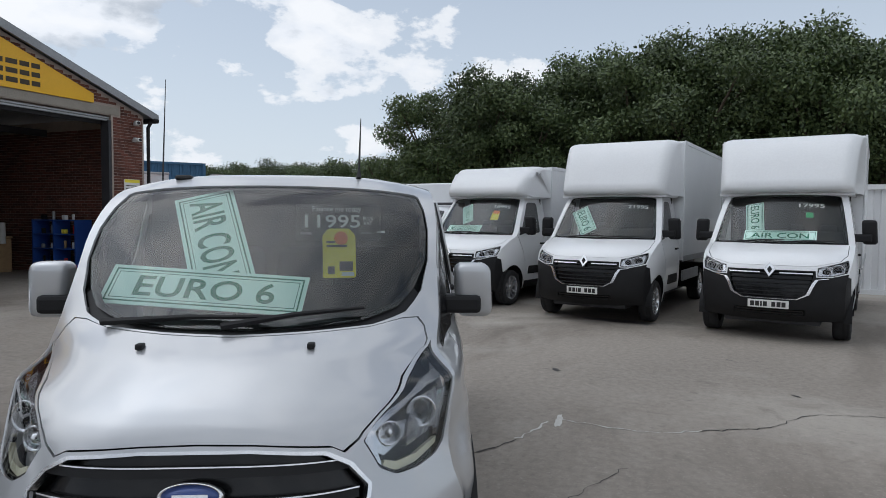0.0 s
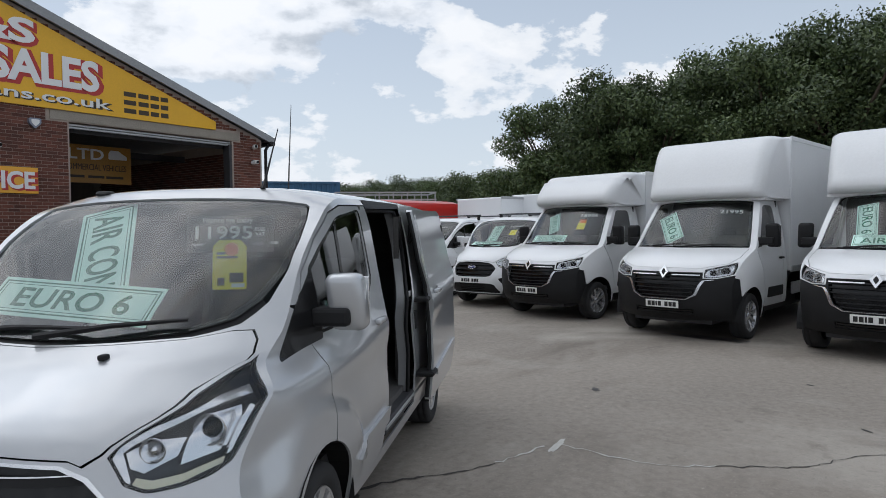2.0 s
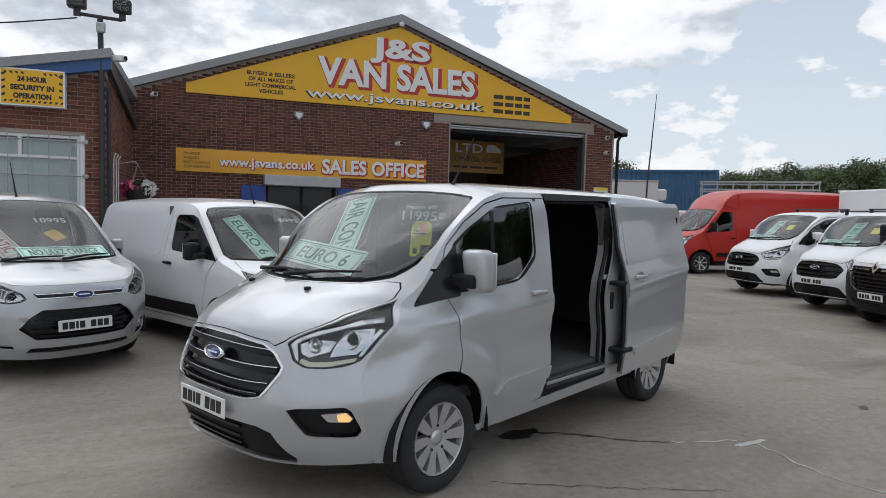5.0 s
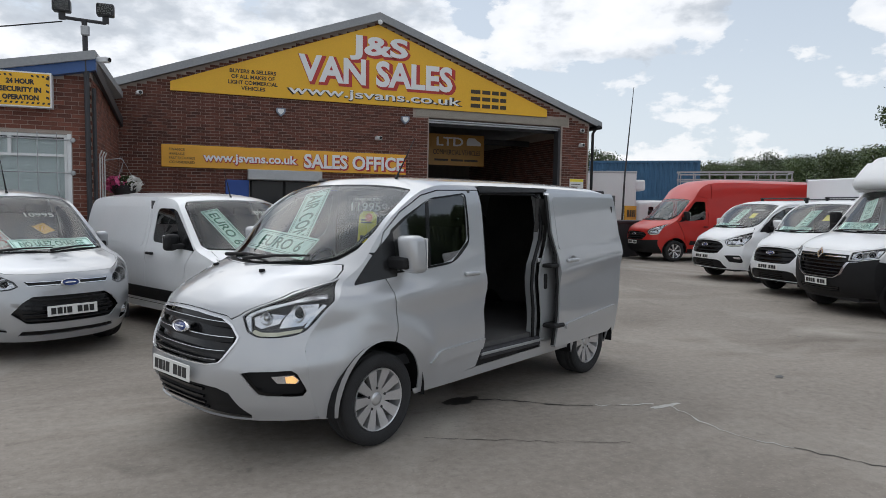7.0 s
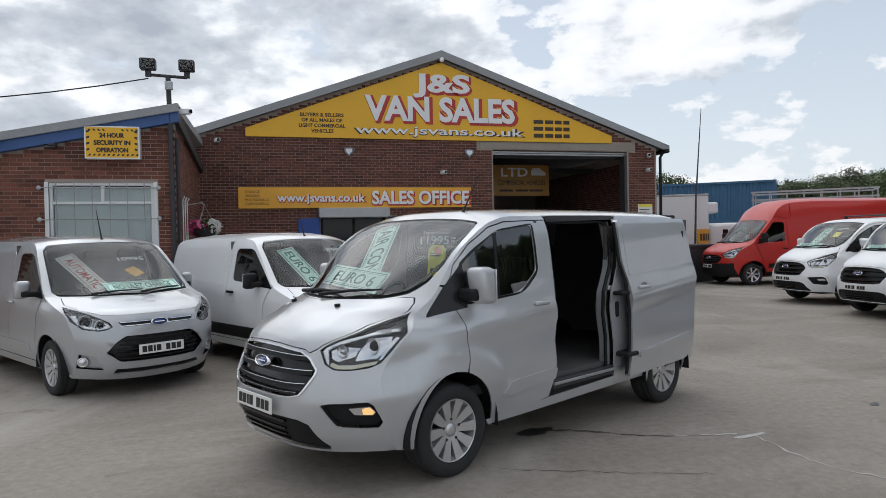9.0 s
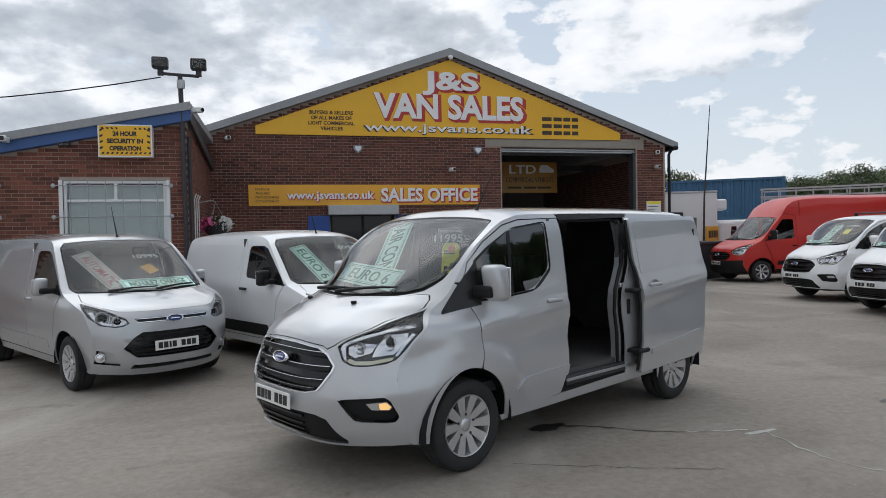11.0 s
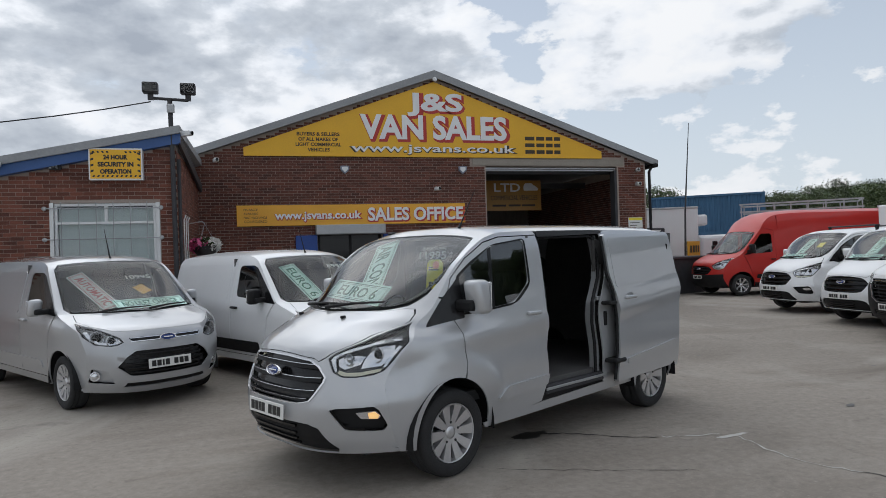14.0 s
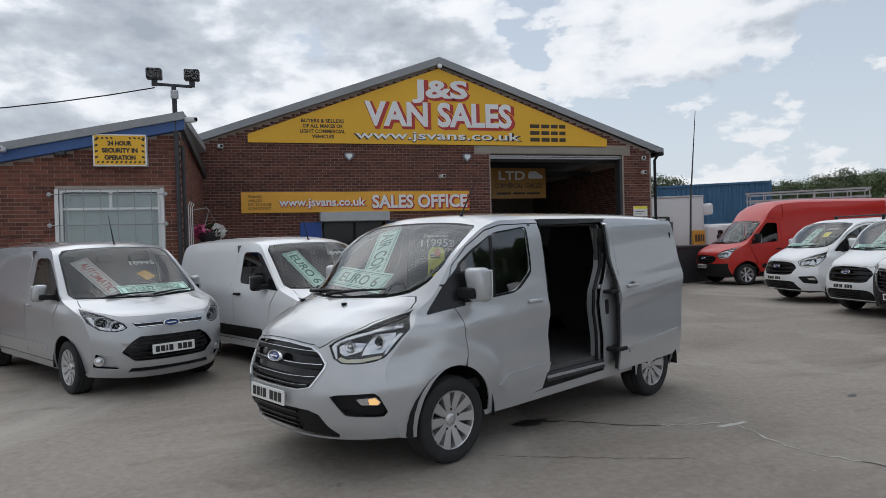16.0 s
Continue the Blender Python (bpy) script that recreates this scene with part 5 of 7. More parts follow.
compact_spec = dict(
    grille=rounded([(-.54, 1.48), (.54, 1.48), (.70, 2.15), (.58, 3.0), (.46, 3.38), (-.46, 3.38), (-.58, 3.0), (-.70, 2.15)], .05), grille_w=lambda k: .50 + .10 * (1 - abs(k - .40) * 2), grille_bars=5,
    lamp=rounded([(.585, 4.0), (.66, 3.80), (.75, 3.73), (.90, 3.9), (.982, 4.6), (.98, 5.3), (.93, 5.98), (.82, 5.42), (.72, 4.92), (.61, 4.4)], .03), bulbs=[(.71, 4.25, .048), (.86, 4.6, .055)], fog_paint=True,
    fog=rounded([(.80, 1.85), (.965, 2.0), (.985, 1.0), (.72, .85)], .05), fog_round=(.90, 1.45, .045),
    lower=[(-.62, .55), (.62, .55), (.58, .95), (-.58, .95)], lower_bars=2,
    bonnet=[(0, 4.98), (.55, 4.98), (.66, 5.05), (.83, 5.55), (.90, 6.1), (.86, 6.93), (0, 6.80)], seam=[(0, 6.84), (.86, 6.97), (1, 6.99)], hole=[(0, 6.86), (.87, 7.01), (.92, 7.25), (.928, 8.7), (.87, 8.98), (0, 9.05)], cowl=[(0, 6.84), (.88, 6.99), (.885, 7.16), (0, 7.04)],
    s_bump=4, s_cowl=6.95, s_roof=9.3, s_tail=14, s_plate=2.35, plate_off=0.01, s_badge=4.10, badge="oval", screen=[(0, 7.02), (.875, 7.14), (.91, 7.26), (.918, 8.7), (.86, 8.94), (0, 9.01)], wipers=[(-.55, .10, 7.12), (.05, .75, 7.13)],
    sides=compact_sides(3.062), side_trim=compact_trim, handles=[(1.20, 1.02)], mirror=(.46, 1.20, .21, .15), mirror_gap=.06, wb=3.062, tyre=.32, tyre_w=.205, track=.775, arch=.385, bulkhead=1.40, y_rear=3.8,
    z_dash=1.05, y_dash=(-.10, .55), y_seat=.70, z_bulk=1.72, step=0.08, headrest=.60)


def ground_z(x, y):
    k = min(max((x + 0.6 * y + 3) / 11, 0), 1)
    return 0.03 * k * k * (3 - 2 * k)


compact = build_van("compact_van", rot(-6.45, -9.1, 33.8), COMPACT, "silver_dark", compact_spec, "silver compact van with sales cards behind its windscreen", "parked vans")
compact_white = build_van("compact_van", rot(-3.884, -8.898, 29.8), COMPACT_SHORT, "white", dict(compact_spec, sides=compact_sides(2.662), wb=2.662, y_rear=3.4, handle_mat="black", mirror_mat="black"), "white compact van with a black lower side strip", "parked vans")

# ---- two white mid-size vans
MID.strip = "white"
mid_white_a = build_van("white_van", rot(7.98, -5.06, -95.1, ground_z(9, -3.5)), MID, "white", mid_spec(step=0.09, frame=None, chrome_bars=False), "white panel van with roof bars, parked in the row", "parked vans")
mid_white_b = build_van("white_van", rot(7.2, -7.73, -92, ground_z(8, -6.5)), MID, "white", mid_spec(step=0.09, frame=None, chrome_bars=False), "white panel van with roof bars, parked in the row", "parked vans")

# ---- the tall red van
TALL = Shell(
    [(-.85, .28, -.45, .32), (-.93, .42, -.54, .45), (-.95, .58, -.60, .60), (-.94, .74, -.60, .76), (-.88, 1.02, -.50, 1.0), (-.82, 1.12, -.40, 1.11), (-.58, 1.26, -.18, 1.24), (-.34, 1.36, .02, 1.34),
     (.12, 1.74, .36, 1.71), (.52, 2.10, .70, 2.06), (.85, 2.45, .95, 2.40), (1.3, 2.68, 1.35, 2.58), (2.5, 2.76, 2.5, 2.64), (5.5, 2.76, 5.5, 2.64), (5.65, 2.68, 5.6, 2.56), (5.7, 2.3, 5.66, 2.3), (5.73, .6, 5.7, .6), (5.7, .42, 5.66, .42)],
    [(.25, .95), (.5, 1.0), (.8, 1.02), (1.1, 1.01), (1.4, .97), (1.9, .91), (2.3, .87), (2.5, .83), (2.65, .76)],
    [(-.62, .885), (-.5, .94), (-.35, .972), (-.1, .993), (.2, 1.0), (2.8, 1.0), (5.7, .985)],
    [(0, 3.2), (4, 3.0), (5, 2.6), (7, 2.2), (11, 3), (17, 4)],
    [(0, 2), (3, 2.2), (6, 2.6), (7, 2.2), (9, 3), (17, 3)])


def tall_sides(sh, sgn, paint):
    A, ra, wb = .35, .43, 3.75
    af, ar = arc(0, A, ra, 188, -8), arc(wb, A, ra, 188, -8)
    wing = sh.edge(0, 7.05, 30) + [(.10, 1.25), (.26, .95), (.36, .62), (.45, .40)] + af[::-1] + [(-.45, .30)]
    win = rounded([(.24, 1.37), (.52, 1.34), (1.12, 1.38), (1.12, 1.98), (.74, 1.98)], [.03, .05, .07, .09, .06])
    fd = [(.46, .42), (.37, .62), (.27, .96), (.11, 1.27), (.05, 1.37)] + sh.edge(7.15, 9.3, 24) + [(1.20, 2.08), (1.22, 1.2), (1.22, .42)]
    upper = [(1.20, 2.09)] + sh.edge(9.35, 11, 12) + [(1.35, 2.08)]
    rear = [(1.23, .42), (1.23, 1.2), (1.21, 2.09), (1.36, 2.09)] + sh.edge(11.05, 17, 40) + [(wb + .46, .38)] + ar[::-1] + [(wb - .46, .42)]
    sill = [(.46, .41), (wb - .46, .41), (wb - .46, .32), (.45, .32)]
    return [("wing", wing, [], paint), ("front_door", fd, [win], paint), ("cab_cap", upper, [], paint), ("rear_side", rear, [], paint), ("sill", sill, [], "black")]


def tall_trim(sh, sgn):
    win = rounded([(.23, 1.365), (.52, 1.335), (1.125, 1.375), (1.125, 1.985), (.735, 1.985)], [.03, .05, .07, .09, .06])
    return [("side_window", win, "dark_glass", -.006, 0.0), ("mirror_trim", rounded([(.10, 1.30), (.34, 1.33), (.40, 1.52)], .02), "black", .004, .006), ("rubbing_strip", [(.5, .55), (3.2, .55), (3.2, .68), (.52, .68)], "black", .012, .01)]


tall_spec = mid_spec(sides=tall_sides, side_trim=tall_trim, handles=[(1.10, 1.15)], mirror=(.30, 1.50, .30, .18), mirror_mat="black", axle=0, wb=3.75, tyre=.345, track=.86, arch=.43, bulkhead=1.25, y_rear=5.65, step=0.1, z_dash=1.30, dash_w=.80,
                     y_dash=(-.15, .5), y_seat=.6, z_bulk=2.0, rim="lamp_white", spokes=7, black_bumper=True, s_bump=2.7, frame=None, chrome_bars=False, handle_mat="black", tyre_w=.23)
for k in ("fog", "fog_lamp", "lower"):
    tall_spec.pop(k)
red_van = build_van("red_van", rot(10.06, .53, -96.7, ground_z(13, 4)), TALL, "red", tall_spec, "tall red high-roof van with black bumper", "parked vans")

# ---- box vans with a luton pod over the cab
CAB = Shell(
    [(-.72, .30, -.45, .33), (-.82, .42, -.52, .45), (-.85, .60, -.56, .62), (-.84, .78, -.56, .80), (-.80, .98, -.50, .98), (-.72, 1.14, -.36, 1.14), (-.45, 1.28, -.10, 1.27), (-.15, 1.38, .15, 1.36), (.22, 1.75, .42, 1.72),
     (.55, 2.12, .70, 2.08), (.72, 2.22, .85, 2.17), (1.1, 2.28, 1.15, 2.21), (1.45, 2.28, 1.45, 2.21)],
    [(.3, .97), (.6, 1.015), (1.0, 1.025), (1.3, 1.0), (1.7, .94), (2.1, .86), (2.25, .81)],
    [(-.60, .88), (-.45, .94), (-.3, .97), (-.1, .99), (.2, 1.0), (1.5, 1.0)],
    [(0, 3.4), (4, 3.2), (5, 2.8), (7, 2.2), (12, 3)], [(0, 2), (3, 2.2), (6, 2.6), (7, 2.2), (9, 3), (12, 3)])


def cab_sides(sh, sgn, paint):
    A, ra = .345, .44
    af = arc(0, A, ra, 188, -8)
    bump = sh.edge(0, 3.75, 16) + [(-.42, .92), (-.36, .66)] + [q for q in af[::-1] if q[0] < -.36] + [(-.45, .34)]
    wing = sh.edge(3.8, 7.05, 20) + [(.22, 1.28), (.38, 1.0), (.46, .70), (.47, .42)] + [q for q in af[::-1] if q[0] > -.34] + [(-.35, .67), (-.41, .92)]
    win = rounded([(.32, 1.39), (1.16, 1.40), (1.16, 2.02), (.74, 2.02)], [.03, .07, .09, .06])
    fd = [(.48, .45), (.47, .70), (.39, 1.01), (.23, 1.30), (.18, 1.40)] + sh.edge(7.15, 10, 20) + [(1.26, 2.17), (1.28, 1.2), (1.28, .45)]
    back = [(1.29, .45), (1.29, 1.2), (1.27, 2.18), (1.44, 2.19), (1.44, .45)]
    return [("bumper_corner", bump, [], "black"), ("wing", wing, [], paint), ("front_door", fd, [win], paint), ("cab_back", back, [], paint)]


def cab_trim(sh, sgn):
    win = rounded([(.31, 1.385), (1.165, 1.395), (1.165, 2.025), (.735, 2.025)], [.03, .07, .09, .06])
    return [("side_window", win, "dark_glass", -.006, 0.0), ("mirror_trim", rounded([(.24, 1.36), (.42, 1.38), (.46, 1.54)], .02), "black", .004, .006), ("rubbing_strip", rounded([(.56, .58), (1.25, .58), (1.25, .74), (.60, .74)], .03), "black", .012, .01)]


cab_spec = dict(
    grille=rounded([(-.36, 2.18), (.36, 2.18), (.50, 2.55), (.56, 3.3), (.575, 4.15), (-.575, 4.15), (-.56, 3.3), (-.50, 2.55)], .04), bump_top=[(0, 4.22), (.588, 4.22), (.605, 3.74), (.80, 3.72), (1, 3.98)], grille_w=lambda k: .40 + .17 * min(1, k * 1.6), grille_bars=6, chrome_u=True,
    lamp=rounded([(.605, 4.50), (.61, 4.2), (.62, 3.82), (.80, 3.80), (.982, 4.08), (.982, 4.7), (.95, 5.2), (.86, 4.95), (.77, 4.78)], .04), bulbs=[(.72, 4.22, .055), (.88, 4.4, .055)], drl=[(.64, 3.95), (.66, 4.42), (.86, 4.8)],
    lower=[(-.50, .8), (.50, .8), (.50, 1.35), (-.50, 1.35)], lower_bars=2,
    bonnet=[(0, 4.60), (.56, 4.60), (.86, 5.03), (.93, 5.6), (.93, 6.93), (0, 6.82)], seam=[(0, 6.86), (.93, 6.97), (1, 6.99)], hole=[(0, 6.88), (.92, 7.0), (.92, 7.3), (.90, 8.9), (.86, 9.0), (0, 9.02)], cowl=[(0, 6.86), (.92, 6.98), (.92, 7.14), (0, 7.04)],
    black_bumper=True, s_bump=4.22, s_cowl=6.95, s_roof=9.3, s_tail=12, s_plate=1.7, s_badge=4.2, badge="diamond", tail=False, screen=[(0, 7.02), (.91, 7.12), (.89, 8.88), (.85, 8.96), (0, 8.98)], wipers=[(-.55, .10, 7.12), (.05, .75, 7.13)],
    sides=cab_sides, side_trim=cab_trim, handles=[(1.18, 1.18)], handle_mat="black", mirror=(.38, 1.55, .36, .19), mirror_mat="black", wb=3.68, tyre=.345, tyre_w=.225, track=.87, arch=.44, bulkhead=1.32, y_rear=5.4,
    z_dash=1.33, y_dash=(-.05, .55), y_seat=.68, z_bulk=2.1, step=0.08, rim="lamp_white", spokes=8, headrest=.62)


def luton_body(v, top, y_end):
    """Box with pod over the cab."""
    z0, hw = .95, 1.06
    bx = part("box_body", box_bm(-hw, hw, 1.50, y_end, z0, top, 0.02), M["grp"], v, "white panelled box body")
    for x in (-hw - .003, hw + .003):
        part("box_rail", box_bm(x - .012, x + .012, 1.50, y_end, z0 - .02, z0 + .08, .004), M["steel"], bx)
        part("box_rail", box_bm(x - .012, x + .012, 1.50, y_end, top - .06, top + .01, .004), M["grp"], bx)
        part("box_rail", box_bm(x - .012, x + .012, 1.49, 1.55, z0, top, .004), M["grp"], bx)
    # pod: rounded nose swept over the screen
    prof = [(.70, 2.13), (.50, 2.15), (.44, 2.19), (.42, 2.25), (.47, 2.36), (.60, 2.30 + (top - 2.30) * .42), (.75, 2.30 + (top - 2.30) * .72), (.84, top - .13), (.90, top - .07), (.98, top - .028), (1.10, top - .006), (1.25, top), (1.52, top)]
    bm = bmesh.new()
    rows = []
    n = 34
    for i, (y, z) in enumerate(prof):
        row = []
        for j in range(n + 1):
            t = math.sin(math.pi * (j / n - .5))
            a = max(0, (abs(t) - .80) / .20)
            yy = y + .30 * (1 - math.sqrt(max(0, 1 - a * a))) * min(1, (1.52 - y) / .8)
            zz = z - (.06 * a ** 2 if i > 6 else 0)
            row.append(bm.verts.new((t * hw * (1 - .10 * max(0, 1 - (y - .42) / .75)), yy, zz)))
        rows.append(row)
    for r0, r1 in zip(rows, rows[1:]):
        for j in range(n):
            bm.faces.new((r0[j], r0[j + 1], r1[j + 1], r1[j]))
    for k in (0, n):
        line = [r[k] for r in rows]
        c = bm.verts.new((hw if k else -hw, 1.52, 2.13))
        for a, b in zip(line, line[1:]):
            bm.faces.new((a, b, c) if k else (b, a, c))
    bmesh.ops.recalc_face_normals(bm, faces=bm.faces)
    pod = part("luton_pod", bm, M["grp"], v, "rounded white pod over the cab", smooth=True)
    part("pod_floor", box_bm(-.95, .95, .62, 1.5, 2.10, 2.14), M["grp"], v)
    part("chassis", box_bm(-.45, .45, 1.3, y_end, .45, .95), M["dark_steel"], v)
    part("rear_step", box_bm(-1.0, 1.0, y_end - .05, y_end + .08, .45, .60, .01), M["steel"], v)
    part("side_guard", box_bm(hw - .06, hw - .02, 1.7, 3.1, .55, .75, .01), M["steel"], v)


def luton(x, y, a, top, label):
    v = build_van("box_van", rot(x, y, a, ground_z(x, y)), CAB, "white", cab_spec, label, "box vans in the row")
    luton_body(v, top, 5.6)
    return v


lutons = [luton(6.18, -9.73, -101.8, 2.78, "white box van with low luton body and black bumper"), luton(5.3, -12.5, -98.5, 3.15, "white box van with tall luton body and black bumper"),
          luton(4.79, -15.23, -99.8, 3.08, "white box van with tall luton body and black bumper")]

# ---------------------------------------------------------------- ground
bm = bmesh.new()
xs = [-400, -120, -50] + [-30 + 2 * i for i in range(36)] + [60, 140, 400]
ys = [-400, -120, -60] + [-40 + 2 * i for i in range(41)] + [60, 140, 400]
grid = [[bm.verts.new((x, y, ground_z(x, y))) for x in xs] for y in ys]
for r0, r1 in zip(grid, grid[1:]):
    for i in range(len(xs) - 1):
        bm.faces.new((r0[i], r0[i + 1], r1[i + 1], r1[i])).smooth = True
ground = tagged(part("ground", bm, M["ground"]), "worn grey concrete yard with cracks and stains", "ground", kind="structure")

# ---------------------------------------------------------------- the sales building
BRICK = bpy.data.meshes.new("brick")
_bm = box_bm(-.1075, .1075, -.006, .02, -.0325, .0325)
bmesh.ops.delete(_bm, geom=[f for f in _bm.faces if f.normal.y > .5], context="FACES_ONLY")
_bm.to_mesh(BRICK)
_bm.free()


def brick_wall(parent, to, x0, x1, z0, z1, solid, mat, near, name="brick", parent_at=Matrix()):
    """Courses of bricks over a wall face; to(x, z) gives the place, solid(x, z) says where there is wall, near(x, z) which bricks are objects of their own."""
    vs, fs = [], []
    rng = random.Random(7)
    count = 0
    base = np.array([v.co[:] for v in BRICK.vertices])
    faces = [tuple(p.vertices) for p in BRICK.polygons]
    parent_inv = parent_at.inverted()
    row = 0
    z = z0 + .0375
    if not BRICK.materials:
        BRICK.materials.append(mat)
    own = BRICK.copy()
    own.materials.clear()
    own.materials.append(mat)
    while z < z1:
        x = x0 + (.1125 if row % 2 else 0)
        while x < x1:
            left, right = (all(solid(x + dx, z + dz) for dx in ds for dz in (-.03, .03)) for ds in ((-.1, -.01), (.01, .1)))
            if left or right:
                dep = rng.uniform(-.0025, .002)
                half = not (left and right)
                m = to @ Matrix.Translation((x + (0 if not half else .0562 if right else -.0562), dep, z))
                if half:
                    m = m @ Matrix.Diagonal((.476, 1, 1, 1))
                if count < 300 and near(x, z) and not half:
                    o = link(name, own, None, parent)
                    o.matrix_local = parent_inv @ m
                    count += 1
                else:
                    b = len(vs)
                    vs += [m @ Vector(q) for q in base]
                    fs += [tuple(i + b for i in f) for f in faces]
            x += .225
        z += .075
        row += 1
    me = bpy.data.meshes.new("brickwork")
    me.from_pydata(vs, [], fs)
    o = link("brickwork", me, mat, parent)
    o.matrix_local = parent_inv
    o["kind"] = "stuff"
    return o


def gable(x):
    return 6.95 - abs(x) * .352


DOOR = (1.52, 5.83, 4.42)
OFF = (-3.40, -1.62, 2.52)
DZ = -.195
shed = empty("sales_building", Matrix.Translation((0, 0, DZ)), "brick gabled sales building with yellow sign and open bay", "building", kind="structure")
outline = [(-7, 0), (OFF[0], 0), (OFF[0], OFF[2]), (OFF[1], OFF[2]), (OFF[1], 0), (DOOR[0], 0), (DOOR[0], DOOR[2]), (DOOR[1], DOOR[2]), (DOOR[1], 0), (6.83, 0), (6.83, gable(6.83)), (0, gable(0)), (-7, gable(7))]
wall_front = part("front_wall", prism_bm(outline, .3), M["mortar"], shed)
part("side_wall", box_bm(6.53, 6.83, .3, 22, 0, 4.5), M["mortar"], shed)
part("side_wall", box_bm(-7, -6.7, .3, 22, 0, 4.5), M["mortar"], shed)
part("rear_wall", box_bm(-6.7, 6.53, 21.7, 22, 0, 4.5), M["mortar"], shed)
part("partition", box_bm(1.2, 1.35, .3, 21.7, 0, 6.0), M["mortar"], shed)
part("shed_floor", box_bm(-6.7, 6.53, -.05, 21.7, -.1, .06), M["stone"], shed)
for sg in (1, -1):
    sl = prism_bm([(0, 7.12), (sg * 7.15, 7.12 - 7.15 * .352), (sg * 7.15, 7.12 - 7.15 * .352 - .08), (0, 7.04)], 22.4, to=lambda a, b, d: Vector((a, d - .15, b)))
    part("roof_slope", sl, M["roofing"], shed)
    bb = prism_bm([(0, 7.13), (sg * 7.17, 7.13 - 7.17 * .352), (sg * 7.17, 7.13 - 7.17 * .352 - .19), (0, 6.92)], .05, to=lambda a, b, d: Vector((a, d - .20, b)))
    part("bargeboard", bb, M["roofing"], shed)
lin = part("lintel", box_bm(1.12, 6.05, -.02, .32, 4.44, 4.64), M["stone"], shed, "stained concrete lintel")


def solid_front(x, z):
    if x < -6.98 or x > 6.81 or z > gable(x) - .05 or z < .02:
        return False
    if DOOR[0] - .01 < x < DOOR[1] + .01 and z < DOOR[2] or 1.1 < x < 6.07 and 4.43 < z < 4.65:
        return False
    return not (OFF[0] - .02 < x < OFF[1] + .02 and z < OFF[2])


# sign over the gable
gable_board = tagged(part("gable_sign", prism_bm([(-5.29, 4.66), (5.29, 4.66), (5.29, 4.88), (0, 6.83), (-5.29, 4.88)], .05, to=lambda a, b, d: Vector((a, d - .056, b + DZ))), M["sign"]), "large yellow gable sign with white red-edged lettering", "sign")


def front(x, z, y=-.058):
    return face_matrix((x, y, z + DZ), (1, 0, 0), (0, 0, 1))


def big_words(parent, text, x0, x1, z0, z1, y, edge, drop=(.03, -.03), off=.02, name="lettering"):
    cx, cz, w, h = (x0 + x1) / 2, (z0 + z1) / 2, x1 - x0, z1 - z0
    lettering(text, M[edge], parent, front(cx + drop[0], cz + drop[1], y - .004), w * 1.03, h * 1.10, .008, offset=off * 2.4)
    lettering(text, M["letter_white"], parent, front(cx, cz, y - .014), w, h, .008, offset=off)


big_words(gable_board, "J&S", -.80, .85, 5.82, 6.50, -.058, "letter_red", (.05, -.04), .034)
big_words(gable_board, "VAN SALES", -2.16, 2.19, 5.15, 5.86, -.058, "letter_red", (.05, -.04), .034)
big_words(gable_board, "www.jsvans.co.uk", -2.42, 2.43, 4.73, 5.02, -.058, "letter_dark", (.02, -.015), .012)
for i, (tx, w) in enumerate((("BUYERS & SELLERS", 1.16), ("OF ALL MAKES OF", 1.08), ("LIGHT COMMERCIAL", 1.23), ("VEHICLES", .60))):
    lettering(tx, M["letter_dark"], gable_board, front(-3.31, 5.27 - i * .143, -.060), w, .10, .005, offset=.028)
for i in range(3):
    bars(M["letter_dark"], gable_board, front(3.33, 5.24 - i * .20, -.058), [(-.56, -.26), (-.20, .06), (.11, .33), (.38, .58)], .11, .004)

office = tagged(part("office_sign", box_bm(-5.51, .83, -.06, -.008, 2.77 + DZ, 3.33 + DZ, .006), M["sign_pale"]), "long amber sign over the sales office", "sign")
big_words(office, "www.jsvans.co.uk", -4.53, -2.2, 2.87, 3.16, -.062, "letter_red", (.02, -.015), .026)
big_words(office, "SALES OFFICE", -2.01, .76, 2.86, 3.24, -.062, "letter_red", (.025, -.02), .03)
for i, tx in enumerate(("FINANCE", "AVAILABLE", "PART EXCHANGE", "CONSIDERED")):
    lettering(tx, M["letter_dark"], office, front(-5.03 - (.12 if i < 2 else 0), 3.21 - i * .105, -.064), .36 if i < 2 else .60, .062, .004)
shutter = tagged(part("shutter_box", box_bm(-3.47, -1.55, -.28, -.008, 2.50 + DZ, 2.77 + DZ, .02), M["steel"]), "grey roller shutter box over the office door", "shutter")

# ---------------------------------------------------------------- the office beside it
annex = empty("office_annex", Matrix.Translation((0, 0, DZ)), "low brick office with blue fascia and white window", "building", kind="structure")


def annex_top(x):
    return 4.28 - (-6.45 - x) * .205


WIN = (-8.62, -6.84, 1.55, 3.06)
WIN2 = (-11.6, -9.74, 1.55, 3.06)
ao = [(-14, 0), (-6.45, 0), (-6.45, annex_top(-6.45)), (-14, annex_top(-14))]
bm = panel_bm(ao, [[(w[0], w[2]), (w[1], w[2]), (w[1], w[3]), (w[0], w[3])] for w in (WIN, WIN2)], lambda x, z, o: Vector((x, -4.5 - o, z)), .6, .3)
for f in bm.faces:
    f.smooth = False
part("front_wall", bm, M["mortar"], annex)
part("side_wall", box_bm(-6.75, -6.45, -4.2, 0, 0, 4.0), M["mortar"], annex)
part("inner_wall", box_bm(-14, -6.75, -2.0, -1.9, 0, 3.6), M["interior"], annex)
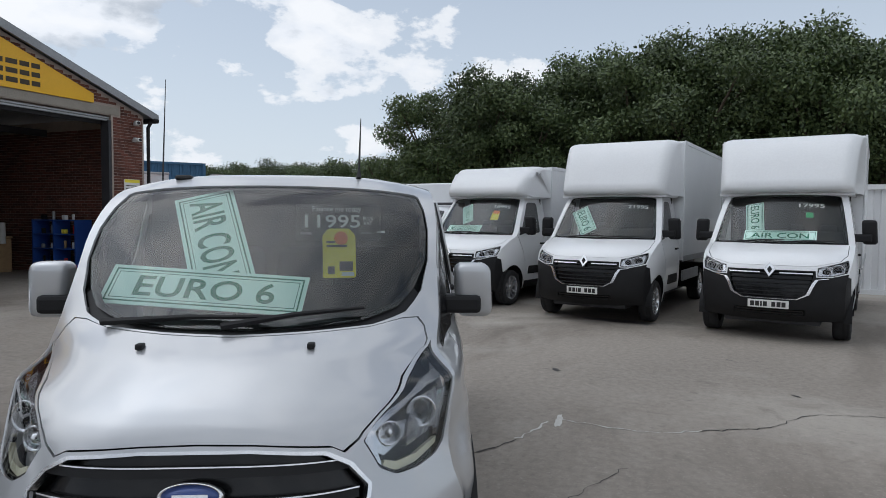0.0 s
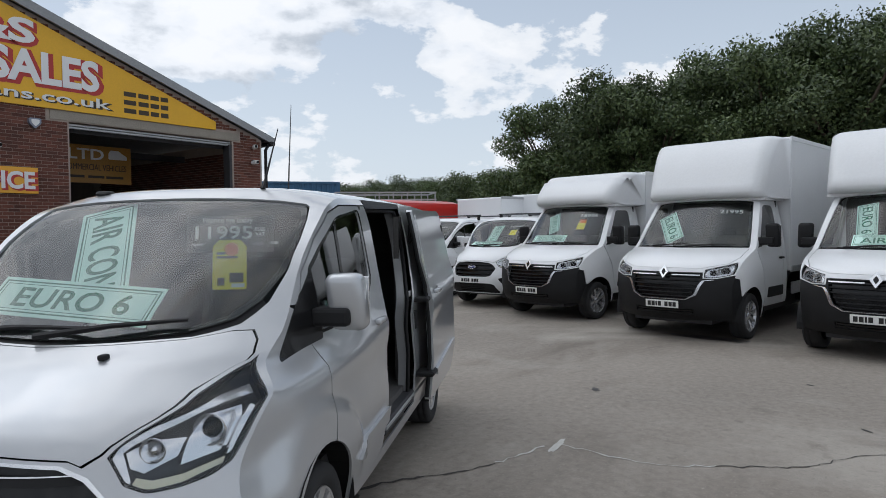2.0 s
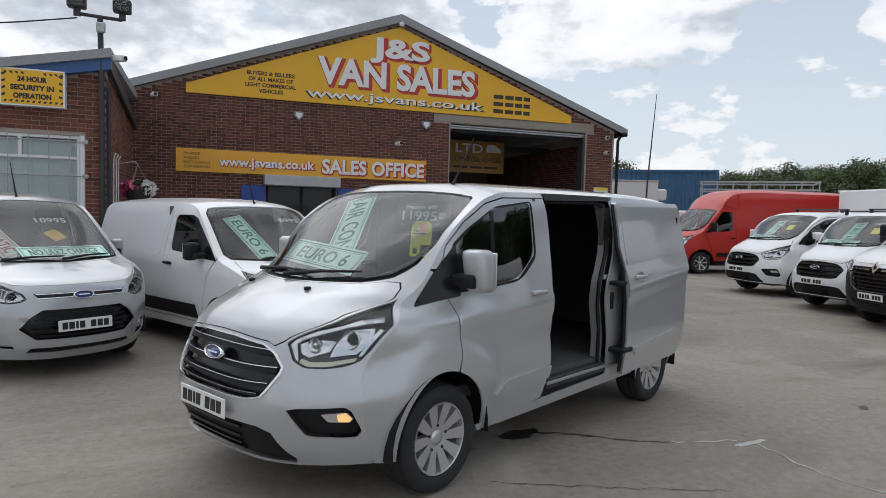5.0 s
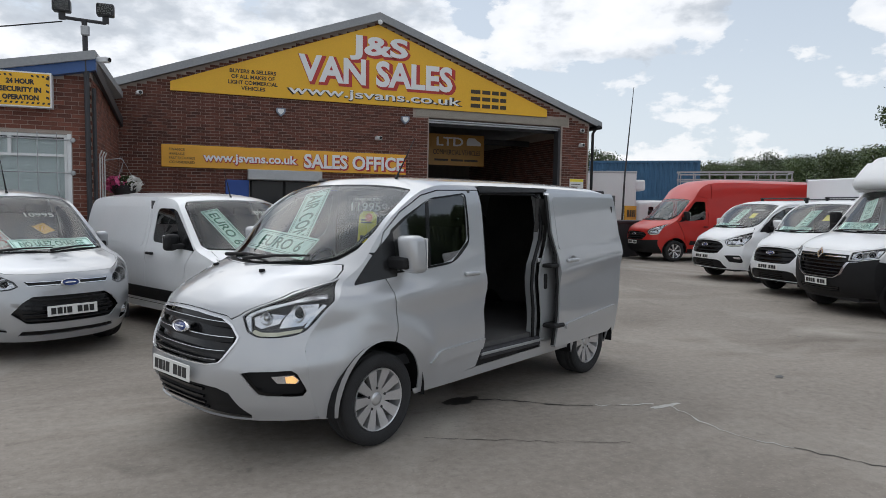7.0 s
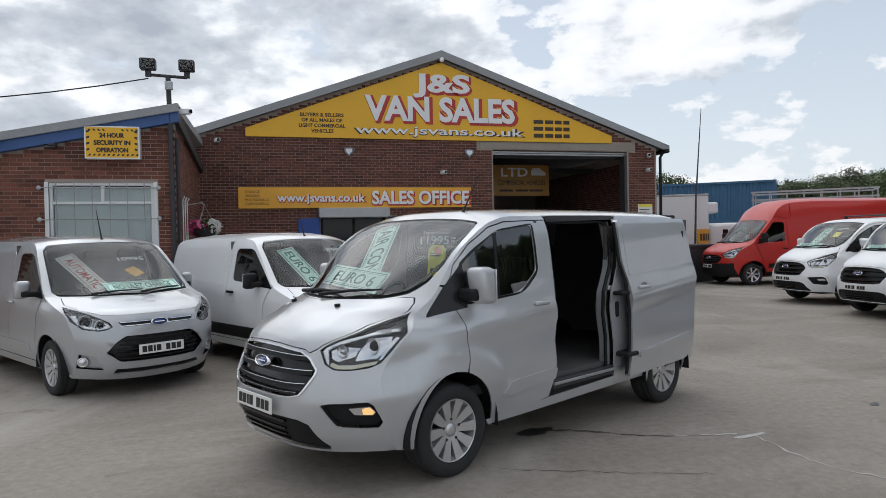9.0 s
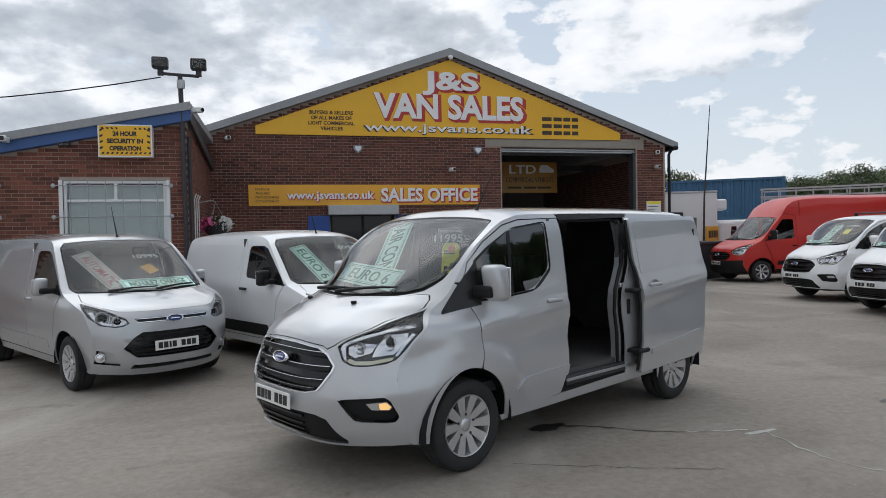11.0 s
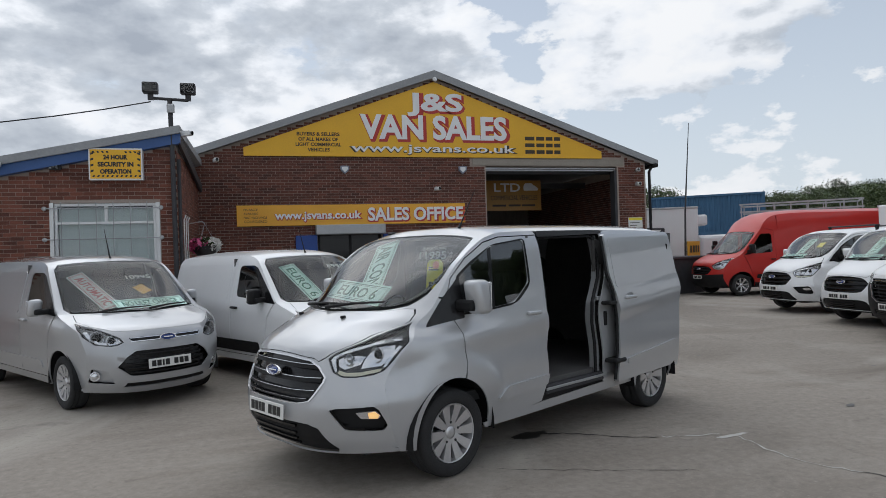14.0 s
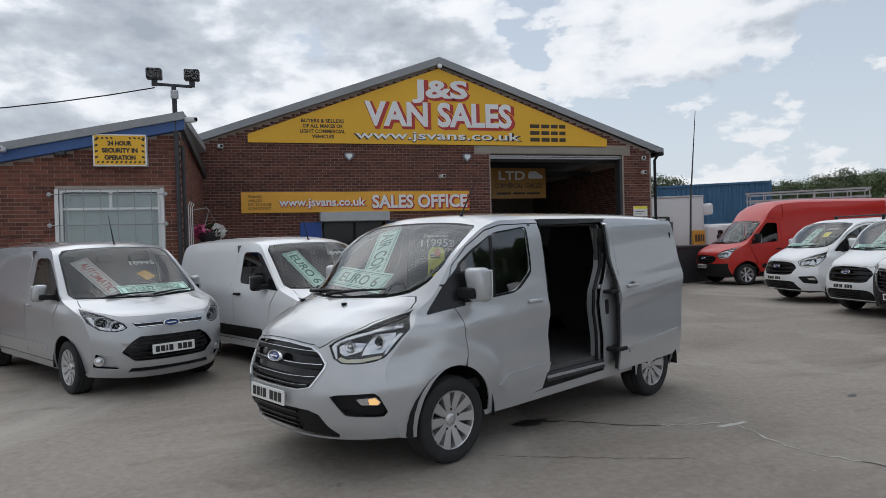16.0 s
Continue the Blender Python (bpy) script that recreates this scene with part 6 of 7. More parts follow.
for nm, z1, th, y0, mt in (("roof_edge", .24, .15, -4.72, "roofing"), ("fascia", .10, .20, -4.66, "blue_board")):
    part(nm, prism_bm([(-14, annex_top(-14) + z1 - th), (-6.35, annex_top(-6.35) + z1 - th), (-6.35, annex_top(-6.35) + z1), (-14, annex_top(-14) + z1)], .18 if nm == "fascia" else 4.7, to=lambda a, b, d: Vector((a, d + y0, b))), M[mt], annex)


def window(x0, x1, z0, z1):
    w = empty("window_1", Matrix.Translation((0, -4.5, DZ)), "white framed window with blind and security grille", "window", kind="structure")
    k = .055
    for a, b in ((x0 - .07, x0), (x1, x1 + .07)):
        part("window_frame", box_bm(a, b, -.022, .05, z0, z1 + .01, .006), M["upvc"], w)
    for a, b, c, d in ((x0, x1, z0, z0 + k), (x0, x1, z1 - k, z1), (x0, x0 + k, z0 + k, z1 - k), (x1 - k, x1, z0 + k, z1 - k), (x0 + k, x1 - k, z1 - .40, z1 - .35), ((x0 + x1) / 2 - .03, (x0 + x1) / 2 + .03, z1 - .35, z1 - k)):
        part("window_frame", box_bm(a, b, .02, .09, c, d, .006), M["upvc"], w)
    part("pane", box_bm(x0 + k, x1 - k, .05, .056, z0 + k, z1 - k), M["lens"], w).visible_shadow = False
    for i in range(int((z1 - z0 - .1) / .05)):
        o = part("blind_slat", box_bm(x0 + k, x1 - k, -.027, .027, -.001, .001), M["blind"], w)
        o.matrix_local = pose(0, .13, z0 + .06 + i * .05, 76)
    for i in range(6):
        x = x0 + (x1 - x0) * (i + .5) / 6
        part("grille_bar", tube_bm([(x, -.09, z0 - .05), (x, -.09, z0 + .35), (x + .03, -.10, z0 + .45), (x, -.09, z0 + .55), (x, -.09, z1 + .02)], .008, 5), M["steel"], w)
    for z in (z0 + .83, z1 - .10):
        part("grille_rail", tube_bm([(x0 - .14, -.07, z), (x1 + .10, -.07, z)], .010, 5), M["steel"], w)
        for x in (x0 - .14, x1 + .10):
            o = part("rail_end", lathe_bm([(.001, .02), (.035, .015), (.045, 0)], 12, axis="z"), M["steel"], w)
            o.matrix_local = pose(x, -.07, z, 90)
    return w


window(*WIN)
window(*WIN2)
sec = tagged(part("security_sign", box_bm(-7.96, -7.03, -4.70, -4.508, 3.48 + DZ, 4.08 + DZ, .004), M["letter_white"]), "yellow and black security notice on the brick wall", "sign")
part("sign_face", box_bm(-7.935, -7.055, -4.704, -4.701, 3.505 + DZ, 4.055 + DZ), M["sign"], sec)
for i, tx in enumerate(("24 HOUR", "SECURITY IN", "OPERATION")):
    lettering(tx, M["bar"], sec, front(-7.495, 3.91 - i * .135, -4.707), (.42, .62, .54)[i], .09, .004, offset=.05)
for i in range(11):
    for z, dz in ((4.025, -.05), (3.535, .05)):
        x = -7.90 + i * .08
        if abs(i - 5) > 1 or z < 3.8:
            part("warning_stripe", prism_bm([(x, z), (x + .035, z), (x + .052, z + dz * .7), (x + .017, z + dz * .7)][:: 1 if dz > 0 else -1], .002, to=lambda a, b, d: Vector((a, -4.707 + d, b + DZ))), M["bar"], sec)
for i in range(4):
    for x, dx in ((-7.925, .05), (-7.065, -.05)):
        z = 3.62 + i * .11
        part("warning_stripe", prism_bm([(x, z), (x + dx, z + .02), (x + dx, z + .055), (x, z + .04)][:: 1 if dx > 0 else -1], .002, to=lambda a, b, d: Vector((a, -4.707 + d, b + DZ))), M["bar"], sec)

# ---------------------------------------------------------------- trees


def tree_meshes(seed, height, spread, leaves, size):
    rng = random.Random(seed)
    bm = bmesh.new()
    tips = []
    trunk_top = height * .35
    tube_bm([(0, 0, -.3), (rng.uniform(-.1, .1), rng.uniform(-.1, .1), trunk_top * .5), (rng.uniform(-.2, .2), 0, trunk_top), (0, 0, height * .75)], [.22, .19, .15, .05], 7, bm)
    for i in range(11):
        a = i * 2.4 + rng.uniform(-.4, .4)
        z0 = trunk_top * rng.uniform(.5, 1.2)
        r = spread * rng.uniform(.55, .95)
        z1 = height * rng.uniform(.45, .9)
        mid = (math.cos(a) * r * .45, math.sin(a) * r * .45, z0 + (z1 - z0) * .6)
        end = (math.cos(a) * r, math.sin(a) * r, z1)
        tube_bm([(0, 0, z0), mid, end], [.09, .06, .02], 5, bm)
        tips += [mid, end]
    for k in range(26):
        a, q = rng.uniform(0, math.tau), rng.random() ** .5
        zz = height * rng.uniform(.22, .97)
        r = spread * q * math.sin(math.pi * min(1, max(.12, 1.08 - zz / height * .95))) ** .6
        tips.append((math.cos(a) * r, math.sin(a) * r, zz))
    wood = bpy.data.meshes.new("trunk")
    bm.to_mesh(wood)
    bm.free()
    wood.materials.append(M["bark"])
    r2 = np.random.RandomState(seed)
    vs, fs = [], []
    for k in range(leaves):
        cx, cy, cz = tips[r2.randint(len(tips))]
        d = r2.normal(size=3)
        d /= np.linalg.norm(d)
        rr = spread * .34 * r2.uniform(.45, 1.0) * r2.uniform(.7, 1.15)
        p = np.array((cx, cy, cz)) + d * rr * np.array((1, 1, .75))
        u = r2.normal(size=3)
        u /= np.linalg.norm(u)
        w = np.cross(u, d + r2.normal(size=3) * .5)
        w /= np.linalg.norm(w) + 1e-6
        s = size * r2.uniform(.6, 1.3)
        b = len(vs)
        vs += [tuple(p - u * s), tuple(p + w * s * .5), tuple(p + u * s), tuple(p - w * s * .5)]
        fs.append((b, b + 1, b + 2, b + 3))
    me = bpy.data.meshes.new("crown")
    me.from_pydata(vs, [], fs)
    return wood, me


TREES = [tree_meshes(s, h, sp, n, q) for s, h, sp, n, q in ((1, 7.6, 2.6, 34000, .075), (2, 8.2, 2.9, 38000, .075), (3, 4.2, 1.9, 26000, .055))]


def tree(x, y, k, scale, turn, dark=False):
    wood, crown = TREES[k]
    t = empty("tree", Matrix.Translation((x, y, ground_z(x, y))) @ Matrix.Rotation(turn, 4, "Z") @ Matrix.Scale(scale, 4), "broad leafy green tree behind the parked vans", "tree", "row of trees")
    link("trunk", wood, None, t)
    c = link("crown", crown, None, t)
    if not crown.materials:
        crown.materials.append(M["leaf"])
    return t


rng = random.Random(11)
for i in range(13):
    tree(21.6 + rng.uniform(-.6, 1.0) + i * .12, -2.1 - i * 2.2, i % 2, rng.uniform(.93, 1.04) + .016 * i, rng.uniform(0, 6.28))
for i in range(12):
    tree(25.6 + rng.uniform(-.8, 1.2), -3.6 - i * 2.4, (i + 1) % 2, rng.uniform(1.02, 1.14) + .016 * i, rng.uniform(0, 6.28))
for i in range(23):
    tree(21.6 + i * .75 + rng.uniform(-.8, .8), -1.2 + i * 1.55, 2, rng.uniform(1.0, 1.25), rng.uniform(0, 6.28))
tree(20.2, 21.5, 2, 1.35, 1.0)

# ---------------------------------------------------------------- cards in the other vans
glass_cards(lutons[0], CAB, [(-.30, 8.15, -62, .52, .24, "EURO 6", "green", "mint"), (-.18, 7.42, 0, .84, .17, "NO CAZ CHARGE", "green", "mint"), (.55, 8.45, 0, .34, .075, "18995", "white_card", ""), (.45, 8.0, 0, .16, .20, "", "yellow_tag", ""), (.45, 8.2, 0, .14, .08, "", "orange", "")])
glass_cards(lutons[1], CAB, [(-.42, 7.9, -55, .66, .30, "EURO 6", "green", "mint"), (.58, 8.45, 0, .34, .075, "21995", "white_card", "")])
glass_cards(lutons[2], CAB, [(-.40, 8.1, -78, .60, .26, "EURO 6", "green", "mint"), (.02, 7.42, 0, .98, .20, "AIR CON", "green", "mint"), (.45, 8.48, 0, .34, .075, "17995", "white_card", ""), (.42, 8.15, 0, .10, .10, "", "green_spot", "")])
for v in (mid_white_a, mid_white_b):
    glass_cards(v, MID, [(-.12, 8.05, -80, .62, .26, "EURO 6", "green", "mint"), (-.12, 7.32, 0, .80, .17, "NO CAZ CHARGE", "green", "mint"), (.45, 8.4, 0, .30, .068, "10995", "white_card", ""), (.46, 8.0, 0, .16, .20, "", "yellow_tag", "")])
    for y in (1.35, 2.75):
        bar = part("roof_bar", tube_bm([(-.80, y, 2.03), (.80, y, 2.03)], .018, 8), M["dark_steel"], v, "dark roof bar")
        for x in (-.74, .74):
            part("bar_foot", box_bm(x - .035, x + .035, y - .03, y + .03, 1.90, 2.045, .012), M["black"], bar)
glass_cards(compact, COMPACT, [(-.50, 7.98, -64, .80, .22, "AUTOMATIC", "redprint", "white_card"), (.20, 7.42, 0, .94, .20, "NO ULEZ CHARGE", "green", "mint"), (.26, 8.32, 0, .34, .075, "10995", "white_card", ""), (.22, 7.92, 25, .17, .17, "", "tag_orange", "")])
glass_cards(compact_white, COMPACT, [(-.45, 7.98, -74, .84, .25, "EURO 6", "green", "mint"), (.42, 8.45, 0, .34, .075, "8995", "white_card", "")])
for v in (compact, compact_white):
    p0 = COMPACT.at(0, 9.6)
    part("aerial", tube_bm([p0, p0 + Vector((0, .02, .03)), p0 + Vector((0, .17, .40))], [.018, .010, .003], 6), M["black"], v)
    for t in (-.45, -.15, .15, .45):
        part("roof_rib", panel_bm(COMPACT.chart(strip_poly([(t, 10.3), (t, 13.2)], .035)), [], (COMPACT_SHORT if v is compact_white else COMPACT).top, .12, .006, .005), M["white" if v is compact_white else "silver_dark"], v)
part("upper_grille", panel_bm(COMPACT.chart(rounded([(-.47, 3.96), (.47, 3.96), (.52, 4.36), (-.52, 4.36)], .03)), [], COMPACT.top, .06, .004, .003), M["gloss_black"], compact)
for s in (4.01, 4.30):
    part("grille_trim", panel_bm(COMPACT.chart(strip_poly([(-.50, s), (.50, s)], .06)), [], COMPACT.top, .06, .004, .008), M["chrome"], compact)
for v in lutons:
    line = [(-.76, 3.66), (-.62, 3.58), (-.585, 3.3), (-.52, 2.5), (-.38, 2.12), (.38, 2.12), (.52, 2.5), (.585, 3.3), (.62, 3.58), (.76, 3.66)]
    part("grille_trim", panel_bm(CAB.chart(strip_poly(line, .045)), [], CAB.top, .05, .012, .012), M["chrome"], v, "bright trim round the grille")
    for f in (1, -1):
        part("badge_trim", panel_bm(CAB.chart(strip_poly([(.13, 4.0), (.56, 4.0)], .09), f), [], CAB.top, .05, .008, .010), M["chrome"], v)

# ---------------------------------------------------------------- cracks and stains in the yard


def ground_mark(name, outline, mat, label, lift=.004):
    bm = bmesh.new()
    vs = [bm.verts.new((x, y, ground_z(x, y) + lift)) for x, y in outline]
    bmesh.ops.triangle_fill(bm, edges=[bm.edges.new((vs[i], vs[(i + 1) % len(vs)])) for i in range(len(vs))], use_beauty=True)
    for f in bm.faces:
        if f.normal.z < 0:
            f.normal_flip()
    return tagged(part(name, bm, M[mat], ground), label, "", kind="structure")


def wander(points, step, amp, seed):
    r = random.Random(seed)
    out = []
    for x, y in dense(points, step, closed=False):
        out.append((x + r.uniform(-amp, amp), y + r.uniform(-amp, amp)))
    return out


def blob(cx, cy, rx, ry, turn, seed, n=28):
    r = random.Random(seed)
    k = [r.uniform(.45, 1.3) for _ in range(n)]
    k = [(k[i - 1] + k[i] * 2 + k[(i + 1) % n]) / 4 for i in range(n)]
    c, s = math.cos(turn), math.sin(turn)
    return [(cx + c * rx * k[i] * math.cos(i * math.tau / n) - s * ry * k[i] * math.sin(i * math.tau / n), cy + s * rx * k[i] * math.cos(i * math.tau / n) + c * ry * k[i] * math.sin(i * math.tau / n)) for i in range(n)]


def crack(points, widths, seed, mat, label):
    line = wander(points, .06, .022, seed)
    r = random.Random(seed)
    w = [widths[0] + (widths[1] - widths[0]) * i / len(line) for i in range(len(line))]
    ground_mark("ground_crack", strip_poly(line, [k * r.uniform(.3, 1.6) for k in w]), mat, label)


crack([(-2.40, -12.60), (-2.14, -12.68), (-1.98, -12.80), (-1.77, -12.95), (-1.45, -13.08)], (.035, .012), 1, "crack", "dark crack in the concrete")
crack([(-1.45, -13.08), (-1.2, -13.14), (-.94, -13.20)], (.012, .022), 2, "chalk", "pale filled crack in the concrete")
ground_mark("filler_patch", blob(-.84, -13.27, .20, .035, .15, 3), "chalk", "pale filler patch on the concrete")
crack([(-.80, -13.26), (-.83, -13.48), (-.86, -13.78), (-.84, -14.05), (-.64, -14.40)], (.018, .010), 4, "chalk", "pale filled crack in the concrete")
crack([(-3.12, -13.38), (-2.46, -13.66), (-1.69, -13.94)], (.008, .006), 9, "crack", "fine dark joint in the concrete")
crack([(-.64, -14.40), (-.3, -14.9), (.3, -15.3), (.5, -16.0)], (.012, .006), 5, "crack", "dark crack in the concrete")
ground_mark("oil_patch", blob(-2.52, -12.60, .20, .10, .35, 6), "wet", "dark oil patch on the concrete")
ground_mark("oil_patch", blob(4.9, -12.85, .75, .22, 1.35, 7), "wet", "dark oil patch under the box van")
ground_mark("oil_patch", blob(.98, -12.80, .10, .045, .6, 8), "wet", "small dark spot on the concrete")
for i, (x, y) in enumerate(((1.6, -9.5), (2.4, -14.6), (-.2, -10.4), (3.1, -11.2), (.9, -15.2), (1.2, -7.0))):
    ground_mark("oil_patch", blob(x, y, .045 + .015 * (i % 3), .016, i, 20 + i), "wet", "small dark spot on the concrete")

# ---------------------------------------------------------------- fittings on the two buildings
ltd = tagged(part("inner_sign", box_bm(1.4, 4.74, 3.36, 3.40, 3.12, 4.18, .004), M["shaded_sign"]), "amber company sign hung inside the bay", "sign")
lettering("LTD", M["letter_white"], ltd, face_matrix((3.46, 3.355, 3.93), (1, 0, 0), (0, 0, 1)), .98, .30, .01, offset=.02)
lettering("COMMERCIAL VEHICLES", M["letter_dark"], ltd, face_matrix((3.72, 3.355, 3.57), (1, 0, 0), (0, 0, 1)), 1.75, .17, .01)
bars(M["letter_dark"], ltd, face_matrix((3.5, 3.358, 3.30), (1, 0, 0), (0, 0, 1)), [(-.6, -.1), (.0, .45), (.5, 1.0)], .07, .006)
part("van_shape", prism_bm(rounded([(4.08, 3.82), (4.62, 3.82), (4.62, 3.92), (4.48, 4.0), (4.38, 4.08), (4.14, 4.08), (4.08, 3.98)], .03), .01, to=lambda a, b, d: Vector((a, 3.35 + d, b))), M["letter_white"], ltd)
part("sign_beam", box_bm(1.35, 6.53, 3.42, 3.54, 4.10, 4.28), M["dark_steel"], shed)
part("door_rail", box_bm(1.5, 5.85, .32, .40, 4.22, 4.32), M["dark_steel"], shed)
for z in (4.36, 4.30):
    part("shutter_slat", box_bm(1.53, 5.82, .06, .11, z - .02, z + .03, .01), M["steel"], shed)
part("door_jamb", box_bm(5.74, 5.82, .0, .28, .06, 4.30), M["dark_steel"], shed)

shelf = empty("shelving_unit", Matrix.Translation((5.9, 1.5, .0)), "blue steel shelving with oddments inside the bay", "shelf")
for y in (0, .85, 1.7):
    part("upright", box_bm(-.02, .48, y - .02, y + .02, -.05, 1.55), M["blue_box"], shelf)
for z in (.35, .75, 1.15, 1.53):
    part("shelf_board", box_bm(-.02, .48, 0, 1.7, z - .015, z + .015), M["blue_box"], shelf)
r5 = random.Random(5)
for i in range(16):
    z = (.365, .765, 1.165, 1.545)[i % 4]
    y, h, w = .08 + (i // 4) * .42 + r5.uniform(0, .1), r5.uniform(.10, .24), r5.uniform(.05, .12)
    mt = ("yellow_tag", "white_card", "steel", "redprint", "timber", "black")[r5.randrange(6)]
    tagged(part("oil_can" if h > .16 else "small_box", box_bm(5.98, 5.98 + w, 1.5 + y, 1.5 + y + w, z, z + h, .012), M[mt]), "small workshop container on the blue shelving", "container", "workshop oddments")
for x, y, w, h, mt, nm, lab in ((3.6, 6.0, .9, 1.0, "blue_box", "storage_bin", "dark blue plastic storage bin"), (4.7, 5.2, .8, .95, "blue_box", "storage_bin", "dark blue plastic storage bin"), (5.5, 4.4, .6, 1.0, "timber", "cardboard_box", "tall brown cardboard box")):
    b = tagged(part(nm, box_bm(x, x + w, y, y + w, .0, h, .03), M[mt]), lab, "bin" if mt == "blue_box" else "box")
    part("lid", box_bm(x - .02, x + w + .02, y - .02, y + w + .02, h, h + .04, .01), M[mt], b)
tagged(part("cloth", panel_bm([(4.1, .85), (4.75, .85), (4.72, 1.45), (4.15, 1.45)], [], lambda a, b, o: Vector((5.72 + .04 * math.sin(a * 20) + o, a, b)), .06, .006), M["white_card"]), "white cloth hung by the shelving", "cloth")

for x in (-2.615, .79):
    a = tagged(part("alarm_box", prism_bm(rounded([(x - .12, 4.40 + DZ), (x + .12, 4.40 + DZ), (x + .12, 4.29 + DZ), (x, 4.17 + DZ), (x - .12, 4.29 + DZ)], .03), .09, to=lambda a, b, d: Vector((a, -.1 + d, b))), M["alarm"]), "grey-blue alarm box fixed to the brick wall", "alarm")
    part("alarm_face", prism_bm(rounded([(x - .08, 4.37 + DZ), (x + .08, 4.37 + DZ), (x + .08, 4.30 + DZ), (x, 4.22 + DZ), (x - .08, 4.30 + DZ)], .02), .01, to=lambda a, b, d: Vector((a, -.11 + d, b))), M["upvc"], a)


def wall_camera(x, y, z, turn=0):
    c = empty("security_camera", pose(x, y, z, 0, 0, turn), "white security camera fixed to the wall", "camera", "security cameras")
    part("housing", box_bm(-.06, .06, -.30, -.04, -.05, .05, .02, seg=2), M["upvc"], c, smooth=True)
    part("bracket", tube_bm([(0, .0, .06), (0, -.10, .06), (0, -.14, .03)], .02, 6), M["steel"], c)
    part("lens_ring", lathe_bm([(.001, 0), (.035, 0), (.04, .02)], 12, axis="z"), M["gloss_black"], c).matrix_local = Matrix.Translation((0, -.305, 0)) @ Matrix.Rotation(radians(90), 4, "X")
    return c


def floodlight(x, y, z, w, mat="upvc"):
    c = empty("floodlight", pose(x, y, z), "small floodlight fixed to the wall", "lamp", "wall lamps")
    part("lamp_body", box_bm(-w / 2, w / 2, -.14, -.03, -.06, .07, .02), M[mat], c)
    part("lamp_glass", box_bm(-w * .4, w * .4, -.148, -.14, -.045, .055), M["lens"], c)
    part("lamp_arm", box_bm(-.02, .02, -.05, .0, -.03, .03), M["dark_steel"], c)


wall_camera(6.55, 0, 4.30 + DZ, -25)
wall_camera(6.50, 0, 3.86 + DZ, -10)
wall_camera(-.03, 0, 3.74 + DZ, 10)
wall_camera(-6.03, 0, 4.52 + DZ, 15)
wall_camera(-6.40, -4.5, 4.40 + DZ, 60)
floodlight(-8.55, -4.5, 3.74 + DZ, .2, "dark_steel")
wall_camera(-9.45, -4.66, 3.76 + DZ, 5)
warn = tagged(part("warning_sign", box_bm(6.17, 6.66, -.03, -.008, 2.50 + DZ, 2.83 + DZ, .003), M["white_card"]), "yellow and white warning notice by the bay", "sign")
part("sign_head", box_bm(6.18, 6.65, -.034, -.031, 2.74 + DZ, 2.82 + DZ), M["yellow_tag"], warn)
bars(M["letter_dark"], warn, face_matrix((6.38, -.031, 2.66 + DZ), (1, 0, 0), (0, 0, 1)), [(-.17, .17)], .02)
bars(M["letter_dark"], warn, face_matrix((6.36, -.031, 2.58 + DZ), (1, 0, 0), (0, 0, 1)), [(-.15, .10)], .02)
for x0, x1, y0 in ((-4.0, -3.42, -.09), (-1.60, -1.05, -.09)):
    d = tagged(part("door_leaf", box_bm(x0, x1, y0, y0 + .06, 0, 2.30, .01), M["blue_box"]), "bright blue door leaf folded open", "door", "office doors")
    part("door_handle", box_bm(x1 - .12, x1 - .06, y0 - .05, y0, 1.0, 1.12, .01), M["steel"], d)
# plain black sheet: the shade inside the entrance is put into its colour
inner = tagged(part("office_door", box_bm(-3.40, -1.62, .2, .25, 0, 2.30), M["gloss_black"]), "office entrance closed by a black sheet for its shaded interior", "door")
for x in (-3.40, -2.53, -1.70):
    part("door_frame", box_bm(x, x + .07, .17, .20, 0, 2.30), M["black"], inner)
part("downpipe", tube_bm([(6.93, -.06, -.2), (6.93, -.06, 4.25), (7.02, -.1, 4.42)], .045, 8), M["black"], shed)
part("gutter", box_bm(6.98, 7.16, -.25, 22, 4.38, 4.50, .03), M["black"], shed)
part("ridge_lamp", lathe_bm([(.001, .05), (.06, .03), (.07, 0)], 12, axis="z"), M["upvc"], shed).matrix_local = Matrix.Translation((0, -.22, 6.86)) @ Matrix.Rotation(radians(90), 4, "X")

# hazard chevrons round the security notice
for i in range(14):
    for z in (3.525, 4.035):
        x = -7.92 + i * .0635
        part("chevron", prism_bm([(x, z - .02), (x + .03, z - .02), (x + .052, z + .02), (x + .022, z + .02)], .002, to=lambda a, b, d: Vector((a, -4.547 + d, b + DZ))), M["letter_dark"], sec)
for i in range(7):
    for x in (-7.915, -7.075):
        z = 3.57 + i * .063
        part("chevron", prism_bm([(x - .018, z), (x + .018, z + .022), (x + .018, z + .052), (x - .018, z + .03)], .002, to=lambda a, b, d: Vector((a, -4.547 + d, b + DZ))), M["letter_dark"], sec)

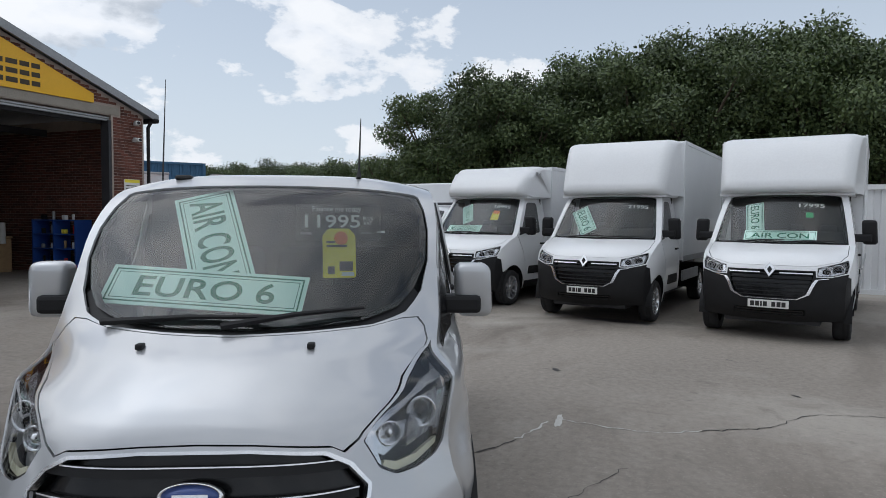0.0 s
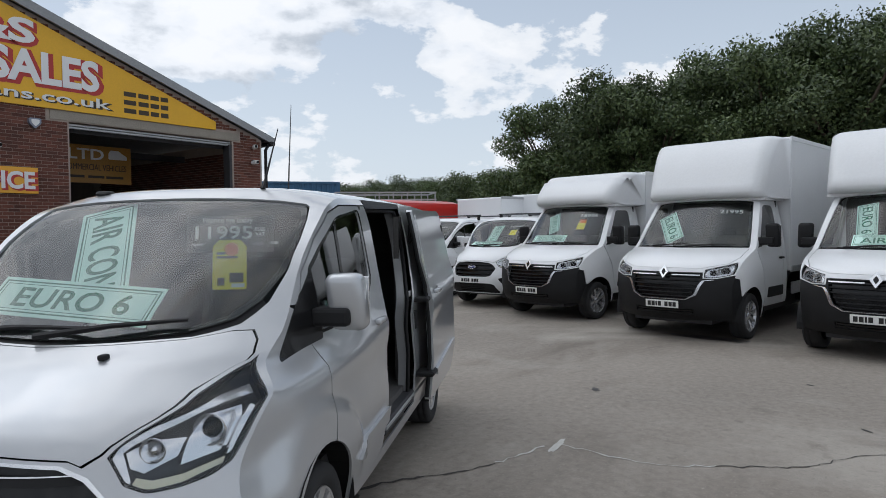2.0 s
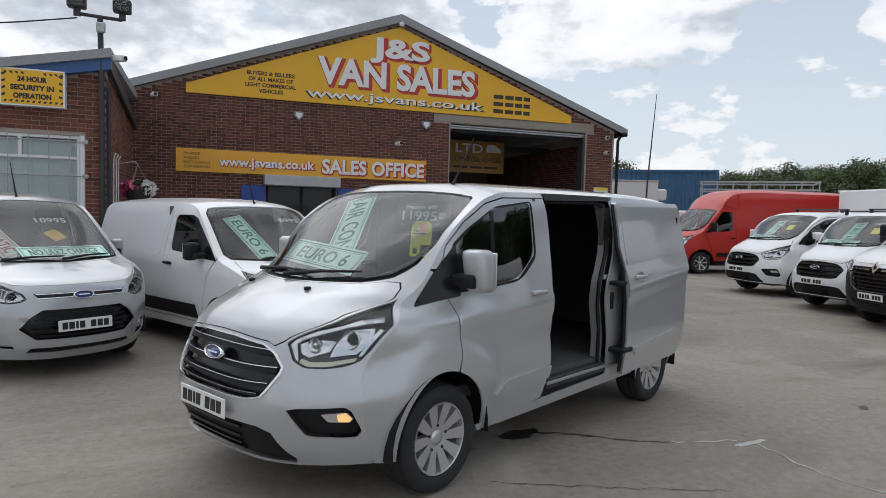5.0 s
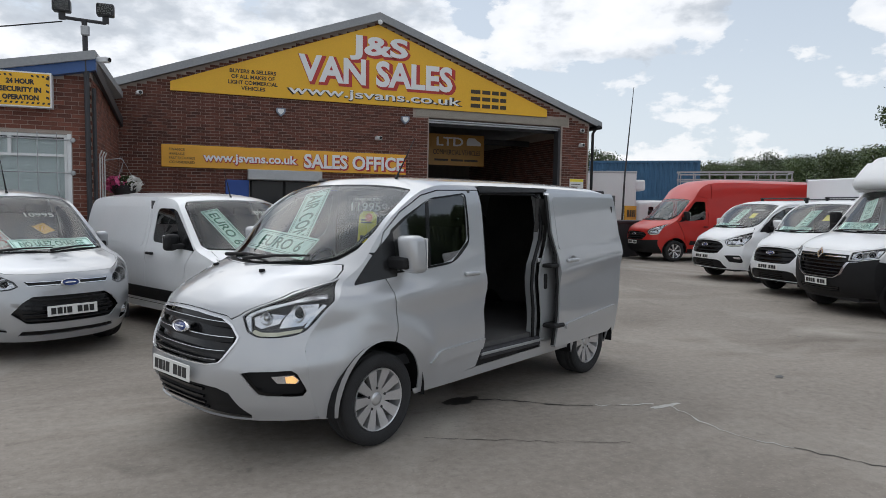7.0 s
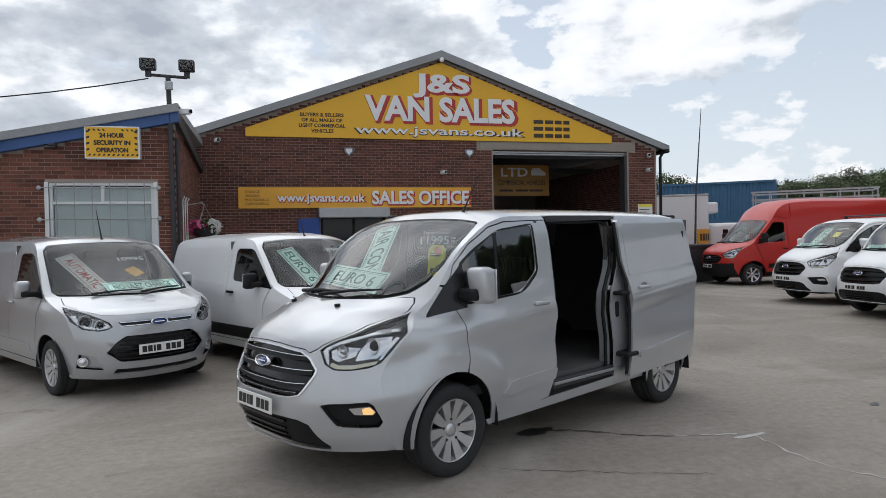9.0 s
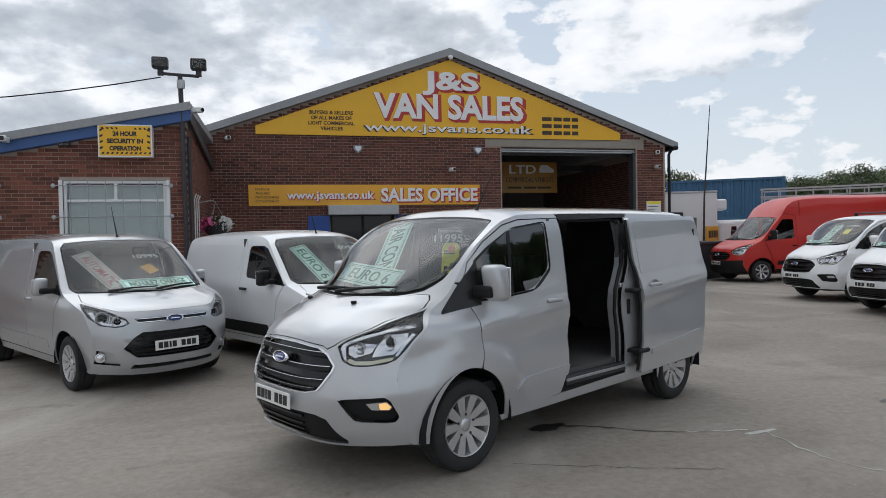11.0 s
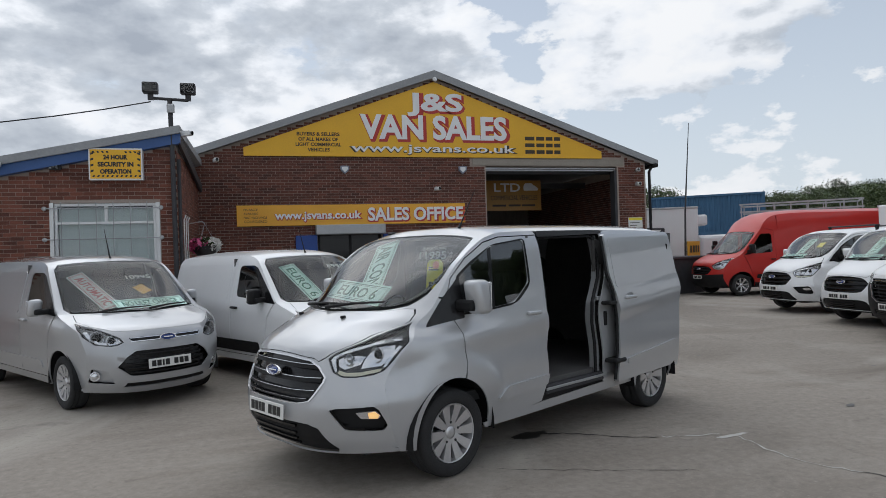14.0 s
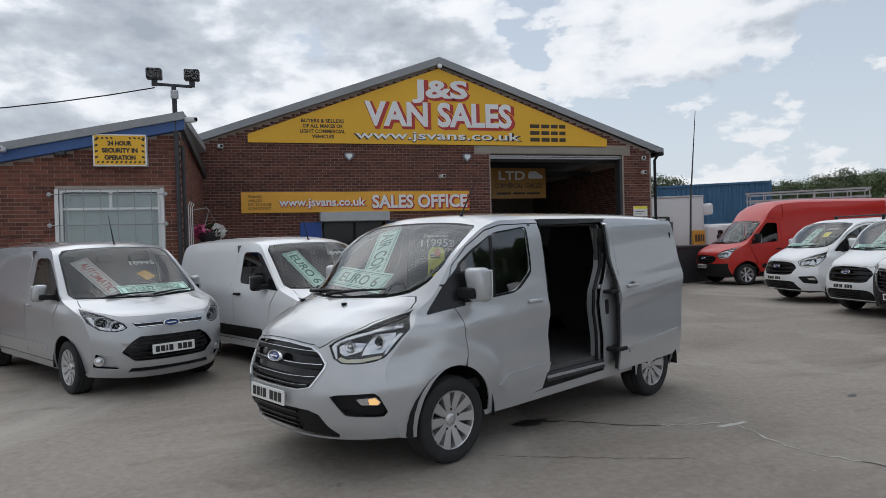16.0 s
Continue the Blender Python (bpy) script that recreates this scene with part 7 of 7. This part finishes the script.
# floodlight pole, cable, pipes, hanging basket
pole = empty("floodlight_pole", Matrix.Translation((-6.5, -4.62, DZ)), "steel pole with two dark floodlights on the office corner", "lamp")
part("pole", tube_bm([(.03, 0, -.0), (.0, 0, 4.0), (-.02, 0, 5.06)], .045, 8), M["dark_steel"], pole)
part("cross_arm", tube_bm([(-.36, 0, 5.07), (.32, 0, 5.04)], .03, 8), M["dark_steel"], pole)
for x in (-.36, .32):
    h = part("floodlight", box_bm(x - .14, x + .14, -.12, .06, 5.15, 5.36, .02), M["dark_steel"], pole)
    part("lamp_glass", box_bm(x - .12, x + .12, -.128, -.12, 5.17, 5.34), M["lens"], h)
    part("stirrup", box_bm(x - .05, x + .05, -.04, .02, 5.03, 5.16), M["dark_steel"], pole)
part("junction_box", box_bm(-.07, .07, -.09, -.03, 4.78, 4.95, .015), M["steel"], pole)
cab = tagged(part("overhead_cable", tube_bm([(-6.86 - i * .8, -4.62 - i * .12, 5.0 + DZ - .26 * i * .8 + .012 * i * i) for i in range(14)], .012, 5), M["black"]), "thin black overhead cable", "cable")
part("wall_pipe", tube_bm([(-6.40, -4.52, 3.9), (-6.38, -4.55, .2)], .035, 7), M["dark_steel"], annex)
for k, y in enumerate((-3.9, -3.55, -3.2)):
    part("window_bar", tube_bm([(-6.40, y, 1.5), (-6.40, y, 2.75), (-6.36, y, 2.85)], .014, 5), M["upvc"], annex)
part("side_verge", prism_bm([(-4.6, 4.42), (0, 3.9), (0, 3.70), (-4.6, 4.20)], .06, to=lambda a, b, d: Vector((-6.42 + d, a, b))), M["dark_steel"], annex)
basket = empty("hanging_basket", Matrix.Translation((-6.08, -3.0, 2.02)), "hanging basket of pink and white flowers", "plant")
part("bowl", lathe_bm([(.02, -.26), (.16, -.22), (.25, -.08), (.27, .0)], 16, axis="z"), M["dark_steel"], basket, smooth=True)
part("bracket", tube_bm([(-.33, 0, .5), (-.05, 0, .55), (0, 0, .50)], .012, 5), M["steel"], basket)
for a in range(3):
    part("chain", tube_bm([(math.cos(a * 2.1) * .25, math.sin(a * 2.1) * .25, 0), (0, 0, .5)], .006, 4), M["steel"], basket)
r6 = np.random.RandomState(4)
for nm, mt, n, x0 in (("leaves", "leaf", 260, 0), ("petals", "pink", 190, -.12), ("petals", "white_card", 190, .12)):
    vs, fs = [], []
    for k in range(n):
        d = r6.normal(size=3)
        d /= np.linalg.norm(d)
        q = np.array((x0, 0, .03)) + d * np.array((.24, .27, .16)) * r6.uniform(.7, 1.05)
        u = r6.normal(size=3) * .03
        w = r6.normal(size=3) * .03
        b = len(vs)
        vs += [tuple(q - u), tuple(q + w), tuple(q + u), tuple(q - w)]
        fs.append((b, b + 1, b + 2, b + 3))
    me = bpy.data.meshes.new(nm)
    me.from_pydata(vs, [], fs)
    o = link(nm, me, M[mt], basket)
    o["kind"] = "stuff"

# ---------------------------------------------------------------- beyond the yard
tagged(part("radio_mast", tube_bm([(10.3, 3.0, 0), (10.6, 3.3, 3), (11.2, 3.75, 6.45)], [.05, .035, .012], 6), M["dark_steel"]), "tall thin dark mast behind the vans", "mast")


def container(m, length, h, mat, label):
    c = empty("shipping_container", m, label, "container", "containers")
    bm = bmesh.new()
    n = int(length / .14)
    for y, sg in ((0, 1), (2.4, -1)):
        pts = []
        for i in range(n):
            x = i * length / n
            d = .04 * sg * (1 if i % 2 else 0)
            pts += [(x, y + d), (x + length / n * .8, y + d)]
        pts.append((length, y))
        lo, hi = [bm.verts.new((x, yy, .12)) for x, yy in pts], [bm.verts.new((x, yy, h - .1)) for x, yy in pts]
        for i in range(len(pts) - 1):
            bm.faces.new((lo[i], lo[i + 1], hi[i + 1], hi[i]))
    part("side_panel", bm, M[mat], c)
    for x in (0, length):
        for y in (0, 2.4):
            part("corner_post", box_bm(x - .08, x + .08, y - .06, y + .06, 0, h), M[mat], c)
        part("end_panel", box_bm(x - .03, x + .03, .06, 2.34, .1, h - .1), M[mat], c)
    for y in (0, 2.4):
        for z in (.06, h - .06):
            part("side_rail", box_bm(.08, length - .08, y - .06, y + .06, z - .06, z + .06), M[mat], c)
    part("container_roof", box_bm(0, length, .06, 2.34, h - .04, h), M[mat], c)
    return c


c1 = container(Matrix.Translation((17.6, 16.4, 0)) @ Matrix.Rotation(radians(-37), 4, "Z"), 6.1, 2.3, "container", "blue corrugated shipping container")
copy_thing(c1, Matrix.Translation((17.6, 16.4, 2.3)) @ Matrix.Rotation(radians(-37), 4, "Z"))
container(Matrix.Translation((13.2, -24.0, 0)) @ Matrix.Rotation(radians(83), 4, "Z"), 6.6, 2.55, "grp", "pale grey corrugated container beside the box vans")


def box_trailer(x, y, a, w, h, l, z0=.9):
    b = empty("box_truck", pose(x, y, 0, 0, 0, a), "white box truck parked behind the row", "truck", "trucks behind")
    part("box_body", box_bm(-w / 2, w / 2, 0, l, z0, h, .03), M["grp"], b)
    part("chassis", box_bm(-.5, .5, -1.2, l, .5, z0), M["dark_steel"], b)
    part("cab", box_bm(-.95, .95, -1.75, -.12, .5, 2.05, .12, seg=3), M["white"], b)
    part("cab_window", box_bm(-.85, .85, -1.775, -1.74, 1.25, 1.85, .03), M["gloss_black"], b)
    for sx in (-1, 1):
        part("door_window", box_bm(sx * .94 - .02, sx * .94 + .02, -1.5, -.55, 1.25, 1.85, .02), M["gloss_black"], b)
        for yy in (-1.1, l * .75):
            add_wheel(b, sx * .82, yy, .345, .225, M["lamp_white"], 8, sx, WHEELS)
    for sx in (-1, 1):
        part("edge_rail", box_bm(sx * w / 2 - .025, sx * w / 2 + .025, -.01, l, h - .06, h + .02, .01), M["steel"], b)
    return b


for x, y, a, h in ((13.4, -3.2, -100, 2.75), (14.2, -5.0, -100, 2.85), (14.4, -7.4, -100, 2.9)):
    box_trailer(x, y, a, 2.1, h, 3.6)
fridge = box_trailer(12.7, 5.7, 62, 2.5, 3.25, 4.2)
part("cooling_unit", box_bm(-.7, .7, -.45, 0, 2.5, 2.95, .08, seg=2), M["grp"], fridge)

cage = empty("cage_truck", Matrix.Translation((14.2, 4.6, 0)) @ Matrix.Rotation(radians(-43), 4, "Z"), "dropside truck with a galvanised cage", "truck")
part("bed", box_bm(0, 4.2, -1, 1, .85, 1.0), M["dark_steel"], cage)
part("chassis", box_bm(-1.2, 4.2, -.45, .45, .5, .85), M["dark_steel"], cage)
part("cab", box_bm(-1.8, -.15, -.95, .95, .5, 2.1, .12, seg=3), M["white"], cage)
for y in (-.97, .97):
    for i in range(8):
        part("cage_post", box_bm(.03 + i * .585, .07 + i * .585, y - .025, y + .025, 1.0, 3.25), M["steel"], cage)
    for z in (1.6, 2.3, 2.95, 3.25):
        part("cage_rail", box_bm(0, 4.2, y - .03, y + .03, z - .03, z + .03), M["steel"], cage)
for x in (.02, 4.18):
    for z in (2.3, 3.25):
        part("cage_rail", box_bm(x - .03, x + .03, -.95, .95, z - .03, z + .03), M["steel"], cage)
for x in (-1.0, 3.0):
    for sx in (-1, 1):
        w = add_wheel(cage, 0, 0, .345, .225, M["lamp_white"], 8, 1, WHEELS)
        w.matrix_local = Matrix.Translation((x, sx * .85, .345)) @ Matrix.Rotation(radians(90 * sx), 4, "Z")

skip = empty("skip", pose(9.2, 2.4, 0, 0, 0, 20), "dark steel skip with timber offcuts beside the shed", "skip")
part("skip_body", prism_bm([(-.9, 0), (.9, 0), (1.3, 1.25), (-1.3, 1.25)], 1.6, to=lambda a, b, d: Vector((a, d - .8, b))), M["dark_steel"], skip)
part("skip_rim", box_bm(-1.34, 1.34, -.86, .86, 1.22, 1.32, .02), M["dark_steel"], skip)
for i in range(6):
    o = tagged(part("timber_plank", box_bm(-.06, .06, -.02, .02, 0, 1.3, .004), M["timber" if i % 2 else "white_card"]), "offcut plank standing in the skip", "plank", "offcuts")
    o.matrix_world = pose(8.6 + i * .2, 2.3 + .1 * (i % 3), .62, 8 - 5 * i, 12 - 4 * i, 20)
board = empty("site_board", pose(10.7, 3.0, 0, 0, 0, 35), "amber trade board with dark lettering, half hidden", "board")
part("board_face", box_bm(-.62, .62, -.02, .02, 1.25, 1.85, .006), M["sign_pale"], board)
for x in (-.5, .5):
    part("post", box_bm(x - .03, x + .03, .02, .07, 0, 1.85, .004), M["timber"], board)
bars(M["letter_dark"], board, face_matrix((0, -.022, 1.56), (1, 0, 0), (0, 0, 1)), [(-.45, -.24), (-.17, .05), (.12, .30), (.37, .50)], .26, .004)
gate = empty("steel_gate", Matrix.Translation((7.0, 1.0, 0)), "dark steel gate frame beside the shed", "gate")
for a, b in (((0, 0, 0), (0, 0, 2.3)), ((1.5, .6, 0), (1.5, .6, 2.3)), ((0, 0, 2.3), (1.5, .6, 2.3)), ((0, 0, 1.2), (1.5, .6, 1.2)), ((0, 0, 1.2), (1.5, .6, 2.3))):
    part("gate_bar", tube_bm([a, b], .035, 6), M["dark_steel"], gate)

# ---------------------------------------------------------------- bricks, last
brick_wall(wall_front, Matrix.Translation((0, 0, DZ)), -6.95, 6.85, .05, 7.0, solid_front, M["brick_dark"], lambda x, z: -1.3 < x < 1.5 and 3.3 < z < 4.68, parent_at=Matrix.Translation((0, 0, DZ)))
brick_wall(annex, Matrix.Translation((0, -4.5, DZ)), -12.5, -6.45, .05, 4.4, lambda x, z: x < -6.46 and z < annex_top(x) - .1 and not any(w[0] - .02 < x < w[1] + .02 and w[2] - .02 < z < w[3] + .02 for w in (WIN, WIN2)), M["brick"], lambda x, z: -8.8 < x and z > 3.0, parent_at=Matrix.Translation((0, 0, DZ)))
brick_wall(shed, Matrix.Translation((6.53, .3, DZ)) @ Matrix.Rotation(radians(-90), 4, "Z"), -8.5, -.05, .1, 4.2, lambda x, z: True, M["brick_dark"], lambda x, z: False, parent_at=Matrix.Translation((0, 0, DZ)))
brick_wall(annex, Matrix.Translation((-6.45, -4.5, DZ)) @ Matrix.Rotation(radians(90), 4, "Z"), .05, 4.4, .1, 4.1, lambda x, z: True, M["brick"], lambda x, z: False, parent_at=Matrix.Translation((0, 0, DZ)))
